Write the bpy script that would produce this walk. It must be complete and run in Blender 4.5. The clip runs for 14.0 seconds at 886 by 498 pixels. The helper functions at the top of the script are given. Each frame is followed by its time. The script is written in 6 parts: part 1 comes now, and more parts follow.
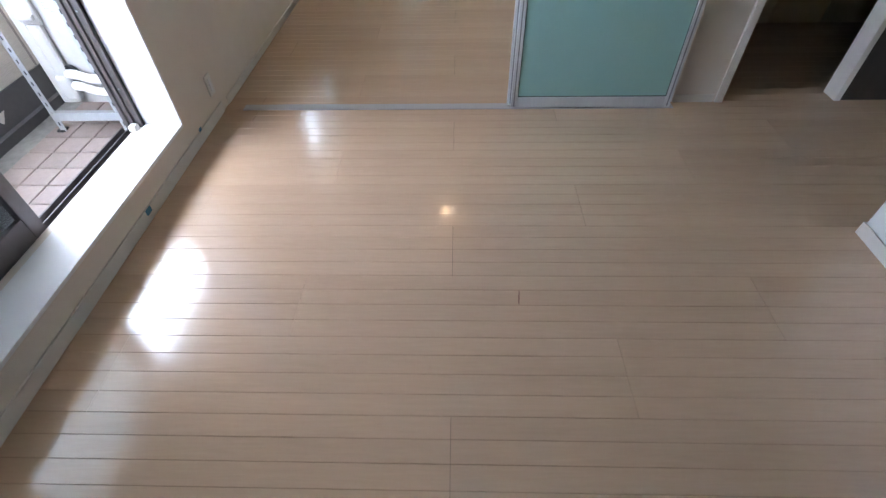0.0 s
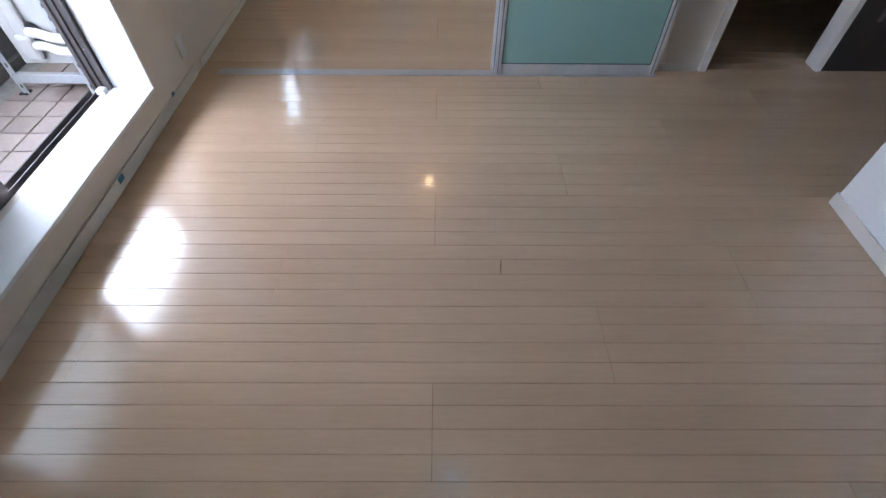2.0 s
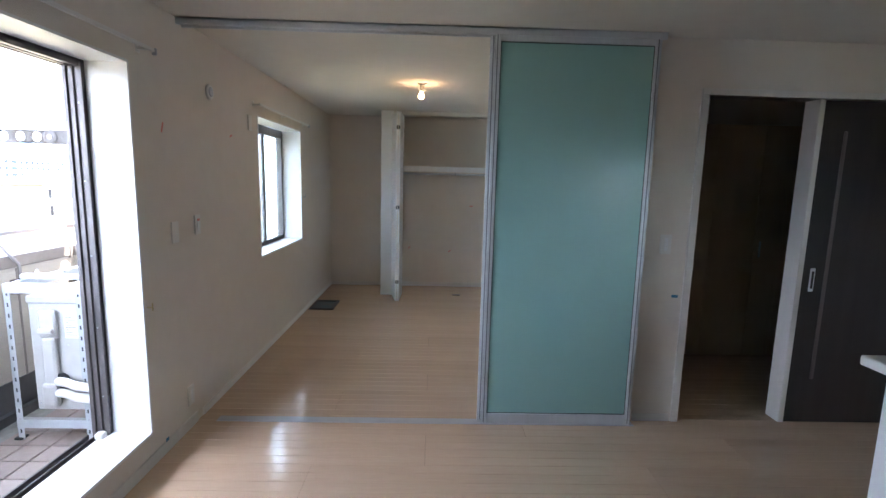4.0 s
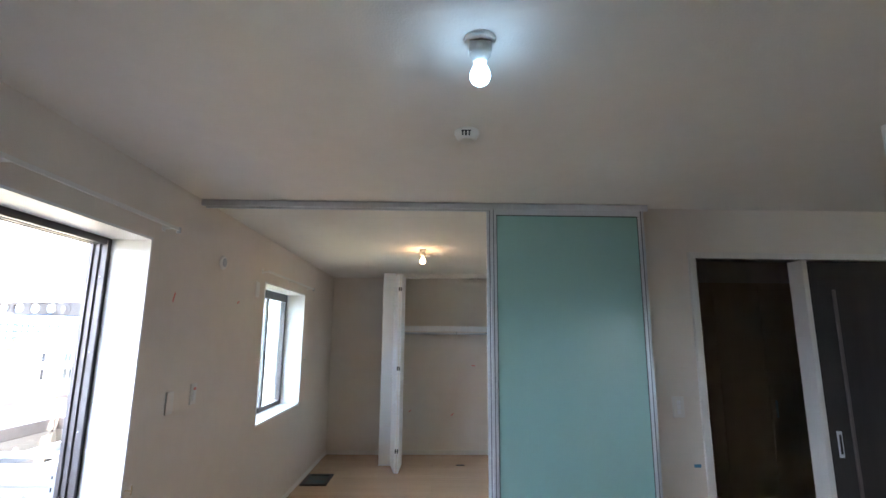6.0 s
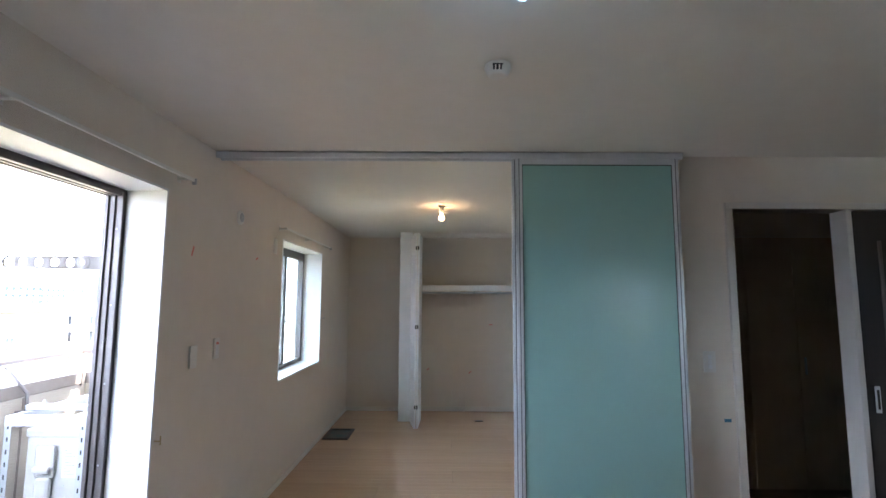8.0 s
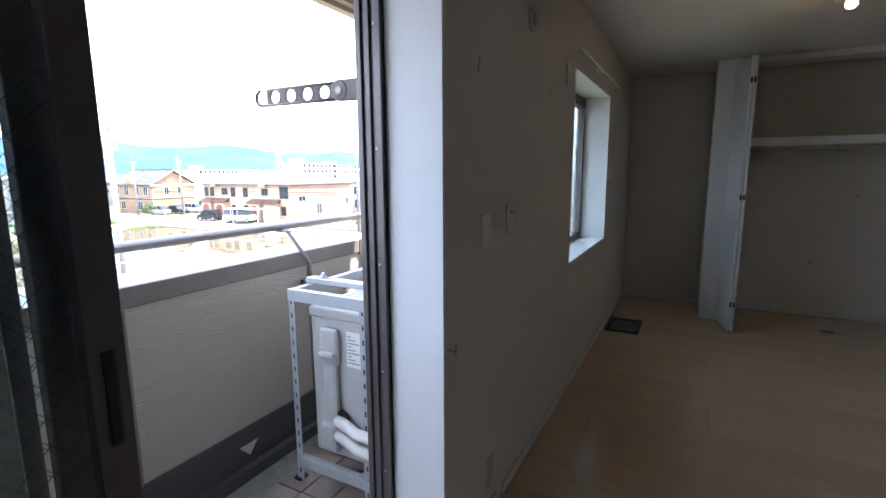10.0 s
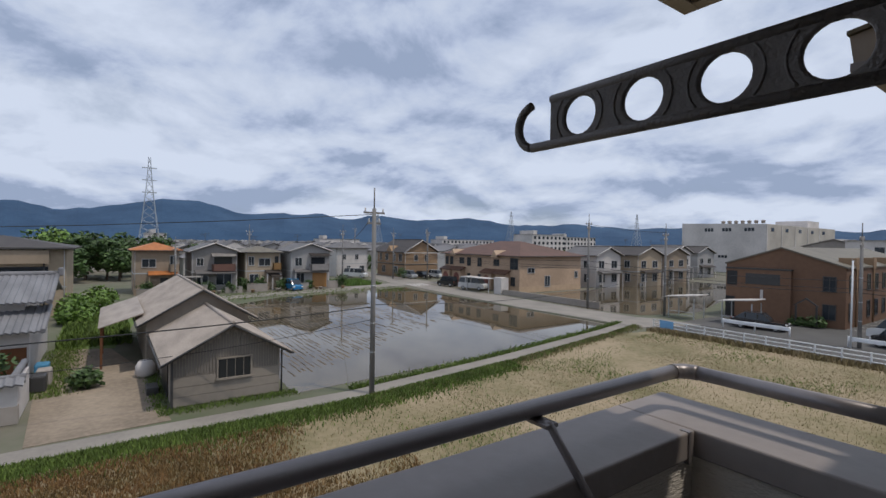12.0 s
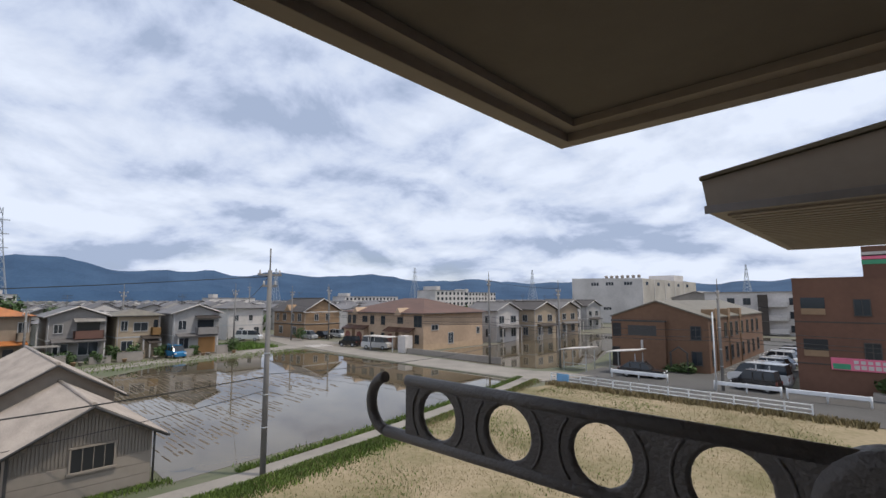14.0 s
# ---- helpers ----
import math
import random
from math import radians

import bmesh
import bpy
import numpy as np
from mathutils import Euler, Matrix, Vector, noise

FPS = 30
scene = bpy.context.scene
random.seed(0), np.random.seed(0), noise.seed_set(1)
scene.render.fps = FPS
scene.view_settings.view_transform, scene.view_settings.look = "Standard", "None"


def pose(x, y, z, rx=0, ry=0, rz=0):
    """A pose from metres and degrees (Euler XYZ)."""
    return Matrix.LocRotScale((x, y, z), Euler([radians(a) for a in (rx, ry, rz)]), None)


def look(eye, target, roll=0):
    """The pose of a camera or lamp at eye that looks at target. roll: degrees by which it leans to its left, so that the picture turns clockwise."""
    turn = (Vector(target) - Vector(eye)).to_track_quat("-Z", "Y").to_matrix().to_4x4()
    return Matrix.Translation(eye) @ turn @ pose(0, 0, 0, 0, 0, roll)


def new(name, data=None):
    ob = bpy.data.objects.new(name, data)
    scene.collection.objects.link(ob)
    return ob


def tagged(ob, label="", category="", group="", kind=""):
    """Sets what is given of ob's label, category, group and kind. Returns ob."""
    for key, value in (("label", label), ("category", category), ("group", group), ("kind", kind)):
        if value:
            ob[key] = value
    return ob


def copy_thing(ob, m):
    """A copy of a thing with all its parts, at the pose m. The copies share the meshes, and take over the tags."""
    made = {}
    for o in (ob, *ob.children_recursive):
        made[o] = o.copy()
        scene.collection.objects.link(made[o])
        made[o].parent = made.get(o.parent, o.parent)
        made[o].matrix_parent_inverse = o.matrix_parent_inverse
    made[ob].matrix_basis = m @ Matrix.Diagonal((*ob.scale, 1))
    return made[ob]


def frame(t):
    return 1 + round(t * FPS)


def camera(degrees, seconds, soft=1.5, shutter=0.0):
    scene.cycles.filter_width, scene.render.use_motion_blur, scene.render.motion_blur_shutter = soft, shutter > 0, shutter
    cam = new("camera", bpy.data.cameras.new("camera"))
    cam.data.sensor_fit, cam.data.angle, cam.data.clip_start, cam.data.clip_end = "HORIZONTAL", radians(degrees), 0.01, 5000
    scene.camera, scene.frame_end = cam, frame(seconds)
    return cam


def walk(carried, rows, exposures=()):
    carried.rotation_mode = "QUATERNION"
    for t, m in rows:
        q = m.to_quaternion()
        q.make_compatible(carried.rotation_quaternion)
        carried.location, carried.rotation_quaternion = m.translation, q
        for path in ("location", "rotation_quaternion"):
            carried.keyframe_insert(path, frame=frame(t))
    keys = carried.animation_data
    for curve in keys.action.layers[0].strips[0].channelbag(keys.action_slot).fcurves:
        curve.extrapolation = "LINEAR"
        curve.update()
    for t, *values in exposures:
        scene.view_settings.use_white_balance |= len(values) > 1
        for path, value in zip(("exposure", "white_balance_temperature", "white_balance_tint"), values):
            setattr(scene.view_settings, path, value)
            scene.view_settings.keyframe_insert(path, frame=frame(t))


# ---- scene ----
cam = camera(86.2, 14.0)
PATH = [
    (0, (0.077, 0.142, 1.484), (0.02, 1.536, 0.051), -1.5),
    (0.5, (0.079, 0.139, 1.485), (0.065, 1.494, 0.014), -0.7),
    (1, (0.078, 0.144, 1.484), (0.082, 1.478, -0.006), 0.3),
    (1.5, (0.081, 0.141, 1.478), (0.093, 1.461, -0.025), 0.6),
    (2, (0.081, 0.142, 1.476), (0.095, 1.445, -0.04), 0.7),
    (2.5, (0.08, 0.144, 1.479), (0.098, 1.439, -0.045), 0.9),
    (3, (0.076, 0.138, 1.485), (0.111, 1.571, 0.091), 1.4),
    (3.5, (0.08, 0.031, 1.431), (0.122, 1.833, 0.563), 0.9),
    (4, (0.074, -0.022, 1.524), (0.121, 1.957, 1.237), 1.4),
    (6.3, (0.06, -0.054, 1.569), (0.095, 1.91, 1.945), 0.4),
    (6.5, (0.063, -0.052, 1.571), (0.097, 1.91, 1.957), 0.4),
    (7, (0.069, -0.048, 1.572), (0.104, 1.911, 1.972), 0.4),
    (7.2, (0.07, -0.043, 1.571), (0.105, 1.915, 1.975), 0.3),
    (9.3, (-0.357, 0.609, 1.412), (-0.828, 2.536, 1.157), 0.3),
    (9.5, (-0.433, 0.745, 1.414), (-1.036, 2.632, 1.139), 0.2),
    (10, (-0.703, 1.067, 1.409), (-1.629, 2.811, 1.088), -0.3),
    (10.5, (-0.95, 1.389, 1.416), (-2.101, 2.999, 1.125), -0.2),
    (11, (-1.234, 1.641, 1.457), (-2.608, 3.08, 1.252), -0.1),
    (11.5, (-1.504, 1.789, 1.494), (-3.029, 3.077, 1.374), 0.7),
    (12, (-1.76, 1.958, 1.538), (-3.396, 3.107, 1.512), 0.9),
    (12.5, (-1.82, 2.034, 1.725), (-3.478, 3.149, 1.818), 1.1),
    (13, (-1.813, 2.056, 1.797), (-3.379, 3.286, 1.982), 0.9),
    (13.5, (-1.802, 2.064, 1.799), (-3.248, 3.43, 2.003), 0.6),
    (14, (-1.806, 2.076, 1.799), (-3.172, 3.522, 2.011), -0.1),
]
EXPOSURES = [(0, 4.9, 6200, 10), (4.2, 4.65, 5950, 10), (6.5, 4.9, 6000, 10), (9.3, 3.95, 5900, 10), (10.0, 3.1, 5900, 10), (10.5, 2.2, 5950, 10), (11.0, 1.0, 6000, 10), (11.5, 0.0, 6050, 10), (12.0, -0.4, 6300, 10), (12.5, -0.5, 6400, 10), (13.0, -0.25, 6500, 10), (14.0, -0.1, 6500, 10)]
walk(cam, [(t, look(eye, target, roll)) for t, eye, target, roll in PATH], EXPOSURES)

# ---- world, sun, lamps ----
G = -5.8          # outside ground
SUN = Vector((0.50, 0.34, 1.35)).normalized()


def make_world():
    w = bpy.data.worlds.new("sky")
    scene.world = w
    w.use_nodes = True
    nt = w.node_tree
    nt.nodes.clear()
    N, L = nt.nodes.new, nt.links.new
    out, bg, sky = N("ShaderNodeOutputWorld"), N("ShaderNodeBackground"), N("ShaderNodeTexSky")
    sky.sky_type, sky.sun_disc = "NISHITA", False
    sky.sun_elevation = math.asin(SUN.z)
    sky.sun_rotation = math.atan2(SUN.x, SUN.y)
    sky.air_density, sky.dust_density = 1.0, 1.5
    tc, sep = N("ShaderNodeTexCoord"), N("ShaderNodeSeparateXYZ")
    L(tc.outputs["Generated"], sep.inputs[0])

    def m(op, a, b):
        n = N("ShaderNodeMath")
        n.operation = op
        for k, v in enumerate((a, b)):
            if isinstance(v, (int, float)):
                n.inputs[k].default_value = v
            else:
                L(v, n.inputs[k])
        return n.outputs[0]
    h = m("ADD", m("MAXIMUM", sep.outputs[2], 0.0), 0.30)
    comb = N("ShaderNodeCombineXYZ")
    L(m("DIVIDE", sep.outputs[0], h), comb.inputs[0])
    L(m("DIVIDE", sep.outputs[1], h), comb.inputs[1])

    def noise_tex(scale, detail, rough, off, src):
        mp, n = N("ShaderNodeMapping"), N("ShaderNodeTexNoise")
        mp.inputs["Location"].default_value = off
        L(src, mp.inputs[0])
        L(mp.outputs[0], n.inputs["Vector"])
        n.inputs["Scale"].default_value, n.inputs["Detail"].default_value, n.inputs["Roughness"].default_value = scale, detail, rough
        n.inputs["Distortion"].default_value = 0.25
        return n.outputs["Fac"]

    def ramp(fac, stops):
        r = N("ShaderNodeValToRGB")
        while len(r.color_ramp.elements) < len(stops):
            r.color_ramp.elements.new(0.5)
        for e, (p, c) in zip(r.color_ramp.elements, stops):
            e.position, e.color = p, (*c, 1)
        L(fac, r.inputs[0])
        return r.outputs[0]
    def scaled(k):
        v = N("ShaderNodeVectorMath")
        v.operation = "SCALE"
        L(comb.outputs[0], v.inputs[0])
        v.inputs["Scale"].default_value = k
        return v.outputs[0]

    def clouds(src):
        """Cloud thickness: broad masses broken up by puffs."""
        a = noise_tex(0.80, 3, 0.45, (5.3, 2.2, 0), src)
        b = noise_tex(2.3, 10, 0.56, (0.4, 0.9, 0), src)
        return m("ADD", m("MULTIPLY", a, 0.62), m("MULTIPLY", b, 0.38))
    thick, above = clouds(comb.outputs[0]), clouds(scaled(0.93))
    cover = ramp(thick, [(0.36, (0.70,) * 3), (0.44, (0.98,) * 3)])
    lit = m("MULTIPLY", m("SUBTRACT", thick, above), 3.4)
    tone = m("SUBTRACT", thick, lit)
    shade = ramp(tone, [(0.36, (1.12, 1.12, 1.10)), (0.47, (0.99, 1.0, 1.0)), (0.55, (0.88, 0.91, 0.95)), (0.61, (0.75, 0.79, 0.865)), (0.70, (0.55, 0.61, 0.70))])
    gain, mix = N("ShaderNodeVectorMath"), N("ShaderNodeMix")
    gain.operation = "MULTIPLY"
    L(shade, gain.inputs[0])
    gain.inputs[1].default_value = (7.7, 8.4, 10.0)
    mix.data_type = "RGBA"
    L(cover, mix.inputs["Factor"])
    L(sky.outputs[0], mix.inputs["A"])
    L(gain.outputs[0], mix.inputs["B"])
    L(mix.outputs["Result"], bg.inputs[0])
    bg.inputs[1].default_value = 0.1
    L(bg.outputs[0], out.inputs[0])


make_world()


def lamp(name, kind, m, power, color, size):
    d = bpy.data.lights.new(name, kind)
    d.energy, d.color = power, color
    if kind == "SUN":
        d.angle = size
    else:
        d.shadow_soft_size = size
    ob = new(name, d)
    ob.matrix_world = m
    return ob


lamp("sun", "SUN", look(SUN * 50, (0, 0, 0)), 2.7, (1.0, 0.91, 0.79), radians(1.2))
lamp("bulb_light_cool", "POINT", pose(0.18, 1.135, 2.262), 0.022, (0.50, 0.74, 1.0), 0.035)
lamp("bulb_light_warm", "POINT", pose(-0.05, 4.42, 2.262), 0.12, (1.0, 0.62, 0.30), 0.03)


# ---- materials ----
def mat(name, c1, c2=None, rough=0.5, metal=0.0, scale=6.0, bump=0.0, bscale=None, spread=0.0, island=0.0, coat=0.0, stretch=None, rspread=0.0):
    """Two-tone noise material: a broad stain and a fine grain, with relief."""
    m = bpy.data.materials.new(name)
    m.use_nodes = True
    nt = m.node_tree
    N, L = nt.nodes.new, nt.links.new
    b = nt.nodes["Principled BSDF"]
    c2 = c2 or tuple(v * 0.86 for v in c1)
    tc = N("ShaderNodeTexCoord")
    src = tc.outputs["Object"]
    if stretch:
        mp = N("ShaderNodeMapping")
        mp.inputs["Scale"].default_value = stretch
        L(src, mp.inputs[0])
        src = mp.outputs[0]
    big, fine = N("ShaderNodeTexNoise"), N("ShaderNodeTexNoise")
    for n, s, d in ((big, scale * 0.22, 4), (fine, scale * 3.1, 6)):
        L(src, n.inputs["Vector"])
        n.inputs["Scale"].default_value, n.inputs["Detail"].default_value = s, d
    add = N("ShaderNodeMath")
    add.operation = "MULTIPLY_ADD"
    L(fine.outputs["Fac"], add.inputs[0])
    add.inputs[1].default_value = 0.45
    L(big.outputs["Fac"], add.inputs[2])
    r = N("ShaderNodeValToRGB")
    r.color_ramp.elements[0].position, r.color_ramp.elements[1].position = 0.52, 0.92
    r.color_ramp.elements[0].color, r.color_ramp.elements[1].color = (*c1, 1), (*c2, 1)
    L(add.outputs[0], r.inputs[0])
    col = r.outputs[0]
    if spread or island:
        hs, mr = N("ShaderNodeHueSaturation"), N("ShaderNodeMapRange")
        rnd = N("ShaderNodeObjectInfo").outputs["Random"] if spread else N("ShaderNodeNewGeometry").outputs["Random Per Island"]
        k = spread or island
        L(rnd, mr.inputs[0])
        mr.inputs["To Min"].default_value, mr.inputs["To Max"].default_value = 1 - k, 1 + k
        L(mr.outputs[0], hs.inputs["Value"])
        L(col, hs.inputs["Color"])
        col = hs.outputs[0]
    L(col, b.inputs["Base Color"])
    b.inputs["Roughness"].default_value, b.inputs["Metallic"].default_value = rough, metal
    if rspread:
        mr = N("ShaderNodeMapRange")
        L(add.outputs[0], mr.inputs[0])
        mr.inputs["From Min"].default_value, mr.inputs["From Max"].default_value = 0.45, 0.95
        mr.inputs["To Min"].default_value, mr.inputs["To Max"].default_value = rough, rough + rspread
        L(mr.outputs[0], b.inputs["Roughness"])
    b.inputs["Coat Weight"].default_value, b.inputs["Coat Roughness"].default_value = coat, 0.08
    if bump:
        bp, n = N("ShaderNodeBump"), N("ShaderNodeTexNoise")
        L(src, n.inputs["Vector"])
        n.inputs["Scale"].default_value, n.inputs["Detail"].default_value = bscale or scale * 8, 4
        bp.inputs["Strength"].default_value, bp.inputs["Distance"].default_value = bump, 0.01
        L(n.outputs["Fac"], bp.inputs["Height"])
        L(bp.outputs[0], b.inputs["Normal"])
    return m


def glass(name, tint=(1, 1, 1), rough=0.0, frost=0.0):
    m = bpy.data.materials.new(name)
    m.use_nodes = True
    b = m.node_tree.nodes["Principled BSDF"]
    b.inputs["Base Color"].default_value = (*tint, 1)
    b.inputs["Transmission Weight"].default_value = 1 - frost
    b.inputs["Roughness"].default_value = rough
    b.inputs["IOR"].default_value = 1.45
    return m


def glow(name, color, power):
    m = bpy.data.materials.new(name)
    m.use_nodes = True
    b = m.node_tree.nodes["Principled BSDF"]
    b.inputs["Base Color"].default_value = (0.9, 0.9, 0.9, 1)
    b.inputs["Emission Color"].default_value, b.inputs["Emission Strength"].default_value = (*color, 1), power
    return m


def net_mat(name, color, gap):
    m = bpy.data.materials.new(name)
    m.use_nodes = True
    nt = m.node_tree
    b, o = nt.nodes["Principled BSDF"], nt.nodes["Material Output"]
    t, x = nt.nodes.new("ShaderNodeBsdfTransparent"), nt.nodes.new("ShaderNodeMixShader")
    b.inputs["Base Color"].default_value, b.inputs["Roughness"].default_value = (*color, 1), 0.7
    x.inputs[0].default_value = 1 - gap
    nt.links.new(t.outputs[0], x.inputs[1])
    nt.links.new(b.outputs[0], x.inputs[2])
    nt.links.new(x.outputs[0], o.inputs[0])
    return m


WALLP = mat("wallpaper", (0.75, 0.68, 0.605), (0.70, 0.63, 0.555), 0.85, scale=3, bump=0.35, bscale=260)
CEIL = mat("ceiling_paper", (0.77, 0.73, 0.67), (0.72, 0.68, 0.62), 0.9, scale=3, bump=0.22, bscale=150)
WHITE = mat("white_board", (0.80, 0.80, 0.80), (0.75, 0.75, 0.76), 0.45, scale=4, bump=0.05)
TRIM = mat("off_white_trim", (0.74, 0.70, 0.66), (0.69, 0.65, 0.60), 0.5, scale=4, bump=0.05)
PLANK = mat("beige_floor_board", (0.63, 0.445, 0.305), (0.55, 0.385, 0.26), 0.13, scale=5, bump=0.04, bscale=30, spread=0.035, stretch=(0.5, 5, 1), rspread=0.08, coat=0.5)
GROOVE = mat("floor_underlay", (0.10, 0.065, 0.04), None, 0.8)
ALU = mat("brushed_aluminium", (0.68, 0.70, 0.73), (0.60, 0.62, 0.65), 0.36, 0.35, scale=20, stretch=(1, 1, 0.05))
BRONZE = mat("grey_bronze_aluminium", (0.155, 0.14, 0.137), (0.12, 0.108, 0.106), 0.42, 0.5, scale=18, bump=0.03)
RUBBER = mat("black_gasket", (0.02, 0.02, 0.022), None, 0.6)
FROST = mat("frosted_green_acrylic", (0.30, 0.52, 0.485), (0.28, 0.49, 0.455), 0.33, scale=2, bump=0.02, coat=0.15)
DARKW = mat("dark_wood_veneer", (0.018, 0.014, 0.013), (0.028, 0.022, 0.02), 0.42, scale=8, bump=0.08, stretch=(6, 6, 0.4))
BEIGEW = mat("beige_door_sheet", (0.60, 0.46, 0.32), (0.55, 0.42, 0.29), 0.55, scale=6, stretch=(4, 4, 0.4))
GLASS = glass("clear_glass", (0.93, 0.98, 0.96))
OBSC = glass("obscured_glass", (0.84, 0.96, 0.95), 0.22)
WIRE = mat("glass_wire", (0.05, 0.055, 0.05), None, 0.5, 0.4)
NET = net_mat("insect_net", (0.05, 0.085, 0.08), 0.5)
STEEL = mat("zinc_steel", (0.50, 0.52, 0.54), (0.40, 0.42, 0.44), 0.42, 0.6, scale=25, bump=0.05)
PAINTW = mat("white_painted_steel", (0.42, 0.435, 0.45), (0.34, 0.355, 0.37), 0.4, scale=10, bump=0.04)
ACW = mat("ivory_unit_casing", (0.47, 0.46, 0.445), (0.40, 0.39, 0.375), 0.45, scale=6, bump=0.04)
RAILM = mat("taupe_handrail", (0.26, 0.235, 0.23), (0.21, 0.19, 0.187), 0.38, 0.55, scale=14, bump=0.03)
ARMM = mat("dark_taupe_casting", (0.17, 0.152, 0.142), (0.135, 0.12, 0.113), 0.5, 0.0, scale=30, bump=0.3, bscale=300)
COPING = mat("taupe_coping_sheet", (0.26, 0.225, 0.205), (0.21, 0.18, 0.165), 0.5, 0.0, scale=7, bump=0.05)
SIDING = mat("cream_stucco_siding", (0.58, 0.53, 0.465), (0.51, 0.465, 0.405), 0.85, scale=5, bump=0.8, bscale=90, stretch=(1, 0.35, 2.2))
CURB = mat("dark_waterproof_sheet", (0.10, 0.098, 0.098), (0.075, 0.073, 0.075), 0.6, scale=9, bump=0.15)
TILE = mat("pink_deck_tile", (0.36, 0.285, 0.255), (0.27, 0.22, 0.20), 0.55, scale=14, bump=0.2, spread=0.10)
GROUT = mat("grey_floor_sheet", (0.40, 0.40, 0.375), (0.20, 0.20, 0.19), 0.7, scale=8, bump=0.15)
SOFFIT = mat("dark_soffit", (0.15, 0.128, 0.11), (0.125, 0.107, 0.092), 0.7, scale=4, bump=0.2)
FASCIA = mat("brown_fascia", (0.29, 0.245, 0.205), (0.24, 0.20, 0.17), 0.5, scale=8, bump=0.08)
MOSS = mat("mossy_shingle", (0.20, 0.17, 0.12), (0.09, 0.075, 0.045), 0.9, scale=12, bump=0.6)
BLACK = mat("black_plastic", (0.018, 0.018, 0.02), None, 0.4)
BLUETAPE = mat("blue_tape", (0.06, 0.22, 0.36), None, 0.6)
PINKTAPE = mat("pink_tape", (0.75, 0.26, 0.22), None, 0.6)
PLASTIC = mat("white_plastic", (0.76, 0.74, 0.70), (0.72, 0.70, 0.66), 0.35)
BULB_COOL = glow("lit_bulb_cool", (0.42, 0.72, 1.0), 0.4)
BULB_WARM = glow("lit_bulb_warm", (1.0, 0.66, 0.34), 0.5)

SOIL = mat("dry_grass_lot", (0.32, 0.25, 0.16), (0.15, 0.13, 0.058), 0.95, scale=1.1, bump=0.7, bscale=9)
GROUNDM = mat("town_ground", (0.17, 0.15, 0.12), (0.09, 0.105, 0.055), 0.95, scale=0.25, bump=0.3)
CONC = mat("pale_concrete_lane", (0.27, 0.245, 0.21), (0.20, 0.18, 0.158), 0.85, scale=2.2, bump=0.2, bscale=30)
ASPH = mat("grey_asphalt", (0.10, 0.096, 0.09), (0.075, 0.072, 0.068), 0.85, scale=2, bump=0.2, bscale=50)
DIRT = mat("packed_earth_yard", (0.33, 0.265, 0.195), (0.17, 0.135, 0.10), 0.95, scale=1.6, bump=0.5, bscale=12)
GRASS = mat("green_grass", (0.12, 0.175, 0.03), (0.075, 0.12, 0.018), 0.8, scale=3, island=0.45)
STRAW = mat("straw_grass", (0.24, 0.185, 0.095), (0.16, 0.13, 0.057), 0.85, scale=3, island=0.4)
LEAF = mat("tree_leaf", (0.055, 0.10, 0.022), (0.035, 0.07, 0.015), 0.6, scale=0.8, island=0.5)
LEAF2 = mat("bright_hedge_leaf", (0.12, 0.20, 0.03), (0.08, 0.15, 0.02), 0.6, scale=1.5, island=0.4)
BARK = mat("bark", (0.12, 0.09, 0.065), None, 0.9, bump=0.4)
MUD = mat("paddy_mud", (0.16, 0.125, 0.085), (0.11, 0.085, 0.06), 0.7, scale=2, bump=0.5)
POLEC = mat("concrete_pole_grey", (0.21, 0.20, 0.19), (0.15, 0.145, 0.14), 0.8, scale=6, bump=0.1)
CABLE = mat("black_cable", (0.02, 0.02, 0.02), None, 0.5)
LATT = mat("galvanised_lattice", (0.42, 0.45, 0.48), None, 0.5, 0.3)
# Air haze is put into both hill colours, paler on the far range.
MOUNT = mat("hazy_forest_hill", (0.018, 0.050, 0.105), (0.036, 0.080, 0.15), 1.0, scale=0.025)
MOUNT2 = mat("far_hazy_hill", (0.07, 0.135, 0.235), (0.06, 0.12, 0.22), 1.0, scale=0.025)


def water_mat():
    m = mat("paddy_water", (0.11, 0.088, 0.056), (0.08, 0.068, 0.045), 0.03, scale=0.35, bump=0.02, bscale=2.0)
    b = m.node_tree.nodes["Principled BSDF"]
    b.inputs["IOR"].default_value = 1.33
    b.inputs["Specular IOR Level"].default_value = 0.6
    return m


WATER = water_mat()
TOWN = mat("town_walls", (0.62, 0.585, 0.54), (0.46, 0.43, 0.40), 0.8, scale=0.3, island=0.4)
TOWNROOF = mat("town_roof_tiles", (0.13, 0.125, 0.13), (0.09, 0.085, 0.085), 0.7, scale=0.3, island=0.6)
PANE = mat("dark_window_pane", (0.03, 0.037, 0.045), None, 0.08)
FRAMEG = mat("window_frame_grey", (0.45, 0.45, 0.45), None, 0.5)
FRAMED = mat("window_frame_dark", (0.05, 0.048, 0.047), None, 0.5)


# ---- mesh helpers ----
def mesh_of(name, bm, material):
    me = bpy.data.meshes.new(name)
    bm.to_mesh(me)
    bm.free()
    me.materials.append(material)
    return me


def part(name, bm, material, parent=None, label=""):
    ob = new(name, mesh_of(name, bm, material))
    ob.parent = parent
    return tagged(ob, label)


def thing(name, at=(0, 0, 0), label="", category="", group="", kind="", rz=0.0):
    ob = new(name)
    ob.empty_display_size = 0.1
    ob.matrix_world = pose(*at, 0, 0, rz)
    return tagged(ob, label, category, group, kind)


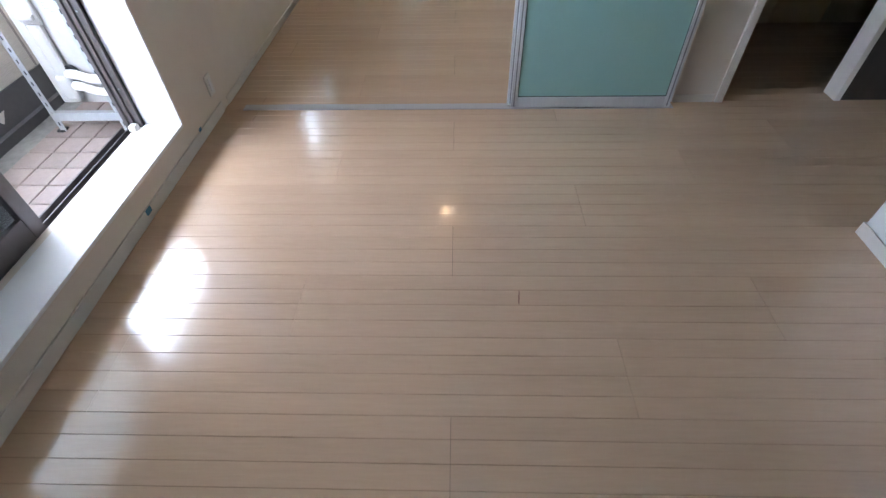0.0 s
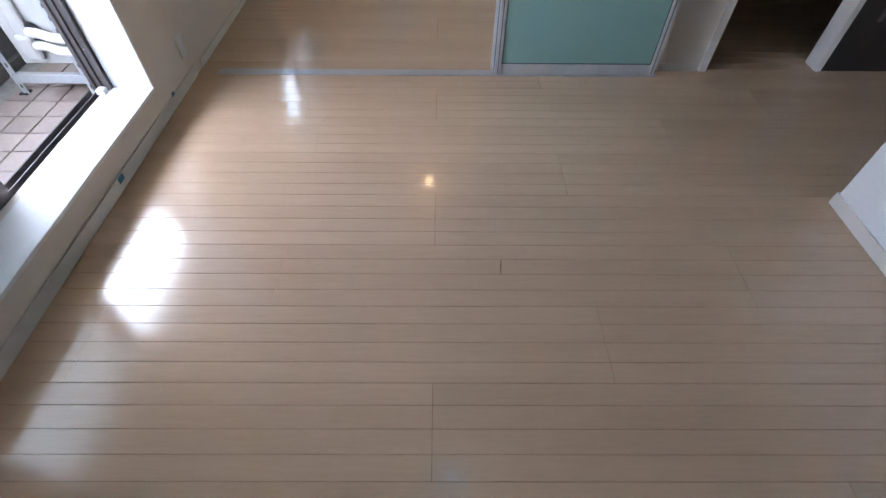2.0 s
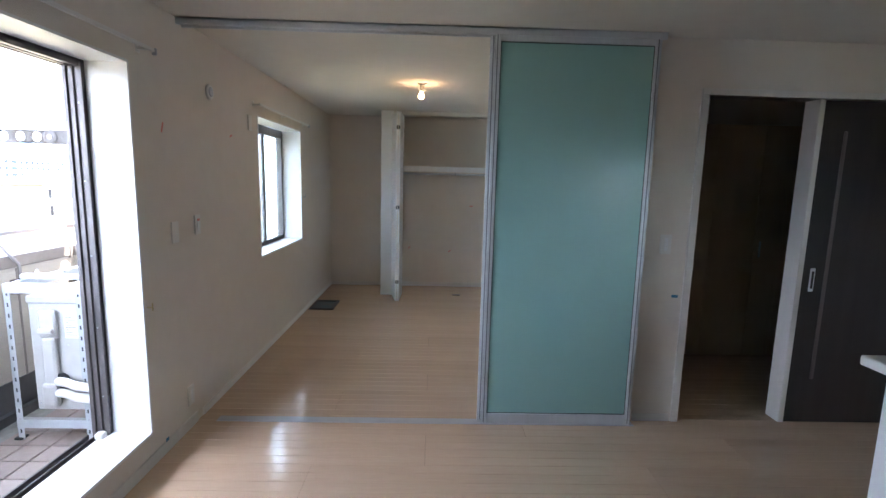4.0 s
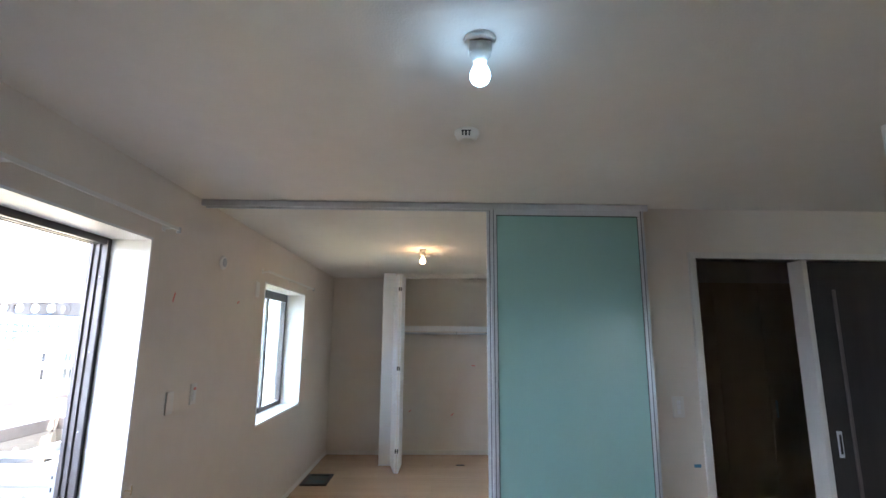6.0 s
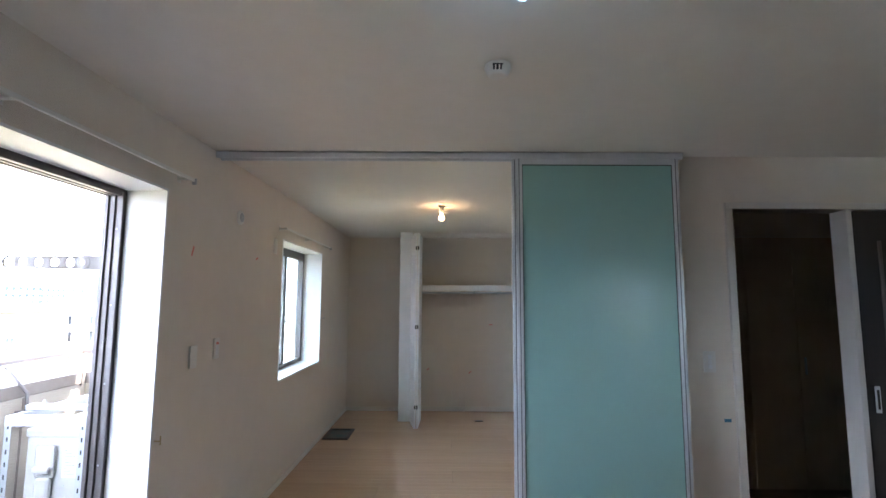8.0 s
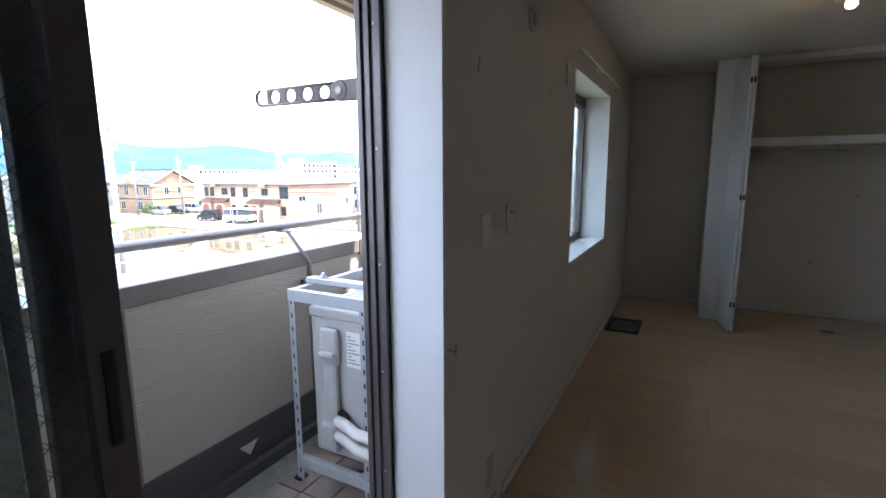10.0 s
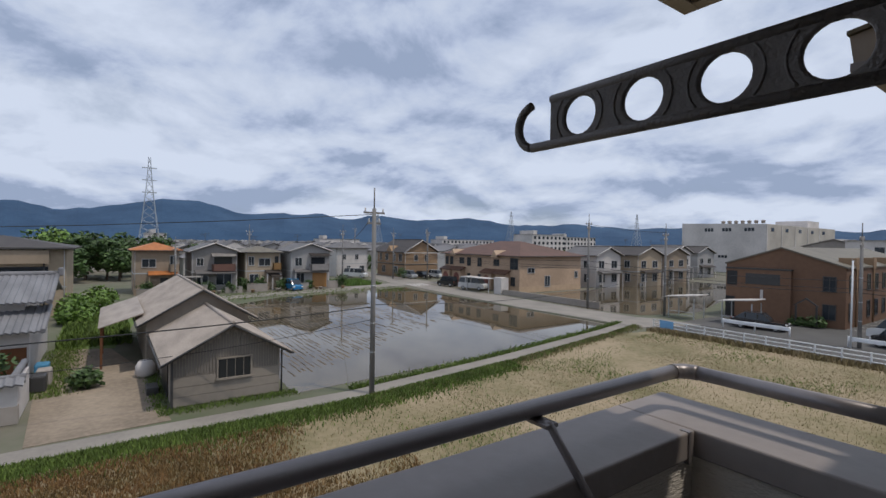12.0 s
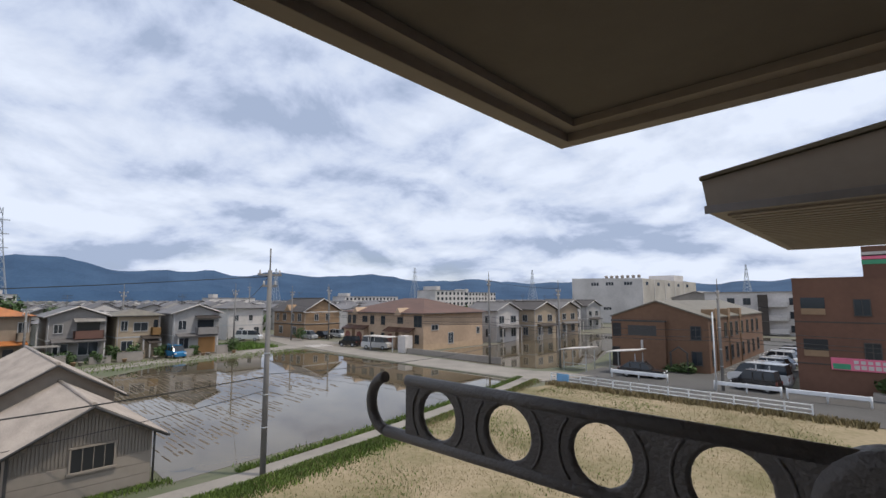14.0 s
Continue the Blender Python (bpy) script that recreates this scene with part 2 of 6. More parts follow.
def add_box(bm, x0, x1, y0, y1, z0, z1, bevel=0.0):
    t = bmesh.new() if bevel else bm
    v = [t.verts.new((x, y, z)) for z in (z0, z1) for y in (y0, y1) for x in (x0, x1)]
    for f in ((0, 2, 3, 1), (4, 5, 7, 6), (0, 1, 5, 4), (2, 6, 7, 3), (0, 4, 6, 2), (1, 3, 7, 5)):
        t.faces.new([v[k] for k in f])
    if bevel:
        bmesh.ops.bevel(t, geom=t.edges[:], offset=bevel, segments=2, affect="EDGES", profile=0.5)
        merge(bm, t)
    return bm


def merge(bm, t):
    me = bpy.data.meshes.new("scratch")
    t.to_mesh(me)
    t.free()
    bm.from_mesh(me)
    bpy.data.meshes.remove(me)
    return bm


def box(x0, x1, y0, y1, z0, z1, bevel=0.0):
    return add_box(bmesh.new(), min(x0, x1), max(x0, x1), min(y0, y1), max(y0, y1), min(z0, z1), max(z0, z1), bevel)


def boxes(rows, bevel=0.0):
    bm = bmesh.new()
    for r in rows:
        add_box(bm, *r, bevel)
    return bm


def add_tube(bm, a, b, r0, r1=None, seg=12, cap=True):
    a, b = Vector(a), Vector(b)
    r1 = r0 if r1 is None else r1
    q = (b - a).to_track_quat("Z", "Y")
    rings = []
    for p, r in ((a, r0), (b, r1)):
        rings.append([bm.verts.new(p + q @ Vector((r * math.cos(2 * math.pi * k / seg), r * math.sin(2 * math.pi * k / seg), 0))) for k in range(seg)])
    for k in range(seg):
        f = bm.faces.new((rings[0][k], rings[0][(k + 1) % seg], rings[1][(k + 1) % seg], rings[1][k]))
        f.smooth = True
    if cap:
        bm.faces.new(rings[0][::-1])
        bm.faces.new(rings[1])
    return bm


def add_path(bm, pts, r, seg=8):
    """One unbroken tube through a row of points."""
    pts = [Vector(p) for p in pts]
    rings = []
    for k, p in enumerate(pts):
        way = pts[min(k + 1, len(pts) - 1)] - pts[max(k - 1, 0)]
        q = way.to_track_quat("Z", "Y")
        ring = [p + q @ Vector((r * math.cos(2 * math.pi * n / seg), r * math.sin(2 * math.pi * n / seg), 0)) for n in range(seg)]
        if rings:
            last = [v.co for v in rings[-1]]
            turn = min(range(seg), key=lambda n: (ring[n] - last[0]).length)
            ring = ring[turn:] + ring[:turn]
        rings.append([bm.verts.new(v) for v in ring])
    for a, b in zip(rings, rings[1:]):
        for n in range(seg):
            bm.faces.new((a[n], a[(n + 1) % seg], b[(n + 1) % seg], b[n])).smooth = True
    bm.faces.new(rings[0][::-1])
    bm.faces.new(rings[-1])
    return bm


def tube(a, b, r0, r1=None, seg=12):
    return add_tube(bmesh.new(), a, b, r0, r1, seg)


def lathe(profile, seg=24):
    """A turned solid from (radius, z) pairs."""
    bm = bmesh.new()
    rings = [[bm.verts.new((r * math.cos(2 * math.pi * k / seg), r * math.sin(2 * math.pi * k / seg), z)) for k in range(seg)] for r, z in profile]
    for a, b in zip(rings, rings[1:]):
        for k in range(seg):
            bm.faces.new((a[k], a[(k + 1) % seg], b[(k + 1) % seg], b[k])).smooth = True
    bm.faces.new(rings[0][::-1])
    bm.faces.new(rings[-1])
    return bm


def prism(outline, axis, a, b):
    """A flat outline (u, v) pushed along an axis from a to b; for axis x: u=y, v=z; y: u=x, v=z; z: u=x, v=y."""
    bm = bmesh.new()
    put = {"x": lambda u, v, w: (w, u, v), "y": lambda u, v, w: (u, w, v), "z": lambda u, v, w: (u, v, w)}[axis]
    lo, hi = ([bm.verts.new(put(u, v, w)) for u, v in outline] for w in (a, b))
    n = len(outline)
    bm.faces.new(lo)
    bm.faces.new(hi[::-1])
    for k in range(n):
        bm.faces.new((lo[(k + 1) % n], lo[k], hi[k], hi[(k + 1) % n]))
    bmesh.ops.recalc_face_normals(bm, faces=bm.faces[:])
    return bm


def structure(name, bm, material, label="", category=""):
    return tagged(part(name, bm, material), label or name.replace("_", " "), category or name.split("_")[0], "", "structure")


# ---- the flat: shell ----
XL, XO = -1.37, -1.60      # inner and outer face of the window wall
YP, YF = 2.81, 6.72        # partition line, back of the far room
XR, YB, ZC = 3.9, -2.4, 2.382
W1 = (0.62, 2.324, 0.184, 2.046)      # balcony window: y, y, sill, head
W2 = (3.97, 5.23, 0.845, 2.012)      # far room window

structure("wall_window_side", boxes([
    (XO, XL, YB, W1[0], 0.0, ZC), (XO, XL, W1[1], W2[0], 0.0, ZC), (XO, XL, W2[1], YF, 0.0, ZC),
    (XO, XL, W1[0], W1[1], 0.0, W1[2]), (XO, XL, W1[0], W1[1], W1[3], ZC),
    (XO, XL, W2[0], W2[1], 0.0, W2[2]), (XO, XL, W2[0], W2[1], W2[3], ZC)]), WALLP, "off-white papered wall with a balcony window and a small window", "wall")
structure("wall_far", box(XO, 1.50, YF, YF + 0.12, 0, ZC), WALLP, "off-white papered back wall of the far room", "wall")
structure("wall_far_side", box(1.34, 1.50, YP + 0.06, YF, 0, ZC), WALLP, "off-white papered side wall of the far room", "wall")
structure("wall_partition", boxes([(1.385, 1.70, YP + 0.05, YP + 0.16, 0, ZC), (1.70, XR, YP + 0.05, YP + 0.16, 2.062, ZC),
                                   (3.25, XR, YP + 0.05, YP + 0.16, 0, 2.062)]), WALLP, "off-white papered wall around the hall doorway", "wall")
structure("wall_right", box(XR, XR + 0.12, YB, 5.0, 0, ZC), WALLP, "plain off-white side wall", "wall")
# The unseen rear window is added to let daylight brighten the room's right half.
structure("wall_rear", boxes([(XO, 2.75, YB - 0.12, YB, 0, ZC), (3.5, XR + 0.12, YB - 0.12, YB, 0, ZC), (2.75, 3.5, YB - 0.12, YB, 0, 1.0), (2.75, 3.5, YB - 0.12, YB, 2.0, ZC)]), WALLP, "plain off-white rear wall with an added unseen window", "wall")
w3 = thing("window_3", (0, 0, 0), "added unseen rear window with a slim grey frame", "window", kind="structure")
part("window_frame", boxes([(2.75, 2.79, YB - 0.10, YB - 0.04, 1.0, 2.0), (3.46, 3.5, YB - 0.10, YB - 0.04, 1.0, 2.0), (2.79, 3.46, YB - 0.10, YB - 0.04, 1.0, 1.04), (2.79, 3.46, YB - 0.10, YB - 0.04, 1.96, 2.0)]), BRONZE, w3)
part("pane", box(2.79, 3.46, YB - 0.073, YB - 0.067, 1.04, 1.96), OBSC, w3).visible_shadow = False
structure("wall_hall", boxes([(1.50, XR, 4.16, 4.28, 0, ZC)]), WALLP, "dim hall end wall", "wall")
structure("ceiling", box(XO, XR + 0.12, YB - 0.12, YF + 0.12, ZC, ZC + 0.12), CEIL, "off-white textured ceiling", "ceiling")
FLOOR = structure("floor", box(XO, XR + 0.12, YB - 0.12, YF + 0.12, -0.12, -0.006), GROOVE, "glossy beige floor boards with fine dark joints", "floor")

bb = bmesh.new()
add_box(bb, XL, XL + 0.009, YB, YP - 0.03, 0, 0.065, 0.002)
add_box(bb, XL, XL + 0.009, YP + 0.05, YF, 0, 0.05, 0.002)
add_box(bb, XL + 0.009, -0.58, YF - 0.009, YF, 0, 0.05, 0.002)
add_box(bb, 1.331, 1.34, YP + 0.1, 5.4, 0, 0.05, 0.002)
add_box(bb, 1.40, 1.64, YP + 0.041, YP + 0.05, 0, 0.05, 0.002)
add_box(bb, -0.42, 1.15, YF - 0.009, YF, 0, 0.06, 0.002)
structure("baseboard", bb, TRIM, "thin off-white baseboard", "baseboard")

# hall doorway: casing, dark sliding door
cas = boxes([(1.655, 1.70, YP + 0.035, YP + 0.165, 0, 2.062), (2.375, 2.41, YP + 0.045, YP + 0.165, 0, 2.06),
             (1.655, 3.30, YP + 0.035, YP + 0.165, 2.062, 2.10), (3.25, 3.30, YP + 0.035, YP + 0.165, 0, 2.062)], 0.003)
structure("trim", cas, TRIM, "off-white door casing", "trim")
door = thing("door_1", (2.411, YP + 0.05, 0.004), "dark brown sliding door standing open", "door", kind="structure")
part("door_panel", box(0, 0.84, -0.002, 0.032, 0, 2.05, 0.003), DARKW, door)
part("handle_bar", boxes([(0.135, 0.155, -0.012, 0.0, 0.30, 1.87)], 0.004), mat("handle_strip", (0.15, 0.13, 0.12), None, 0.35, 0.6), door, "slim grey inset handle strip")
lk = part("lock_plate", box(0.045, 0.075, -0.008, 0.0, 0.88, 1.03, 0.003), ALU, door, "satin metal pull plate")
part("pull_recess", box(0.053, 0.067, -0.0095, -0.006, 0.90, 1.01, 0.001), BLACK, lk)

hall = thing("hall_closet", (1.9, 4.04, 0), "beige folding closet doors in the dim hall", "closet")
for k in range(4):
    dp = part("closet_door", box(k * 0.40 - 0.2, k * 0.40 + 0.197, 0, 0.03, 0.02, 2.05, 0.004), BEIGEW, hall)
    if k % 2:
        part("pull", box(k * 0.40 - 0.16, k * 0.40 - 0.145, -0.012, 0.0, 0.92, 1.06, 0.003), ALU, dp)

# kitchen peninsula
pen = thing("kitchen_peninsula", (1.85, 1.69, 0), "white low kitchen wall with a pale counter top", "counter")
part("side_panel", box(0, 0.12, -2.6, 0, 0, 0.86, 0.003), WHITE, pen)
part("countertop", box(-0.12, 0.72, -2.62, 0.0, 0.86, 0.90, 0.008), PLASTIC, pen)
part("plinth", box(-0.009, 0.0, -2.6, 0.0, 0, 0.062, 0.002), TRIM, pen)
part("end_plinth", box(-0.009, 0.12, 0.0, 0.009, 0, 0.062, 0.002), TRIM, pen)
hang = thing("hanging_cupboard", (1.79, 1.62, 1.72), "white hanging kitchen cupboard under the ceiling", "cupboard")
part("cupboard_body", box(0, 0.38, -2.4, 0, 0, 0.66, 0.003), WHITE, hang)
part("cupboard_door", box(-0.018, -0.002, -0.9, 0, 0.004, 0.656, 0.002), WHITE, hang)

# sliding screen doors of frosted acrylic, and their rail
rail = structure("ceiling_rail", boxes([(XL, 1.385, YP - 0.035, YP - 0.022, 2.345, ZC), (XL, 1.385, YP - 0.004, YP + 0.004, 2.35, ZC), (XL, 1.385, YP + 0.027, YP + 0.04, 2.345, ZC), (XL, 1.385, YP - 0.035, YP + 0.04, 2.372, ZC)], 0.001), ALU, "double aluminium ceiling track", "rail")
structure("floor_track", boxes([(XL + 0.12, 1.385, YP - 0.03, YP + 0.035, -0.002, 0.004)], 0.001), mat("pale_floor_track", (0.42, 0.40, 0.40), None, 0.35), "pale flush floor track", "track")
screen_door = thing("sliding_screen_door", (0.405, YP - 0.012, 0.006), "pale green frosted sliding door in aluminium frame", "door", "stacked sliding doors")
DW = 0.955
for k, (x0, x1) in enumerate(((0, 0.036), (DW - 0.036, DW))):
    st = part("stile", box(x0, x1, -0.014, 0.014, 0, 2.34, 0.003), ALU, screen_door)
    # Dark strip on the stile's face, coloured as the shade in its groove.
    part("stile_groove_shade", box(x0 + 0.014, x0 + 0.020, -0.0155, -0.012, 0.01, 2.34), mat("groove_shadow", (0.22, 0.23, 0.25), None, 0.5), st)
part("bottom_rail", box(0.036, DW - 0.036, -0.012, 0.012, 0, 0.066, 0.003), ALU, screen_door)
part("top_rail", box(0.036, DW - 0.036, -0.012, 0.012, 2.306, 2.34, 0.003), ALU, screen_door)
part("acrylic_panel", box(0.036, DW - 0.036, -0.004, 0.004, 0.066, 2.306), FROST, screen_door)
part("gasket", boxes([(0.036, 0.041, -0.007, -0.004, 0.066, 2.306), (DW - 0.041, DW - 0.036, -0.007, -0.004, 0.066, 2.306), (0.041, DW - 0.041, -0.007, -0.004, 0.066, 0.072), (0.041, DW - 0.041, -0.007, -0.004, 2.300, 2.306)]), mat("grey_glazing_bead", (0.10, 0.14, 0.14), None, 0.6), screen_door, "thin dark glazing bead")
copy_thing(screen_door, pose(0.385, YP + 0.022, 0.006))

# ---- balcony window ----
y0, y1, z0, z1 = W1
wf = thing("window_1", (0, 0, 0), "open grey-bronze aluminium balcony sliding window", "window", kind="structure")
XF = XL - 0.19     # inner edge of the aluminium frame
part("reveal_board", boxes([(XF, XL + 0.004, y1, y1 + 0.002, z0, z1), (XF, XL + 0.006, y1 - 0.012, y1, z0, z1), (XF, XL + 0.006, y0, y0 + 0.012, z0, z1),
                            (XF, XL + 0.006, y0 + 0.012, y1 - 0.012, z1 - 0.012, z1)], 0.0), WHITE, wf, "white board lining the reveal")
part("sill_board", box(XF, XL + 0.012, y0 + 0.012, y1 - 0.012, z0 - 0.012, z0 + 0.006, 0.003), WHITE, wf, "white sill board")
fo = bmesh.new()
for a, b in ((XF - 0.025, XF), (XF - 0.058, XF - 0.040), (XF - 0.092, XF - 0.072)):
    add_box(fo, a, b, y1 - 0.036, y1 - 0.012, z0 - 0.01, z1, 0.002)
    add_box(fo, a, b, y0 + 0.012, y0 + 0.045, z0 - 0.01, z1, 0.002)
    add_box(fo, a, b, y0 + 0.045, y1 - 0.045, z1 - 0.045, z1 - 0.012, 0.002)
add_box(fo, XF - 0.092, XF, y1 - 0.026, y1 - 0.011, z0 - 0.01, z1, 0.001)
add_box(fo, XF - 0.092, XF, y0 + 0.013, y0 + 0.026, z0 - 0.01, z1, 0.001)
add_box(fo, XF - 0.092, XF, y0 + 0.02, y1 - 0.02, z1 - 0.026, z1 - 0.011, 0.001)
part("window_frame", fo, BRONZE, wf)
tr = bmesh.new()
add_box(tr, XF - 0.16, XF, y0 + 0.02, y1 - 0.03, z0 - 0.05, z0 - 0.03)
for a in (0.0, 0.038, 0.075, 0.115):
    add_box(tr, XF - a - 0.006, XF - a, y0 + 0.02, y1 - 0.03, z0 - 0.03, z0 - 0.002, 0.001)
part("sill_track", tr, BRONZE, wf)
for k in range(5):
    part("screw", lathe([(0.004, 0), (0.004, 0.001), (0.002, 0.002)], 10), STEEL, wf).matrix_world = pose(XF - 0.014, y1 - 0.046, 0.40 + k * 0.36, 90, 0, 0)


def sash(x, ya, yb, lab):
    s = part("sash", boxes([(x - 0.016, x + 0.016, ya, ya + 0.055, z0, z1 - 0.03), (x - 0.016, x + 0.016, yb - 0.065, yb, z0, z1 - 0.03),
                            (x - 0.014, x + 0.014, ya + 0.055, yb - 0.065, z0, z0 + 0.10), (x - 0.014, x + 0.014, ya + 0.055, yb - 0.065, z1 - 0.09, z1 - 0.03)], 0.003), BRONZE, wf, lab)
    p = part("pane", box(x - 0.003, x + 0.003, ya + 0.05, yb - 0.06, z0 + 0.09, z1 - 0.08), GLASS, s, "wired glass pane")
    p.visible_shadow = False
    w = bmesh.new()
    ln, ht = yb - ya - 0.12, z1 - z0 - 0.19
    step = 0.05
    for sgn in (1, -1):
        u = -ht
        while u < ln + ht:
            a, b = max(0.0, u), min(ln, u + ht)
            if b > a + 0.01:
                va, vb = a - u, b - u
                if sgn < 0:
                    va, vb = ht - va, ht - vb
                add_tube(w, (x, ya + 0.055 + a, z0 + 0.095 + va), (x, ya + 0.055 + b, z0 + 0.095 + vb), 0.0007, None, 3, False)
            u += step
    part("glass_wire", w, WIRE, s)
    return s


s1 = sash(XF - 0.058, y0 + 0.06, 1.525, "slid-open sash with wired glass")
part("sash_pull", box(XF - 0.044, XF - 0.038, 1.482, 1.504, 0.92, 1.10, 0.004), BLACK, s1)
sash(XF - 0.10, y0 + 0.045, 1.48, "fixed sash with wired glass")
net = part("insect_screen", box(XF - 0.142, XF - 0.140, y0 + 0.05, 1.40, z0 + 0.02, z1 - 0.04), NET, wf, "dark insect screen")
part("screen_edge", boxes([(XF - 0.148, XF - 0.134, 1.385, 1.415, z0, z1 - 0.03)], 0.002), BRONZE, wf)
part("sash_stopper", box(XF - 0.05, XF - 0.01, y1 - 0.085, y1 - 0.045, z0, z0 + 0.03, 0.006), PLASTIC, wf)

# curtain rails
def curtain_rail(x, ya, yb, z):
    c = thing("curtain_rail", (x, ya, z), "bare white metal curtain rail above the window", "curtain rail")
    part("track", boxes([(0, 0.012, 0, yb - ya, 0, 0.018)], 0.002), PLASTIC, c)
    for y in (0.03, (yb - ya) / 2, yb - ya - 0.03):
        part("rail_bracket", boxes([(-0.055, 0.0, y - 0.012, y + 0.012, 0.004, 0.012), (-0.055, -0.05, y - 0.015, y + 0.015, -0.01, 0.035)], 0.001), PLASTIC, c)
    part("end_cap", box(-0.004, 0.018, yb - ya, yb - ya + 0.012, -0.012, 0.02, 0.003), STEEL, c)


curtain_rail(XL + 0.055, 0.42, 2.44, 2.11)
curtain_rail(XL + 0.055, 3.86, 5.35, 2.075)

# ---- far room window ----
y0, y1, z0, z1 = W2
w2 = thing("window_2", (0, 0, 0), "small grey-bronze aluminium window with white reveal", "window", kind="structure")
part("reveal_board", boxes([(XF, XL + 0.005, y1 - 0.012, y1, z0, z1), (XF, XL + 0.005, y0, y0 + 0.012, z0, z1), (XF, XL + 0.005, y0 + 0.012, y1 - 0.012, z1 - 0.012, z1)]), WHITE, w2)
part("sill_board", box(XF, XL + 0.008, y0 + 0.012, y1 - 0.012, z0 - 0.01, z0 + 0.008, 0.002), WHITE, w2)
part("window_frame", boxes([(XF - 0.07, XF, y0 + 0.012, y0 + 0.05, z0, z1), (XF - 0.07, XF, y1 - 0.05, y1 - 0.012, z0, z1), (XF - 0.07, XF, y0, y1, z1 - 0.09, z1 - 0.012),
                            (XF - 0.07, XF, y0, y1, z0 + 0.008, z0 + 0.05)], 0.002), BRONZE, w2)
part("meeting_stile", box(XF - 0.05, XF - 0.015, 4.66, 4.71, z0 + 0.05, z1 - 0.09, 0.002), BRONZE, w2)
part("crescent_lock", boxes([(XF - 0.012, XF + 0.02, 4.675, 4.69, 1.28, 1.34)], 0.004), STEEL, w2)
for ya, yb, x in ((y0 + 0.05, 4.68, XF - 0.025), (4.69, y1 - 0.05, XF - 0.045)):
    p = part("pane", box(x - 0.003, x + 0.003, ya, yb, z0 + 0.05, z1 - 0.09), OBSC, w2)
    p.visible_shadow = False
part("tieback_hook", boxes([(XL - 0.002, XL + 0.03, 5.29, 5.30, 1.30, 1.308), (XL + 0.024, XL + 0.03, 5.29, 5.30, 1.30, 1.33)], 0.001), STEEL, w2)

# ---- closet of the far room ----
clo = thing("closet_post", (-0.60, 6.15, 0), "white closet side post in the far room", "closet")
part("post", box(0, 0.16, 0, YF - 6.15, 0, 2.38, 0.003), WHITE, clo)
clo2 = thing("closet_post", (1.25, 6.12, 0), "white closet side post in the far room", "closet")
part("post", box(0, 0.088, 0, YF - 6.12, 0, 2.38, 0.003), WHITE, clo2)
structure("closet_header", box(-0.44, 1.25, 6.16, 6.20, 2.33, 2.38, 0.002), TRIM, "white closet header track", "header")
shelf = thing("closet_shelf", (-0.44, 6.30, 1.66), "white closet shelf with a hanging rod", "shelf")
part("shelf_board", box(0, 1.69, 0, YF - 6.302, 0, 0.035, 0.003), WHITE, shelf)
part("front_lip", box(0, 1.69, -0.018, -0.0005, -0.03, 0.04, 0.003), WHITE, shelf)
part("hanging_rod", tube((0, 0.06, -0.055), (1.69, 0.06, -0.055), 0.014, None, 12), ALU, shelf)
part("rod_bracket", boxes([(0.80, 0.812, 0.045, 0.075, -0.07, 0.0)], 0.002), STEEL, shelf)


def bifold(x, y, ang, splay, lab):
    """Two leaves hinged at their front edge, opened by a few degrees."""
    b = thing("folding_closet_door", (x, y, 0.012), lab, "closet door", "folding closet doors", rz=ang)
    for sgn in (-1, 1):
        leaf = part("door_leaf", box(0.002 * sgn, 0.024 * sgn, 0, 0.42, 0, 2.31, 0.003), WHITE, b)
        leaf.matrix_local = pose(0, -0.42, 0, 0, 0, -sgn * splay)
        for z in (0.22, 1.15, 2.10):
            part("hinge", box(0.004 * sgn, 0.020 * sgn, -0.003, 0.002, z, z + 0.045, 0.001), BLACK, leaf)
        if sgn < 0:
            part("pull_plate", box(-0.030, -0.024, 0.04, 0.06, 0.92, 1.06, 0.002), ALU, leaf)


bifold(-0.39, 6.19, 5, 7, "white folding closet door, folded open")
bifold(1.19, 6.11, 12, 2.5, "white folding closet door, folded against the side")

# ---- fittings ----
def bulb_lamp(x, y, glowm, lab, plate):
    o = thing("bulb_lamp", (x, y, ZC), lab, "lamp")
    part("ceiling_plate", lathe([(0.040, -0.012), (0.045, 0.0)] if plate else [(0.03, -0.012), (0.036, 0.0)]), PLASTIC, o)
    if plate:
        part("hook_ring", boxes([(-0.006, 0.006, 0.045, 0.062, -0.022, 0.0)], 0.003), STEEL, o)
        part("adapter", boxes([(-0.032, 0.032, -0.018, 0.018, -0.05, -0.012)], 0.006), PLASTIC, o)
    part("socket", lathe([(0.019, -0.072), (0.021, -0.06), (0.029, -0.052), (0.029, -0.044), (0.022, -0.04), (0.020, -0.012)]), PLASTIC, o)
    prof = [(0.004, -0.150), (0.016, -0.147), (0.026, -0.138), (0.031, -0.124), (0.030, -0.108), (0.024, -0.092), (0.017, -0.080), (0.015, -0.072)]
    bl = part("bulb", lathe([(r_ * 0.92, -0.072 + (z_ + 0.072) * 0.86) for r_, z_ in prof]), glowm, o, "lit bulb")
    bl.visible_shadow = False


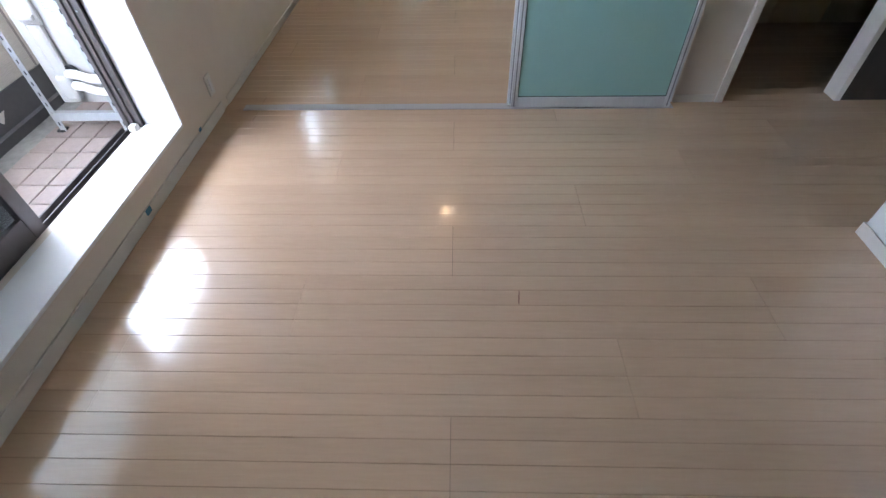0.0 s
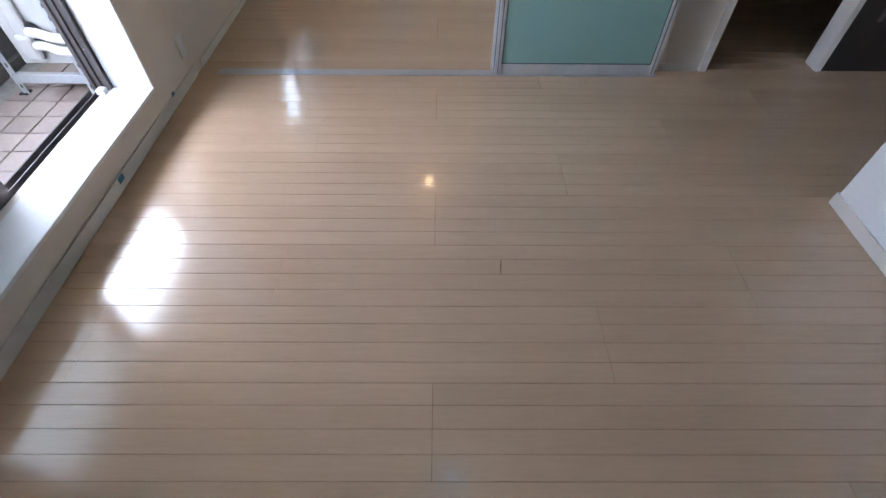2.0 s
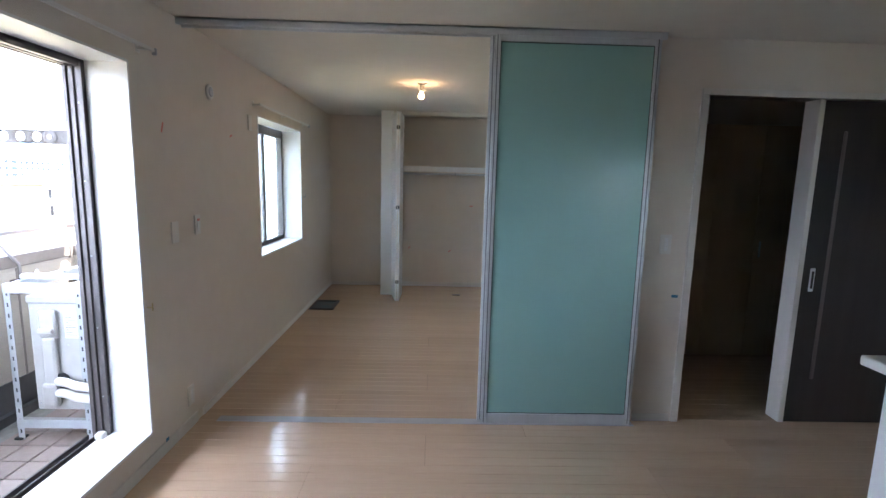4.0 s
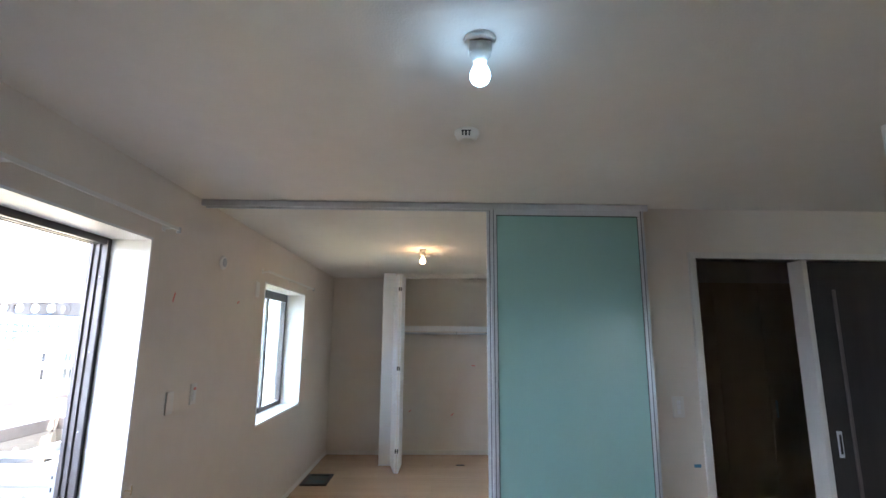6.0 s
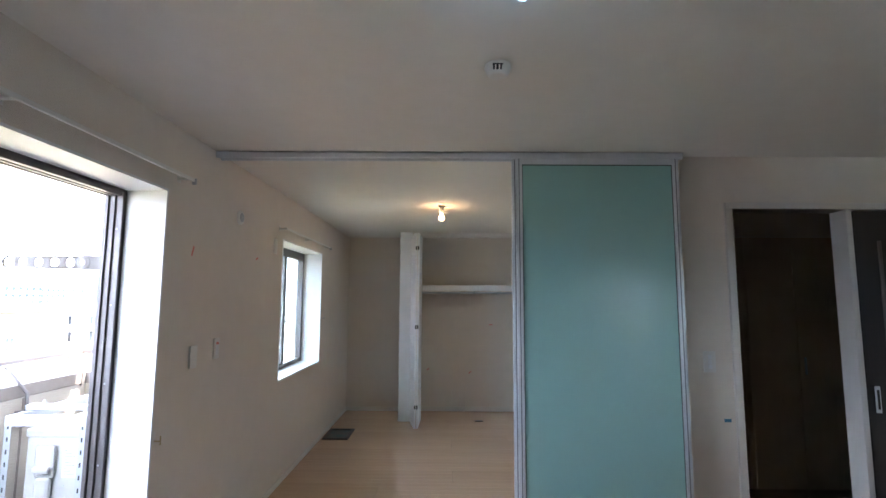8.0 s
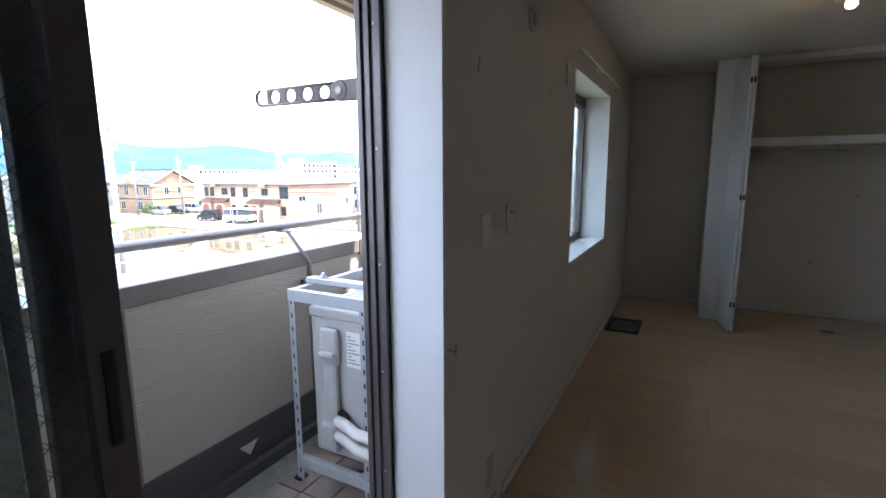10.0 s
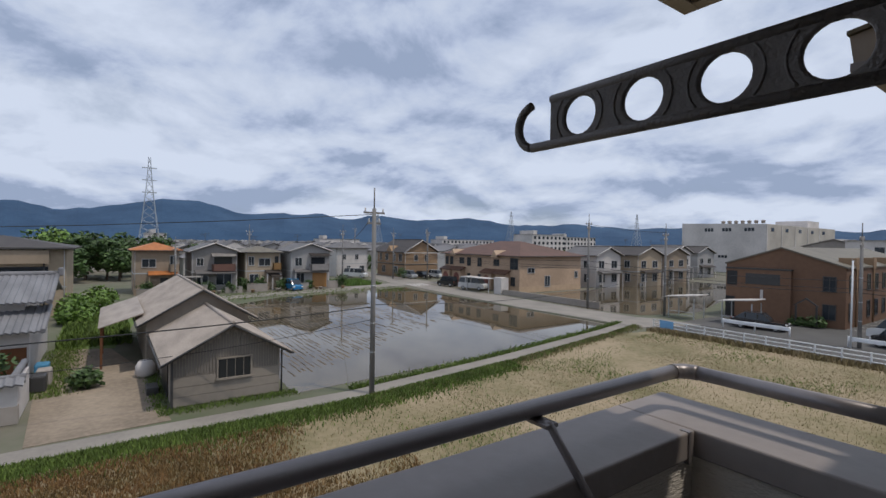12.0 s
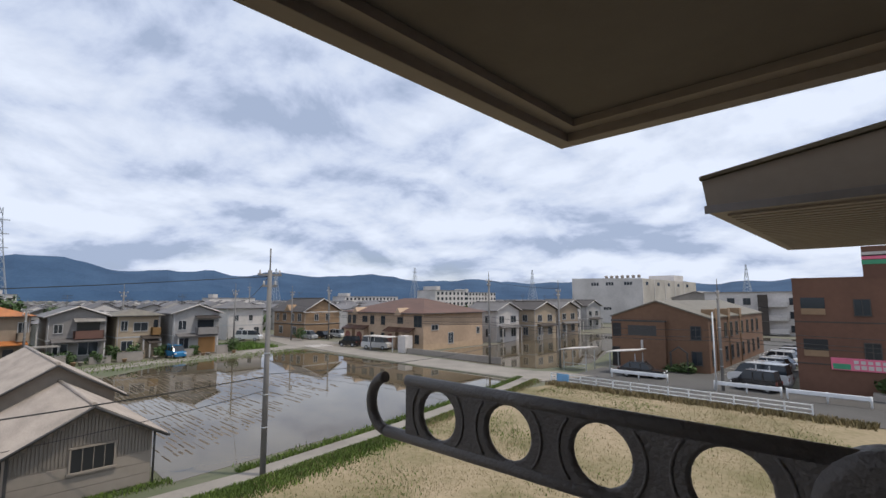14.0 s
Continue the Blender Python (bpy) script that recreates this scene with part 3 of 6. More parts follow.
bulb_lamp(0.18, 1.135, BULB_COOL, "bare lit cool-white bulb on the ceiling", True)
bulb_lamp(-0.05, 4.42, BULB_WARM, "bare lit warm bulb on the far room ceiling", False)
sm = thing("smoke_alarm", (0.185, 1.74, ZC), "white round smoke alarm on the ceiling", "smoke alarm")
part("alarm_body", lathe([(0.030, -0.042), (0.038, -0.036), (0.046, -0.022), (0.050, -0.010), (0.048, 0.0)]), PLASTIC, sm)
part("vent_slots", boxes([(-0.022, -0.016, -0.049, -0.040, -0.034, -0.018), (-0.010, -0.002, -0.049, -0.040, -0.034, -0.018), (0.004, 0.010, -0.049, -0.040, -0.034, -0.018), (-0.024, 0.014, -0.049, -0.041, -0.018, -0.014)]), BLACK, sm)
det = thing("ceiling_box", (-0.02, 4.75, ZC), "small white round ceiling cover", "ceiling cover")
part("cover", lathe([(0.03, -0.014), (0.04, -0.008), (0.042, 0)]), PLASTIC, det)


def plate(name, at, rz, w, h, lab, buttons=1):
    o = thing(name, at, lab, "switch", rz=rz)
    part("cover_plate", box(-w / 2, w / 2, -0.009, 0, -h / 2, h / 2, 0.003), PLASTIC, o)
    for k in range(buttons):
        part("rocker", box(-0.011, 0.011, -0.013, -0.0085, -h * 0.34 + k * h * 0.68 / buttons + 0.002, -h * 0.34 + (k + 1) * h * 0.68 / buttons - 0.002, 0.002), WHITE, o)


plate("wall_switch", (1.52, YP + 0.05, 1.165), 0, 0.07, 0.12, "white three-rocker wall switch beside the doorway", 3)
plate("cover_plate_blank", (XL, 2.645, 1.20), 90, 0.07, 0.12, "blank white wall plate beside the window", 0)
plate("socket_plate", (XL, 2.90, 1.22), 90, 0.07, 0.12, "white wall plate with a pink tape tag", 1)
plate("cover_plate_blank", (XL, 3.80, 1.93), 90, 0.07, 0.12, "blank white wall plate high on the wall", 0)
plate("wall_socket", (XL, 2.72, 0.20), 90, 0.07, 0.12, "white wall socket near the floor", 1)
cap = thing("vent_cap", (XL, 3.136, 2.045), "round white sleeve cap on the wall", "vent", rz=0)
part("cap_disc", lathe([(0.046, 0.0), (0.048, 0.006), (0.044, 0.013), (0.036, 0.015)]), PLASTIC, cap).matrix_local = pose(0, 0, 0, 0, 90, 0)
part("cap_ring", lathe([(0.030, 0.013), (0.030, 0.018), (0.02, 0.019)]), STEEL, cap).matrix_local = pose(0, 0, 0, 0, 90, 0)
hk = thing("tieback_hook", (XL, 2.345, 0.86), "small metal curtain tieback hook", "hook")
part("hook_plate", boxes([(0, 0.003, -0.009, 0.009, -0.03, 0.03)], 0.001), TRIM, hk)
part("hook_arm", boxes([(0.003, 0.035, -0.003, 0.003, -0.015, -0.009), (0.03, 0.035, -0.003, 0.003, -0.03, 0.012)], 0.001), mat("brass_hook", (0.5, 0.40, 0.22), None, 0.3, 0.8), hk)


def tape(at, w, h, ang, axis, m, lab):
    o = part("tape_mark", box(-w / 2, w / 2, -0.0012, 0.0, -h / 2, h / 2), m)
    o.matrix_world = pose(*at, 0, 0, axis) @ pose(0, 0, 0, 0, ang, 0)
    tagged(o, lab, "tape", "tape marks")


for at, w, h, ang, ax, m in (((XL, 2.585, 1.767), 0.012, 0.055, 20, 90, PINKTAPE), ((XL, 3.45, 1.80), 0.04, 0.012, -25, 90, PINKTAPE), ((XL + 0.012, 2.90, 1.25), 0.03, 0.014, 0, 90, PINKTAPE),
                             ((1.61, YP + 0.05, 0.836), 0.04, 0.018, 0, 0, BLUETAPE), ((XL + 0.01, 2.44, 0.075), 0.03, 0.02, 0, 90, BLUETAPE), ((XL + 0.01, 1.78, 0.05), 0.045, 0.03, 0, 90, BLUETAPE),
                             ((0.62, YF, 1.17), 0.05, 0.012, 0, 0, PINKTAPE), ((0.33, YF, 0.52), 0.05, 0.012, -40, 0, PINKTAPE), ((-0.25, YF, 0.56), 0.04, 0.012, -40, 0, PINKTAPE)):
    tape(at, w, h, ang, ax, m, "small strip of pink repair tape" if m is PINKTAPE else "small piece of blue masking tape")
gr = thing("floor_hatch", (-1.20, 5.55, 0), "dark framed floor vent grille beside the wall", "vent grille")
part("grille_frame", boxes([(-0.14, 0.14, -0.20, -0.165, -0.002, 0.016), (-0.14, 0.14, 0.165, 0.20, -0.002, 0.016), (-0.14, -0.105, -0.165, 0.165, -0.002, 0.016), (0.105, 0.14, -0.165, 0.165, -0.002, 0.016)], 0.003), RUBBER, gr)
part("grille_plate", box(-0.105, 0.105, -0.165, 0.165, -0.002, 0.006), mat("smoky_grille", (0.16, 0.15, 0.14), (0.10, 0.16, 0.18), 0.25, scale=30), gr)
stp = thing("door_stop", (0.41, 6.18, 0), "small dark floor catch in the closet opening", "door stop")
part("catch", box(-0.05, 0.05, -0.015, 0.015, 0, 0.008, 0.002), BLACK, stp)
scr = thing("floor_scratch", (0.325, 1.32, 0.0), "thin dark red scratch on the floor", "scratch")
part("scratch_line", boxes([(-0.004, -0.001, -0.035, -0.012, 0, 0.0012), (-0.002, 0.002, -0.012, 0.01, 0, 0.0012), (0.001, 0.004, 0.01, 0.033, 0, 0.0012)]), mat("scratch_red", (0.16, 0.04, 0.03), None, 0.7), scr)

# ---- balcony ----
BX0, BX1, BY1, BZ = -2.69, -2.45, 3.33, 0.04     # coping outside, parapet inside, inner end, floor
structure("balcony_slab", box(BX0 + 0.02, XO, -3.0, BY1 + 0.22, -0.25, BZ - 0.012), GROUT, "grey balcony floor sheet", "floor")
structure("wall_outer_face", boxes([(XO - 0.012, XO, -3.0, W1[0] - 0.01, -0.2, 2.42), (XO - 0.012, XO, W1[1] + 0.01, W2[0] - 0.01, -0.2, 2.42), (XO - 0.012, XO, W1[0] - 0.01, W1[1] + 0.01, -0.2, W1[2] - 0.055),
                                    (XO - 0.012, XO, W1[0] - 0.01, W1[1] + 0.01, W1[3] + 0.01, 2.42), (XO - 0.012, XO, W2[1] + 0.01, YF + 0.2, G, 2.42), (XO - 0.012, XO, W2[0], W2[1], G, W2[2] - 0.02), (XO - 0.012, XO, BY1 + 0.25, W2[0], G, 0)]), SIDING, "cream outer siding", "wall")
par = structure("parapet", boxes([(BX0 + 0.02, BX1, -3.0, BY1, 0.26, 0.94), (BX0 + 0.02, XO - 0.3, BY1, BY1 + 0.23, 0.26, 0.94), (BX0 + 0.03, BX1 - 0.02, -3.0, BY1 + 0.2, -0.6, 0.26)]), SIDING, "cream stucco balcony parapet", "parapet")
structure("parapet_curb", boxes([(BX1 - 0.02, BX1 + 0.012, -3.0, BY1, BZ - 0.01, 0.26), (BX1 + 0.012, XO - 0.3, BY1 - 0.012, BY1 + 0.02, BZ - 0.01, 0.26), (BX1 + 0.012, BX1 + 0.05, -3.0, BY1 - 0.012, BZ - 0.012, 0.085)], 0.002), CURB, "dark waterproof upstand", "curb")
for y in (1.05, 1.955, 2.86):
    part("joint_strip", box(BX1 - 0.002, BX1 + 0.004, y - 0.006, y + 0.006, 0.26, 0.935), COPING, par)
tri = thing("wall_mark", (BX1 + 0.013, 2.42, 0.16), "small white triangular sticker on the upstand", "sticker")
part("sticker", prism([(-0.05, 0.022), (0.05, 0.022), (0.0, -0.035)], "x", 0, 0.0015), PLASTIC, tri)
cop = bmesh.new()
add_box(cop, BX0, BX1 + 0.012, -3.0, BY1 - 0.012, 0.94, 1.018, 0.006)
add_box(cop, BX0, XO - 0.3, BY1 - 0.012, BY1 + 0.25, 0.94, 1.018, 0.006)
structure("coping", cop, COPING, "taupe sheet-metal coping on the parapet", "coping")
structure("coping_joint", boxes([(BX1 - 0.012, BX1 + 0.016, BY1 - 0.05, BY1 - 0.036, 0.93, 1.0205), (BX0 - 0.002, BX1 + 0.014, 1.30, 1.306, 0.938, 1.0205)]), RAILM, "coping joint cover", "coping")

hr = thing("handrail", (0, 0, 0), "round taupe balcony handrail on angled brackets", "handrail")
RX, RY, RZ = -2.565, 3.475, 1.14
tb = bmesh.new()
add_tube(tb, (RX, -3.0, RZ), (RX, RY - 0.05, RZ), 0.0215, None, 20)
part("rail_tube", tb, RAILM, hr)
part("rail_tube", tube((RX + 0.05, RY, RZ), (XO - 0.28, RY, RZ), 0.0215, None, 20), RAILM, hr)
el = add_path(bmesh.new(), [(RX + 0.055 - 0.055 * math.cos(math.pi / 12 * k), RY - 0.055 + 0.055 * math.sin(math.pi / 12 * k), RZ) for k in range(7)], 0.0235, 16)
part("elbow", el, RAILM, hr)
for y in (-0.6, 1.1, 2.80):
    br = bmesh.new()
    pts = [(RX + 0.02, y, RZ - 0.022), (RX + 0.05, y, RZ - 0.022), (BX1 + 0.055, y + 0.02, 0.965), (BX1 + 0.055, y + 0.02, 0.80)]
    add_path(br, pts, 0.010, 8)
    bk = part("rail_bracket", br, RAILM, hr)
    part("bracket_plate", box(BX1, BX1 + 0.05, y + 0.005, y + 0.055, 0.78, 0.87, 0.004), RAILM, bk)
    part("saddle", box(RX - 0.018, RX + 0.06, y - 0.02, y + 0.02, RZ - 0.029, RZ - 0.019, 0.002), RAILM, bk)

# laundry pole arm
arm = thing("laundry_arm", (XO - 0.012, 2.407, 1.682), "dark folding laundry pole arm with round holes", "laundry arm")
arm.matrix_world = pose(XO - 0.012, 2.407, 1.6875, 0, 0.3, 0)
def plate_with_holes(x_a, x_b, zc, slope, half, thick, centres, r, nseg=32):
    """A bar along -x pierced by round holes."""
    bm = bmesh.new()
    edges = [x_a] + [0.5 * (p + q) for p, q in zip(centres, centres[1:])] + [x_b]
    for (e0, e1), c in zip(zip(edges, edges[1:]), centres):
        loop, rim = [], []
        corner = [math.atan2(v, u) % (2 * math.pi) for u in (e1 - c, e0 - c) for v in (half, -half)]
        angs = sorted([2 * math.pi * (k + 0.37) / (nseg - 4) for k in range(nseg - 4)] + corner)
        for a in angs:
            ca, sa = math.cos(a), math.sin(a)
            t = min((e1 - c if ca > 0 else c - e0) / max(abs(ca), 1e-6), half / max(abs(sa), 1e-6))
            loop.append((c + ca * t, sa * t))
            rim.append((c + ca * r, sa * r))
        for side in (-thick / 2, thick / 2):
            vo = [bm.verts.new((-u, side, v + zc - slope * u)) for u, v in loop]
            vi = [bm.verts.new((-u, side, v + zc - slope * u)) for u, v in rim]
            for k in range(nseg):
                bm.faces.new((vo[k], vo[(k + 1) % nseg], vi[(k + 1) % nseg], vi[k]))
            if side < 0:
                first = vi
        for k in range(nseg):
            bm.faces.new((first[k], first[(k + 1) % nseg], vi[(k + 1) % nseg], vi[k])).smooth = True
    bmesh.ops.remove_doubles(bm, verts=bm.verts[:], dist=0.0004)
    bmesh.ops.recalc_face_normals(bm, faces=bm.faces[:])
    return bm


SL = 0.0
part("wall_bracket", boxes([(-0.012, 0, -0.022, 0.022, -0.07, 0.07), (-0.05, -0.012, -0.014, 0.014, -0.03, 0.03)], 0.004), ARMM, arm)
part("arm_base", box(-0.198, -0.04, -0.011, 0.011, -0.036, 0.036, 0.006), ARMM, arm)
pv = lathe([(0.030, -0.013), (0.036, -0.0105), (0.036, 0.0105), (0.030, 0.013)], 32)
part("pivot", pv, ARMM, arm).matrix_local = pose(-0.198, 0, 0, 90, 0, 0)
part("pivot_screw", lathe([(0.013, -0.0165), (0.013, 0.0165)], 16), RAILM, arm).matrix_local = pose(-0.198, 0, 0, 90, 0, 0)
HC = [0.272, 0.352, 0.432, 0.512]
part("arm_plate", plate_with_holes(0.205, 0.555, 0.0, SL, 0.028, 0.007, HC, 0.0245), ARMM, arm)
ed = bmesh.new()
for zz in (0.0275, -0.0275):
    add_tube(ed, (-0.205, 0, zz), (-0.556 if zz > 0 else -0.588, 0, zz), 0.0058, None, 10)
part("edge_bead", ed, ARMM, arm)
for c in HC:
    rg = add_path(bmesh.new(), [(-c + 0.0252 * math.cos(math.pi * k / 12), 0, 0.0252 * math.sin(math.pi * k / 12)) for k in range(25)], 0.0034, 8)
    part("hole_rim", rg, ARMM, arm)
    for side_a in (0, 180):
        rib = add_path(bmesh.new(), [(-c + 0.0325 * math.cos(radians(side_a + q)), -0.0036, 0.0325 * math.sin(radians(side_a + q))) for q in range(-42, 43, 7)], 0.0013, 6)
        part("panel_rib", rib, ARMM, arm)
hkb = add_path(bmesh.new(), [(-0.586 + 0.0275 * math.cos(radians(-95 - 165 * k / 16)), 0, 0.0275 * math.sin(radians(-95 - 165 * k / 16))) for k in range(17)], 0.0058, 10)
part("hook", hkb, ARMM, arm)

# air-conditioner outdoor unit in a white rack
rk = thing("unit_rack", (0, 0, BZ), "white slotted steel rack for air-conditioner units", "rack")
PX, PY = (-2.20, -1.79), (2.48, 3.22)
for x in PX:
    for y in PY:
        sx, sy = (1 if x < -2 else -1), (1 if y < 3 else -1)
        post = part("post", boxes([(min(x, x + sx * 0.035), max(x, x + sx * 0.035), min(y, y + sy * 0.003), max(y, y + sy * 0.003), 0, 0.885), (min(x, x + sx * 0.003), max(x, x + sx * 0.003), min(y, y + sy * 0.035), max(y, y + sy * 0.035), 0, 0.885)], 0.0008), PAINTW, rk)
        if y < 3:
            for k in range(14):
                part("slot", box(x + sx * 0.014, x + sx * 0.022, y - 0.0008, y + 0.001, 0.04 + k * 0.06, 0.062 + k * 0.06), BLACK, post)
        part("foot", box(x - 0.02, x + 0.025, y - 0.01, y + 0.04, -0.008, 0.012, 0.004), BLACK, post)
for y in PY:
    part("end_bar", box(PX[0], PX[1], y - 0.003, y + 0.028, 0.835, 0.885, 0.002), PAINTW, rk)
    part("low_end_bar", box(PX[0], PX[1], y - 0.003, y + 0.028, 0.07, 0.12, 0.002), PAINTW, rk)
for x in PX:
    part("side_bar", box(x - 0.003, x + 0.03, PY[0], PY[1], 0.837, 0.883, 0.002), PAINTW, rk)
for y in (2.60, 3.06):
    cb = part("cross_bar", box(PX[0] - 0.01, PX[1] + 0.01, y, y + 0.05, 0.886, 0.91, 0.003), PAINTW, rk)
    for x in (-2.13, -1.86):
        part("slot", box(x - 0.05, x + 0.05, y + 0.019, y + 0.031, 0.9095, 0.911), BLACK, cb)
        part("bolt", lathe([(0.016, 0), (0.016, 0.006), (0.009, 0.007), (0.009, 0.016), (0.005, 0.024)], 8), STEEL, cb).matrix_local = pose(x, y + 0.025, 0.91)
for y in (2.66, 3.06):
    part("unit_bearer", box(PX[0], PX[1], y, y + 0.05, 0.121, 0.14, 0.002), PAINTW, rk)

ac = thing("outdoor_unit", (-2.11, 2.515, BZ + 0.14), "ivory air-conditioner outdoor unit in the rack", "air conditioner")
part("casing", box(0, 0.29, 0, 0.72, 0.02, 0.66, 0.012), ACW, ac)
part("top_lid", box(-0.006, 0.296, -0.006, 0.726, 0.63, 0.675, 0.010), ACW, ac)
for k in range(7):
    part("lid_rib", box(0.03, 0.26, 0.06 + k * 0.035, 0.072 + k * 0.035, 0.674, 0.679, 0.002), ACW, ac)
vc = bmesh.new()
add_box(vc, 0.06, 0.15, -0.045, 0.0, 0.05, 0.19, 0.02)
add_box(vc, 0.07, 0.15, -0.028, 0.0, 0.17, 0.45, 0.018)
add_box(vc, 0.06, 0.16, -0.022, 0.0, 0.44, 0.60, 0.015)
cover = part("valve_cover", vc, ACW, ac, "moulded ivory valve cover")
part("grip", box(0.07, 0.15, -0.045, -0.02, 0.47, 0.50, 0.008), ACW, cover)
part("pipe_opening", lathe([(0.05, 0), (0.05, 0.01)], 20), BLACK, ac).matrix_local = pose(0.165, -0.012, 0.17, 90, 0, 0) @ Matrix.Diagonal((1, 1.5, 1, 1))
for z in (0.20, 0.135):
    pipe = bmesh.new()
    pts = [(0.15, -0.025, z), (0.21, -0.05, z + 0.005), (0.27, -0.06, z - 0.01), (0.44, -0.05, z - 0.03)]
    add_path(pipe, pts, 0.024, 12)
    part("wrapped_pipe", pipe, PLASTIC, ac)
lb = part("label_plate", box(0.19, 0.265, -0.0015, 0.0, 0.44, 0.59), PLASTIC, ac)
for k in range(9):
    part("print_bar", box(0.195, 0.255 - 0.02 * (k % 3), -0.0022, -0.001, 0.455 + k * 0.014, 0.461 + k * 0.014), mat("grey_print", (0.35, 0.36, 0.37), None, 0.6) if k == 0 else bpy.data.materials["grey_print"], lb)
for y in (0.10, 0.50):
    part("base_foot", box(0.02, 0.27, y, y + 0.05, 0, 0.02, 0.003), BLACK, ac)
for x, z in ((0.02, 0.60), (0.27, 0.60), (0.02, 0.06), (0.27, 0.06), (0.20, 0.40)):
    part("screw", lathe([(0.005, 0), (0.005, 0.003)], 8), STEEL, ac).matrix_local = pose(x, 0.0, z, 90, 0, 0)

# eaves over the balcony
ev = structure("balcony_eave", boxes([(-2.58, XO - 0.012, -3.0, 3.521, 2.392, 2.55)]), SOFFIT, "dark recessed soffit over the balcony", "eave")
part("fascia", boxes([(-2.635, -2.58, -3.0, 3.576, 2.337, 2.50), (-2.58, XO - 0.012, 3.521, 3.576, 2.337, 2.50)], 0.002), FASCIA, ev)
part("fascia_step", boxes([(-2.645, -2.635, -3.0, 3.586, 2.372, 2.52), (-2.635, XO - 0.012, 3.576, 3.586, 2.372, 2.52)], 0.001), FASCIA, ev)
part("soffit_border", boxes([(-2.58, -2.53, -3.0, 3.521, 2.366, 2.392), (-2.53, XO - 0.012, 3.471, 3.521, 2.366, 2.392)], 0.001), FASCIA, ev)
lev = structure("lower_eave", prism([(-2.235, 2.085), (-2.25, 2.197), (-1.615, 2.292), (-1.615, 2.085)], "y", 3.83, 5.5), FASCIA, "brown eave of the lower roof", "eave")
lev2 = part("roof_sheet", prism([(-2.255, 2.2), (-2.255, 2.212), (-1.615, 2.312), (-1.615, 2.296)], "y", 3.82, 5.51), MOSS, lev, "weathered mossy roof edge")
part("drip_edge", boxes([(-2.245, -1.615, 3.822, 3.829, 2.083, 2.11)], 0.001), RAILM, lev)
for k in range(26):
    part("soffit_slat", box(-2.19, -1.62, 3.88 + k * 0.06, 3.915 + k * 0.06, 2.077, 2.0845), FASCIA, lev)

# balcony tiles
tile_mesh = mesh_of("tile", box(-0.069, 0.069, -0.069, 0.069, -0.012, 0.002, 0.003), TILE)
slab = bpy.data.objects["balcony_slab"]
for i in range(4):
    for j in range(17):
        o = new("tile", tile_mesh)
        o.location = (-1.76 - 0.145 * i, 0.75 + 0.145 * j, BZ)
        o.parent = slab

# floor boards
def board_mesh(ln):
    """One board of four strips with fine grooves between them."""
    bm = bmesh.new()
    s, g = 0.303 / 4, 0.0016
    prof = []
    for k in range(4):
        a, b = k * s + g, (k + 1) * s - g
        prof += [(a - g, -0.0025), (a, 0.0), (b, 0.0)]
    prof.append((0.303, -0.0025))
    lo, hi = ([bm.verts.new((x, y, z)) for y, z in prof] for x in (0.0006, ln - 0.0006))
    for k in range(len(prof) - 1):
        bm.faces.new((lo[k], hi[k], hi[k + 1], lo[k + 1]))
    for row, flip in ((lo, 1), (hi, -1)):
        e = [bm.verts.new((row[0].co.x, 0.303, -0.006)), bm.verts.new((row[0].co.x, 0, -0.006))]
        bm.faces.new((row + e)[::flip])
    return mesh_of("floor_board", bm, PLANK)


lengths = {}
r = -14
while True:
    yb = 1.735 + 0.303 * (r - 1)
    if yb > YF + 0.05:
        break
    off = 0.06 - 0.606 * ((-r) % 3)
    k = math.floor((XL - off) / 1.818)
    x = off + k * 1.818
    while x < XR:
        a, b = max(x, XL - 0.02), min(x + 1.818, XR + 0.05)
        if b - a > 0.02 and yb > YB - 0.3:
            key = round(b - a, 3)
            if key not in lengths:
                lengths[key] = board_mesh(key)
            o = new("floor_board", lengths[key])
            o.location = (a, yb, 0)
            o.parent = FLOOR
        x += 1.818
    r += 1

# ---- outside: ground, water, roads ----
def sheet(name, pts, z, material, label, category, low=None):
    """A flat area with a real edge, from a plan outline."""
    return structure(name, prism(pts, "z", (G - 0.4) if low is None else low, z), material, label, category)


structure("ground", box(-4500, 900, -3500, 4500, G - 2, G - 0.02), GROUNDM, "town ground reaching the horizon", "ground")
LANE = [(-21.2, -60), (-21.7, -8), (-21.9, 3.7), (-21.9, 11.5), (-23.4, 22.2), (-26.0, 36.0), (-27.3, 41.6)]
LANE_F = [(x - 1.35, y + 0.2) for x, y in LANE]
sheet("vacant_lot", [(30, -60), (30, 40.6), (-24.6, 40.6), (-25.6, 36.0), (-23.0, 22.2), (-21.5, 11.5), (-21.5, 3.7), (-21.3, -8), (-20.8, -60)], G, SOIL, "vacant lot of pale dry grass", "ground")
sheet("lane", LANE + LANE_F[::-1], G + 0.02, CONC, "pale concrete farm lane", "lane")
sheet("cross_lane", [(-26.0, 40.9), (-42, 40.7), (-62, 42.2), (-71, 43.2), (-71, 47.0), (-51, 47.2), (-36, 46.2), (-30, 46.0), (-28.0, 47.4), (-24, 47.2)], G + 0.05, CONC, "raised concrete lane between the paddies", "lane")
sheet("house_road", [(-71, 43.0), (-67.4, 30), (-66.0, 20), (-62.0, 4), (-65.5, 4), (-69.4, 20), (-71.5, 30), (-76, 43), (-95, 47), (-160, 60), (-160, 64), (-95, 51.5), (-73, 51.5), (-71, 47)], G + 0.03, CONC, "pale street in front of the houses", "road")
sheet("road", [(-27, 41.4), (60, 39.0), (60, 45.8), (-27, 47.2)], G + 0.015, ASPH, "grey asphalt street", "road")
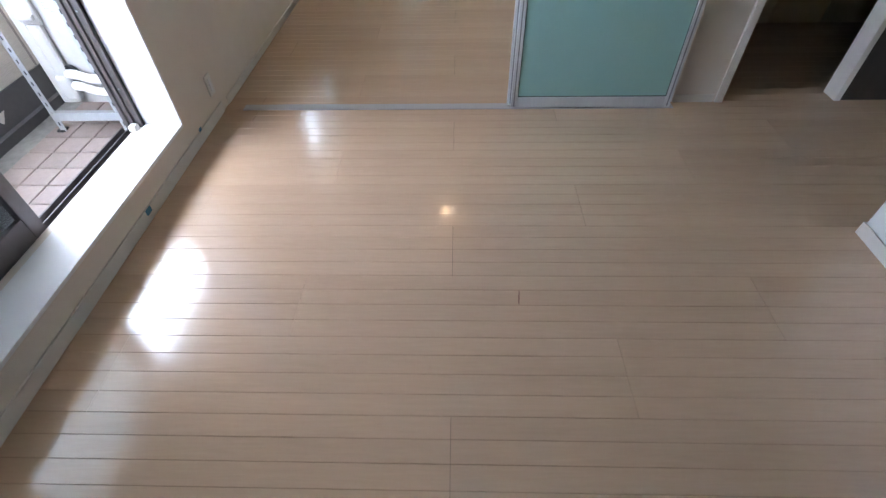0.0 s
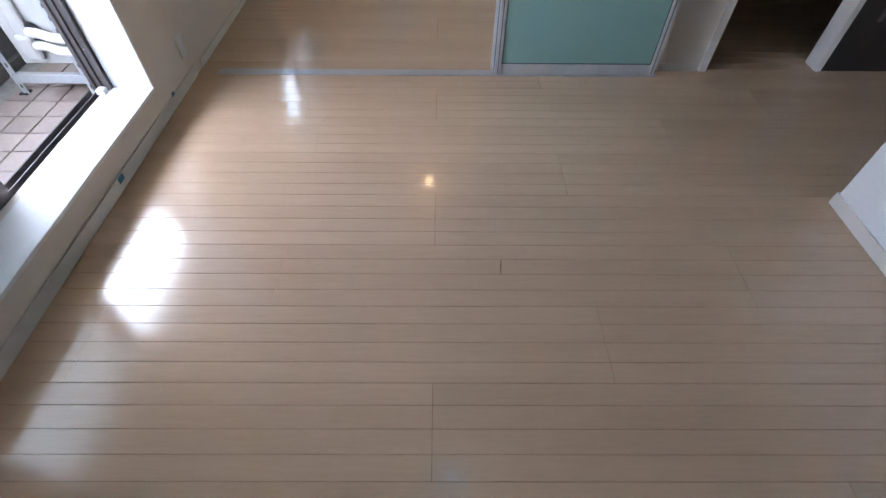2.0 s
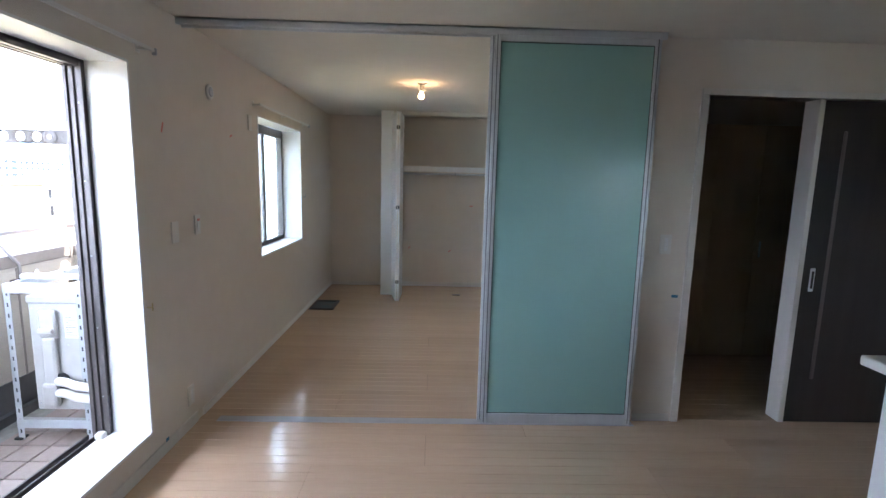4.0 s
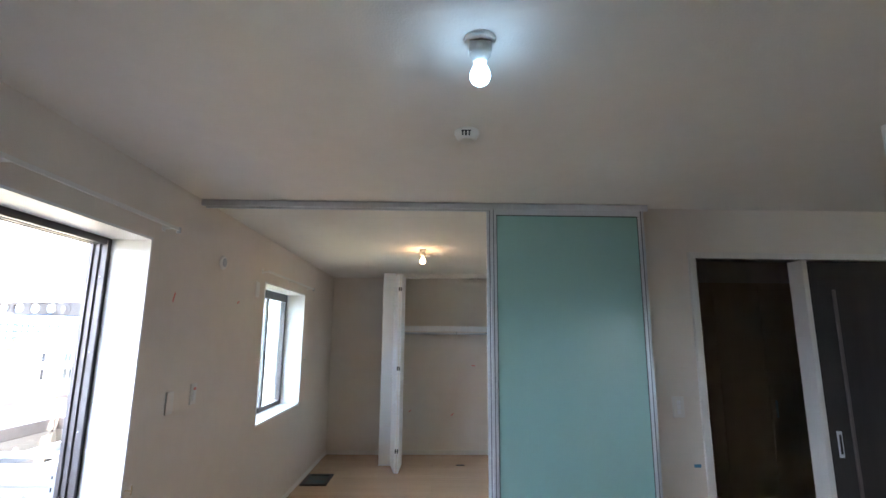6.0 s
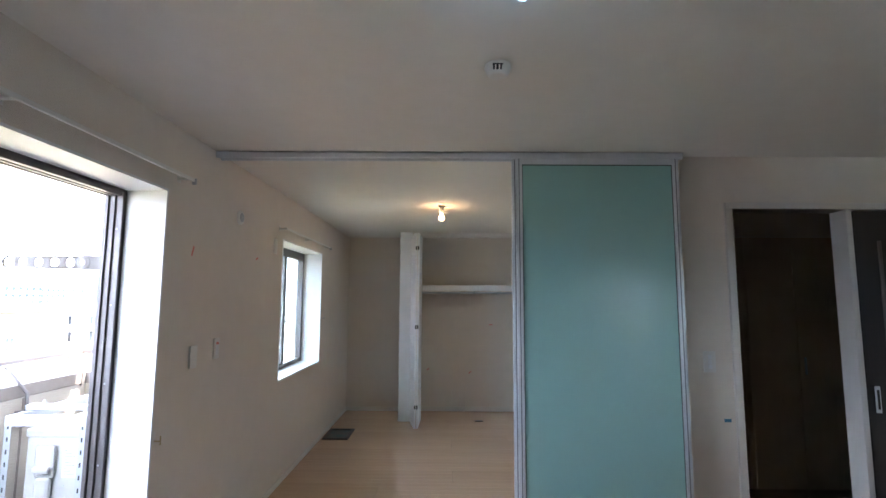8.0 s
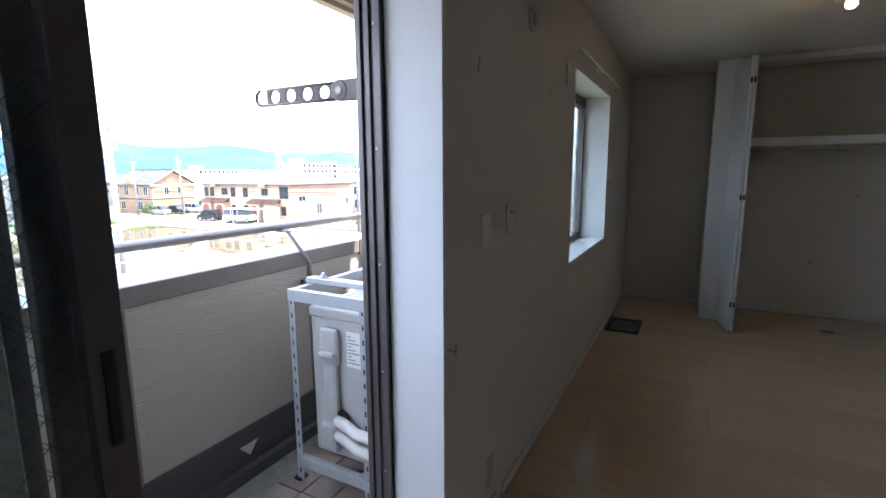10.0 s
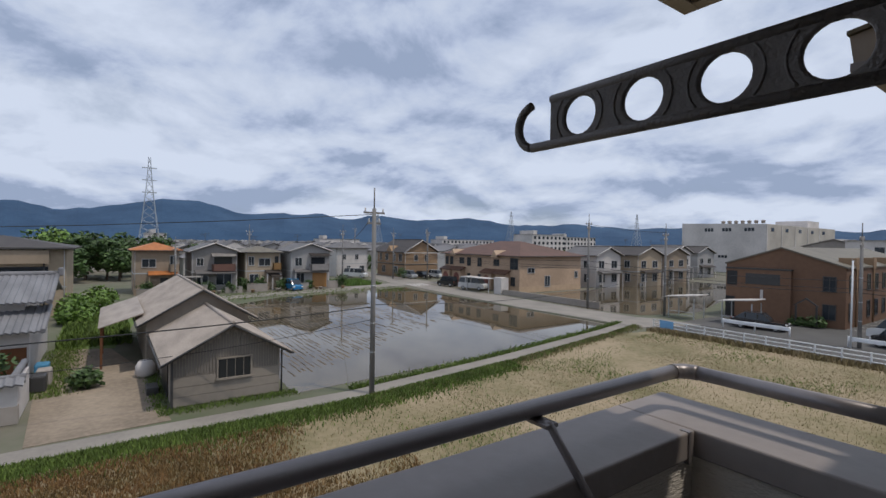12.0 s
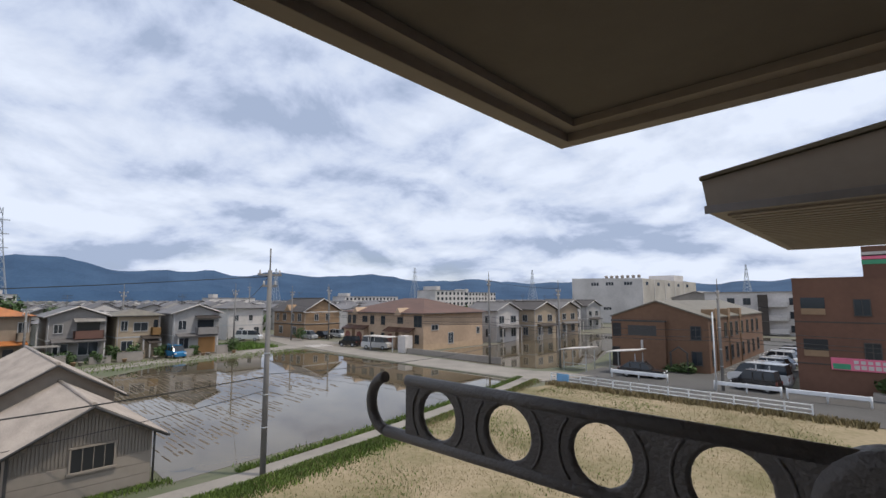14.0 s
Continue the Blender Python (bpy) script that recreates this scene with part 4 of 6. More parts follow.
sheet("car_park", [(-26, 47.3), (20, 46.2), (20, 52), (-8.6, 52), (-12.8, 112), (-20.5, 112), (-16.2, 56), (-26, 54)], G + 0.02, ASPH, "asphalt car park", "car park")
sheet("paddy_bed", [(-24.3, 9.2), (-25.4, 22.2), (-28.2, 39.6), (-42, 39.9), (-62, 41.4), (-68.5, 41.4), (-65.2, 30), (-63.6, 20), (-57.0, 11.2), (-44, 10.0)], G - 0.012, MUD, "muddy paddy bed", "ground", G - 0.5)
sheet("water", [(-24.3, 9.2), (-25.4, 22.2), (-28.2, 39.6), (-42, 39.9), (-62, 41.4), (-68.5, 41.4), (-65.2, 30), (-63.6, 20), (-57.0, 11.2), (-44, 10.0)], G - 0.004, WATER, "still flooded rice paddy", "water", G - 0.011)
sheet("water_beyond", [(-30.5, 48.0), (-35, 47.0), (-51.0, 48.4), (-51.6, 70), (-60, 86), (-46, 106), (-36, 82), (-28.5, 56)], G - 0.004, WATER, "flooded paddy behind the lane", "water", G - 0.011)
sheet("water_far", [(-9.0, 114), (-40, 114), (-36, 104), (-20, 104)], G + 0.03, WATER, "flooded paddy behind the car park", "water", G + 0.021)
sheet("yard", [(-23.4, -0.5), (-23.6, 4.0), (-34, 3.2), (-40, 2.0), (-41, -0.8), (-30, -0.9)], G + 0.005, DIRT, "packed earth yard beside the shed", "ground", G - 0.1)
sheet("garden", [(-41, -1.0), (-40, 2.2), (-56, 4.5), (-62, 4.0), (-62, -1.5)], G + 0.004, GRASS, "green vegetable garden", "ground", G - 0.1)
structure("bank", boxes([(-66, -28.4, 40.2, 40.8, G - 0.3, G + 0.04)]), mat("dark_bank", (0.09, 0.08, 0.065), (0.06, 0.07, 0.03), 0.9, scale=3, bump=0.4), "dark paddy bank", "bank")


def scatter(name, spots, size, material, label, category, lean=0.5, wide=0.16):
    """Blades: one bent triangle pair per spot."""
    v, f = [], []
    for x, y, z in spots:
        h, a = size * random.uniform(0.5, 1.3), random.uniform(0, 6.3)
        dx, dy = math.cos(a), math.sin(a)
        lx, ly = random.uniform(-lean, lean) * h, random.uniform(-lean, lean) * h
        w = wide * h
        k = len(v)
        v += [(x - dx * w, y - dy * w, z), (x + dx * w, y + dy * w, z), (x + lx * 0.5 + dx * w * 0.6, y + ly * 0.5 + dy * w * 0.6, z + h * 0.6), (x + lx, y + ly, z + h)]
        f += [(k, k + 1, k + 2), (k, k + 2, k + 3)]
    me = bpy.data.meshes.new(name)
    me.from_pydata(v, [], f)
    me.materials.append(material)
    return tagged(new(name, me), label, category, "", "stuff")


def along(pts, n, spread, side):
    out = []
    segs = list(zip(pts, pts[1:]))
    lens = [math.dist(a, b) for a, b in segs]
    for _ in range(n):
        (a, b) = random.choices(segs, lens)[0]
        t = random.random()
        o = abs(random.gauss(0, spread)) * side
        out.append((a[0] + (b[0] - a[0]) * t + o, a[1] + (b[1] - a[1]) * t, G))
    return out


near = LANE[1:]
scatter("green_verge", along(near[:4], 34000, 0.75, 1), 0.17, GRASS, "green verge of grass beside the lane", "grass")
scatter("mixed_verge", along(near[2:], 7000, 0.5, 1), 0.15, STRAW, "straw-coloured grass beside the lane", "grass")
scatter("verge_green_tall", along(near[2:], 6000, 0.4, 1), 0.16, GRASS, "green grass along the far lane", "grass")
scatter("paddy_edge_grass", along(LANE_F[3:], 6500, 0.35, -1), 0.17, GRASS, "green grass at the paddy edge", "grass")
lot = [(random.uniform(-24, -3), random.uniform(4, 41), G) for _ in range(70000)]
lot = [(x, y, z) for x, y, z in lot if x > -21.3 - max(0, y - 11) * 0.145 and noise.noise((x * 0.16, y * 0.16, 3)) + random.uniform(-0.35, 0.35) > -0.05]
scatter("dry_lot_grass", lot, 0.075, STRAW, "short dry grass on the vacant lot", "grass")
lg = [(random.uniform(-24, -3), random.uniform(2, 41), G) for _ in range(60000)]
lg = [(x, y, z) for x, y, z in lg if x > -21.3 - max(0, y - 11) * 0.145 and noise.noise((x * 0.22, y * 0.22, 9)) + random.uniform(-0.25, 0.25) > 0.24]
scatter("green_lot_weeds", lg, 0.11, GRASS, "green weeds on the vacant lot", "grass")
rw = [(random.uniform(-20.6, -9), random.uniform(-6, 10.5), G + 0.01) for _ in range(110000)]
rw = [(x, y, z) for x, y, z in rw if noise.noise((x * 0.3, y * 0.3, 5)) + random.uniform(-0.45, 0.45) > -0.55 + max(0, y - 4.5) * 0.2 + max(0, x + 15) * 0.08]
scatter("red_weeds", rw, 0.12, mat("red_weed_blade", (0.21, 0.115, 0.045), (0.15, 0.10, 0.035), 0.9, island=0.4), "reddish brown weeds", "grass")
scatter("fence_grass", [(random.uniform(-25, -3), 40.5 + random.gauss(0, 0.35), G) for _ in range(4200)], 0.34, STRAW, "rough grass along the street fence", "grass")
scatter("garden_plants", [(random.uniform(-58, -41), random.uniform(-1, 3.2), G) for _ in range(3500)], 0.45, GRASS, "vegetable garden plants", "plants")
scatter("yard_weeds", [(random.uniform(-41, -29.5), random.gauss(-0.4, 0.5), G) for _ in range(5000)] + [(random.gauss(-24.6, 0.25), random.uniform(3.6, 9.4), G) for _ in range(1800)] + [(random.uniform(-32, -25), random.gauss(3.75, 0.2), G) for _ in range(1200)], 0.13, GRASS, "green weeds round the yard and shed", "grass")
scatter("street_weeds", [(random.uniform(-70.6, -63.5) + max(0, 20 - y) * 0.25, y, G) for y in [random.uniform(6, 40) for _ in range(2500)]], 0.22, GRASS, "weeds along the paddy and house street", "grass")
scatter("plot_green", [(random.uniform(-84, -74), random.uniform(33.5, 40), G) for _ in range(3000)], 0.5, LEAF2, "green plot of crops by the street", "plants")

# mud ridges left by ploughing
v, f = [], []
for row in range(56):
    y = 10.2 + row * 0.36 + random.uniform(-0.05, 0.05)
    x = -26.6 - row * 0.24 - random.uniform(0, 1.2)
    end = -61 + row * 0.28
    while x > end:
        ln = random.uniform(0.15, 2.6) ** 1.2
        if random.random() < 0.92 - 0.011 * row + 0.25 * noise.noise((x * 0.12, y * 0.2, 2)):
            w, h = random.uniform(0.04, 0.12), random.uniform(0.012, 0.045)
            yy = y + (x + 27) * -0.05 + random.uniform(-0.05, 0.05)
            k = len(v)
            v += [(x, yy - w, G - 0.02), (x, yy + w, G - 0.02), (x - ln, yy + w, G - 0.02), (x - ln, yy - w, G - 0.02), (x - ln * 0.15, yy, G + h), (x - ln * 0.8, yy, G + h * 0.8)]
            f += [(k, k + 1, k + 4), (k + 1, k + 2, k + 5, k + 4), (k + 2, k + 3, k + 5), (k + 3, k, k + 4, k + 5)]
        x -= ln + random.uniform(0.02, 0.45)
me = bpy.data.meshes.new("mud_ridges")
me.from_pydata(v, [], f)
me.materials.append(MUD)
tagged(new("mud_ridges", me), "rows of dark mud lumps breaking the water", "mud", "", "stuff")


# ---- houses ----
def wall_mat(name, c, rough=0.85):
    c = tuple(k * f for k, f in zip(c, (0.80, 0.73, 0.66)))
    return mat(name, c, tuple(k * 0.72 for k in c), rough, scale=0.8, bump=0.3, bscale=14)


def roof_mat(name, c, rough=0.6):
    c = tuple(k * f for k, f in zip(c, (0.72, 0.66, 0.60)))
    return mat(name, c, tuple(k * 0.66 for k in c), rough, scale=2.2, bump=0.5, bscale=7, stretch=(1, 3, 1))


M = {n: wall_mat(n, c) for n, c in {"cream": (0.56, 0.49, 0.39), "beige": (0.42, 0.36, 0.29), "grey_wall": (0.34, 0.35, 0.37), "white_wall": (0.78, 0.80, 0.84), "blue_white": (0.50, 0.53, 0.57),
                                      "tan_wall": (0.40, 0.29, 0.19), "peach": (0.66, 0.52, 0.40), "brown_tile": (0.25, 0.152, 0.10), "red_tile": (0.21, 0.115, 0.082), "shed_wall": (0.36, 0.34, 0.31), "concrete_wall": (0.44, 0.43, 0.42), "dark_wall": (0.10, 0.09, 0.085)}.items()}
R = {n: roof_mat(n, c) for n, c in {"orange_roof": (0.62, 0.24, 0.07), "grey_roof": (0.20, 0.205, 0.22), "dark_roof": (0.075, 0.065, 0.06), "brown_roof": (0.17, 0.085, 0.055), "tile_grey": (0.30, 0.325, 0.375), "shed_roof": (0.54, 0.50, 0.465), "pale_roof": (0.40, 0.40, 0.40), "olive_roof": (0.24, 0.23, 0.19)}.items()}
WOODB = wall_mat("weathered_brown_board", (0.20, 0.085, 0.035))


def window_part(parent, face, u, z, w, h, dark=False, sill=True):
    """A window on a house face. face: (axis, plane, sign); u along the wall, z up from the ground."""
    ax, p, s = face
    def bx(u0, u1, d0, d1, za, zb, bev=0.0):
        d0, d1 = sorted((p + s * d0, p + s * d1))
        return (d0, d1, u0, u1, za, zb) if ax == "x" else (u0, u1, d0, d1, za, zb)
    fr = boxes([bx(u - w / 2 - 0.07, u - w / 2, -0.02, 0.06, z, z + h), bx(u + w / 2, u + w / 2 + 0.07, -0.02, 0.06, z, z + h), bx(u - w / 2 - 0.07, u + w / 2 + 0.07, -0.02, 0.06, z + h, z + h + 0.07),
                bx(u - w / 2 - 0.1, u + w / 2 + 0.1, -0.02, 0.09, z - 0.08, z), bx(u - 0.025, u + 0.025, -0.01, 0.045, z, z + h)])
    wi = part("window", fr, FRAMED if dark else FRAMEG, parent)
    part("pane", boxes([bx(u - w / 2, u + w / 2, 0.0, 0.02, z, z + h)]), PANE, wi)
    return wi


def roof_part(parent, kind, x0, x1, y0, y1, z, rise, over, material, thick=0.14):
    x0, x1, y0, y1 = x0 - over, x1 + over, y0 - over, y1 + over
    bm = bmesh.new()
    if kind == "gable_x":        # ridge runs along x
        ym = (y0 + y1) / 2
        bm = prism([(y0, z), (ym, z + rise), (y1, z), (y1, z + thick), (ym, z + rise + thick), (y0, z + thick)], "x", x0, x1)
    elif kind == "gable_y":
        xm = (x0 + x1) / 2
        bm = prism([(x0, z), (xm, z + rise), (x1, z), (x1, z + thick), (xm, z + rise + thick), (x0, z + thick)], "y", y0, y1)
    elif kind == "hip":
        w, d = x1 - x0, y1 - y0
        k = min(w, d) / 2
        rx0, rx1, ry0, ry1 = x0 + k, x1 - k, y0 + k, y1 - k
        if w > d:
            ry0 = ry1 = (y0 + y1) / 2
        else:
            rx0 = rx1 = (x0 + x1) / 2
        lo = [bm.verts.new(q) for q in ((x0, y0, z), (x1, y0, z), (x1, y1, z), (x0, y1, z))]
        e = [bm.verts.new(q) for q in ((x0, y0, z + thick), (x1, y0, z + thick), (x1, y1, z + thick), (x0, y1, z + thick))]
        a, b = bm.verts.new((rx0, ry0, z + rise)), bm.verts.new((rx1, ry1, z + rise))
        bm.faces.new(lo[::-1])
        for k2 in range(4):
            bm.faces.new((lo[k2], lo[(k2 + 1) % 4], e[(k2 + 1) % 4], e[k2]))
        if w > d:
            fs = ((e[0], e[1], b, a), (e[1], e[2], b), (e[2], e[3], a, b), (e[3], e[0], a))
        else:
            fs = ((e[0], e[1], a), (e[1], e[2], b, a), (e[2], e[3], b), (e[3], e[0], a, b))
        for q in fs:
            bm.faces.new(q)
    else:
        bm = boxes([(x0, x1, y0, y1, z, z + thick)])
    return part("roof", bm, material, parent)


def house(name, x0, x1, y0, y1, eave, kind, rise, wall, roof, label, over=0.45, gable_fill=True, category="house", group=""):
    h = thing(name, ((x0 + x1) / 2, (y0 + y1) / 2, G), label, category, group)
    X0, X1, Y0, Y1 = x0 - (x0 + x1) / 2, x1 - (x0 + x1) / 2, y0 - (y0 + y1) / 2, y1 - (y0 + y1) / 2
    E = eave - G
    if kind == "gable_x":
        wb = prism([(Y0, 0), (Y1, 0), (Y1, E), (0, E + rise * (Y1 / (Y1 + over))), (Y0, E)], "x", X0, X1)
    elif kind == "gable_y":
        wb = prism([(X0, 0), (X1, 0), (X1, E), (0, E + rise * (X1 / (X1 + over))), (X0, E)], "y", Y0, Y1)
    else:
        wb = box(X0, X1, Y0, Y1, 0, E + 0.02)
    part("wall", wb, wall, h)
    roof_part(h, kind, X0, X1, Y0, Y1, E - 0.04 * (kind != "flat"), rise, over, roof)
    if kind == "gable_x":
        zr = E - 0.04 + rise
        part("ridge_cap", tube((X0 - over, 0, zr + 0.16), (X1 + over, 0, zr + 0.16), 0.11, None, 6), roof, h)
        for sg in (-1, 1):
            ye = sg * (Y1 + over)
            part("barge_board", tube((X1 + over + 0.02, ye, E + 0.0), (X1 + over + 0.02, 0, zr + 0.04), 0.09, None, 4), M["white_wall"], h)
            part("gutter", tube((X0 - over, ye + sg * 0.05, E), (X1 + over, ye + sg * 0.05, E), 0.06, None, 6), FRAMED, h)
    elif kind == "hip":
        part("gutter", tube((X1 + over + 0.05, Y0 - over, E), (X1 + over + 0.05, Y1 + over, E), 0.06, None, 6), FRAMED, h)
        part("gutter", tube((X0 - over, Y0 - over - 0.05, E), (X1 + over, Y0 - over - 0.05, E), 0.06, None, 6), FRAMED, h)
    if category == "house":
        for yy in (Y0 + 0.15, Y1 - 0.15):
            part("downpipe", tube((X1 + 0.06, yy, 0), (X1 + 0.06, yy, E), 0.04, None, 6), FRAMEG, h)
        part("belt_course", boxes([(X1, X1 + 0.03, Y0, Y1, 2.62, 2.78), (X0, X1 + 0.03, Y0 - 0.03, Y0, 2.62, 2.78)]), FRAMEG, h)
        mast = part("aerial_mast", tube((X0 * 0.3, Y0 * 0.2, E + rise * 0.7), (X0 * 0.3, Y0 * 0.2, E + rise + 1.5), 0.025, None, 5), FRAMED, h)
        part("aerial_bars", boxes([(X0 * 0.3 - 0.02, X0 * 0.3 + 0.02, Y0 * 0.2 - 0.6, Y0 * 0.2 + 0.6, E + rise + zz, E + rise + zz + 0.03) for zz in (1.0, 1.2, 1.4)]), FRAMED, mast)
        u0 = Y0 + 0.5
        unit = part("heat_pump", box(X1 + 0.25, X1 + 0.55, u0, u0 + 0.8, 0.05, 0.65, 0.02), ACW, h)
        part("fan_grille", box(X1 + 0.55, X1 + 0.57, u0 + 0.1, u0 + 0.55, 0.12, 0.58), FRAMED, unit)
    return h, X0, X1, Y0, Y1, E


def front(h, X1, wins, dark=False):
    for u, z, w, hh in wins:
        window_part(h, ("x", X1, 1), u, z, w, hh, dark)


def side(h, Y0, wins, dark=False):
    for u, z, w, hh in wins:
        window_part(h, ("y", Y0, -1), u, z, w, hh, dark)


def porch(h, x, ya, yb, z, depth, roof, post=M["white_wall"]):
    part("porch_roof", prism([(x, z + 0.35), (x + depth, z), (x + depth, z + 0.1), (x, z + 0.48)], "y", ya, yb), roof, h)
    for y in (ya + 0.12, yb - 0.12):
        part("porch_post", box(x + depth - 0.25, x + depth - 0.1, y - 0.08, y + 0.08, 0, z + 0.05), post, h)


def balcony(h, x, ya, yb, z, depth, m):
    b = part("balcony", boxes([(x, x + depth, ya, yb, z, z + 0.12), (x + depth - 0.08, x + depth, ya, yb, z + 0.12, z + 1.0), (x, x + depth, ya, ya + 0.08, z + 0.12, z + 1.0), (x, x + depth, yb - 0.08, yb, z + 0.12, z + 1.0)]), m, h)
    part("balcony_opening", box(x + 0.005, x + 0.03, ya + 0.3, yb - 0.3, z + 0.15, z + 2.0), PANE, b)


# orange-roofed house
h, a, b, c, d, e = house("detached_house", -82, -75, 4.4, 9.6, -0.1, "hip", 1.15, M["beige"], R["orange_roof"], "beige two-storey house with an orange tiled roof")
front(h, b, [(-0.9, 3.55, 1.5, 1.0), (1.9, 3.4, 0.7, 1.6)])
porch(h, b, -1.0, 2.4, 2.5, 1.2, R["orange_roof"], M["beige"])
part("carport_roof", boxes([(b, b + 2.4, 2.5, 5.2, 2.15, 2.25)]), R["pale_roof"], h)
for y in (2.7, 5.0):
    part("carport_post", box(b + 2.2, b + 2.3, y - 0.05, y + 0.05, 0, 2.15), FRAMEG, h)
balcony(h, b, 1.4, 2.6, 2.9, 0.7, M["beige"])
part("garden_wall", box(b + 1.6, b + 1.8, -2.6, 0.2, 0, 0.9), M["beige"], h)
part("house_door", box(b, b + 0.03, 0.4, 1.3, 0.05, 2.05), FRAMED, h)
# grey house
h, a, b, c, d, e = house("detached_house", -83, -76, 11.2, 17.2, -0.3, "gable_x", 1.3, M["grey_wall"], R["grey_roof"], "grey two-storey house with a dark balcony")
balcony(h, b, -0.4, 2.6, 2.8, 1.0, mat("brown_balcony", (0.16, 0.08, 0.06), None, 0.7))
part("balcony_awning", prism([(b, 5.25), (b + 1.3, 4.9), (b + 1.3, 4.98), (b, 5.35)], "y", -0.5, 2.7), R["pale_roof"], h)
front(h, b, [(-1.9, 3.6, 0.8, 1.0), (-1.6, 1.0, 1.4, 1.2), (1.2, 0.8, 2.0, 1.5)])
porch(h, b, -2.6, 2.8, 2.45, 1.3, R["grey_roof"])
# cream house
h, a, b, c, d, e = house("detached_house", -82, -75.5, 18.2, 23.3, -0.35, "hip", 1.0, M["cream"], R["olive_roof"], "cream two-storey house with a grey hipped roof")
front(h, b, [(0.2, 3.5, 1.6, 1.05), (-1.7, 3.6, 0.7, 1.2), (-1.3, 0.9, 1.2, 1.3)])
porch(h, b, 0.2, 2.4, 2.4, 1.4, R["dark_roof"])
porch(h, b, 0.7, 2.2, 1.9, 2.4, R["dark_roof"])
balcony(h, b, 1.4, 2.55, 2.9, 0.6, mat("wood_balcony", (0.25, 0.14, 0.05), None, 0.7))
part("garden_wall", box(b + 1.8, b + 2.0, -2.4, 0.4, 0, 1.1), M["beige"], h)
# blue-white house
h, a, b, c, d, e = house("detached_house", -81, -74, 24.4, 30.6, -0.15, "gable_x", 1.25, M["blue_white"], R["grey_roof"], "pale blue-grey house with a roofed balcony")
balcony(h, b, -0.2, 2.6, 2.75, 1.1, M["grey_wall"])
part("balcony_awning", prism([(b, 5.3), (b + 1.3, 5.0), (b + 1.3, 5.07), (b, 5.4)], "y", -0.3, 2.9), R["dark_roof"], h)
front(h, b, [(-1.9, 3.5, 1.0, 1.2), (-1.6, 0.8, 1.2, 1.5)])
part("shop_front", box(b, b + 0.05, 0.3, 2.6, 0.1, 2.3), mat("orange_front", (0.42, 0.22, 0.08), None, 0.7), h)
porch(h, b, -2.7, 2.7, 2.5, 1.0, R["grey_roof"])
# white house behind
h, a, b, c, d, e = house("detached_house", -101, -94, 40.0, 47.0, 0.1, "hip", 1.6, M["white_wall"], R["grey_roof"], "white two-storey house with a grey roof")
front(h, b, [(-1.8, 3.6, 0.7, 1.0), (1.0, 3.6, 0.7, 1.0), (2.2, 1.0, 1.0, 1.2), (-0.8, 1.0, 0.8, 1.2)])
# brown-roofed terrace
h, a, b, c, d, e = house("terrace_house", -98, -86, 51.5, 59.8, -0.6, "gable_x", 2.6, M["tan_wall"], R["dark_roof"], "tan terrace house with a dark brown roof")
front(h, b, [(-1.4, 3.5, 0.8, 1.2), (1.2, 3.5, 0.8, 1.2)])
side(h, c, [(-4.4, 3.4, 0.8, 1.4), (-1.6, 3.4, 1.2, 1.4), (1.8, 3.4, 0.8, 1.4), (4.3, 3.4, 1.2, 1.4), (-3, 0.8, 1.4, 1.4), (2.4, 0.8, 1.4, 1.4)])
part("white_band", box(a - 0.03, b + 0.03, c - 0.03, d + 0.03, 2.62, 2.85), M["white_wall"], h)
part("dormer", prism([(-1.5, 5.0), (1.5, 5.0), (0, 6.6)], "y", c - 0.4, c + 2.5), M["tan_wall"], h)
part("barge_board", boxes([(b + 0.45, b + 0.5, c - 0.4, d + 0.4, 5.05, 5.25)]), M["white_wall"], h)
# red-roofed apartments
h, a, b, c, d, e = house("apartment_house", -72.2, -53.0, 52.0, 66.0, -0.35, "hip", 2.4, M["peach"], R["brown_roof"], "peach two-storey apartment house with a red-brown roof", 0.6, category="apartment house")
part("apartment_band", box(a - 0.02, b + 0.02, c - 0.02, d + 0.02, 0, 0.9), mat("apartment_base", (0.50, 0.36, 0.24), None, 0.8), h)
for u in (-8.2, -5.0, 3.0, 6.2):
    ar = part("archway", box(u - 1.15, u + 1.15, c - 0.9, c, 0, 2.75), M["peach"], h)
    part("arch_opening", prism([(u - 0.75, 0.02)] + [(u + 0.75 * math.cos(math.pi - t * math.pi / 8), 1.55 + 0.75 * math.sin(t * math.pi / 8)) for t in range(9)] + [(u + 0.75, 0.02)], "y", c - 0.93, c - 0.89), mat("arch_red", (0.20, 0.07, 0.05), None, 0.8) if u == -8.2 else bpy.data.materials["arch_red"], ar)
    part("arch_roof", prism([(c - 1.2, 2.75), (c, 3.3), (c, 3.15), (c - 1.2, 2.62)], "x", u - 1.5, u + 1.5), R["brown_roof"], ar)
for u in (-6.6, 4.4):
    part("gable", prism([(u - 3.1 + 2.4, 5.2), (u + 3.1 - 2.2, 5.2), (u + 0.1, 6.3)], "y", c - 0.7, c + 2.5), M["peach"], h)
side(h, c, [(-9.0, 3.6, 0.8, 1.3), (-7.6, 3.6, 0.8, 1.3), (-4.6, 3.9, 1.2, 0.9), (-2.6, 3.6, 0.9, 1.3), (0.2, 3.6, 0.9, 1.3), (4.4, 3.9, 1.2, 0.9), (8.4, 3.5, 1.6, 1.6), (-2.6, 1.0, 0.7, 1.2), (0.2, 1.0, 0.7, 1.2), (8.2, 1.0, 0.8, 1.2)], True)
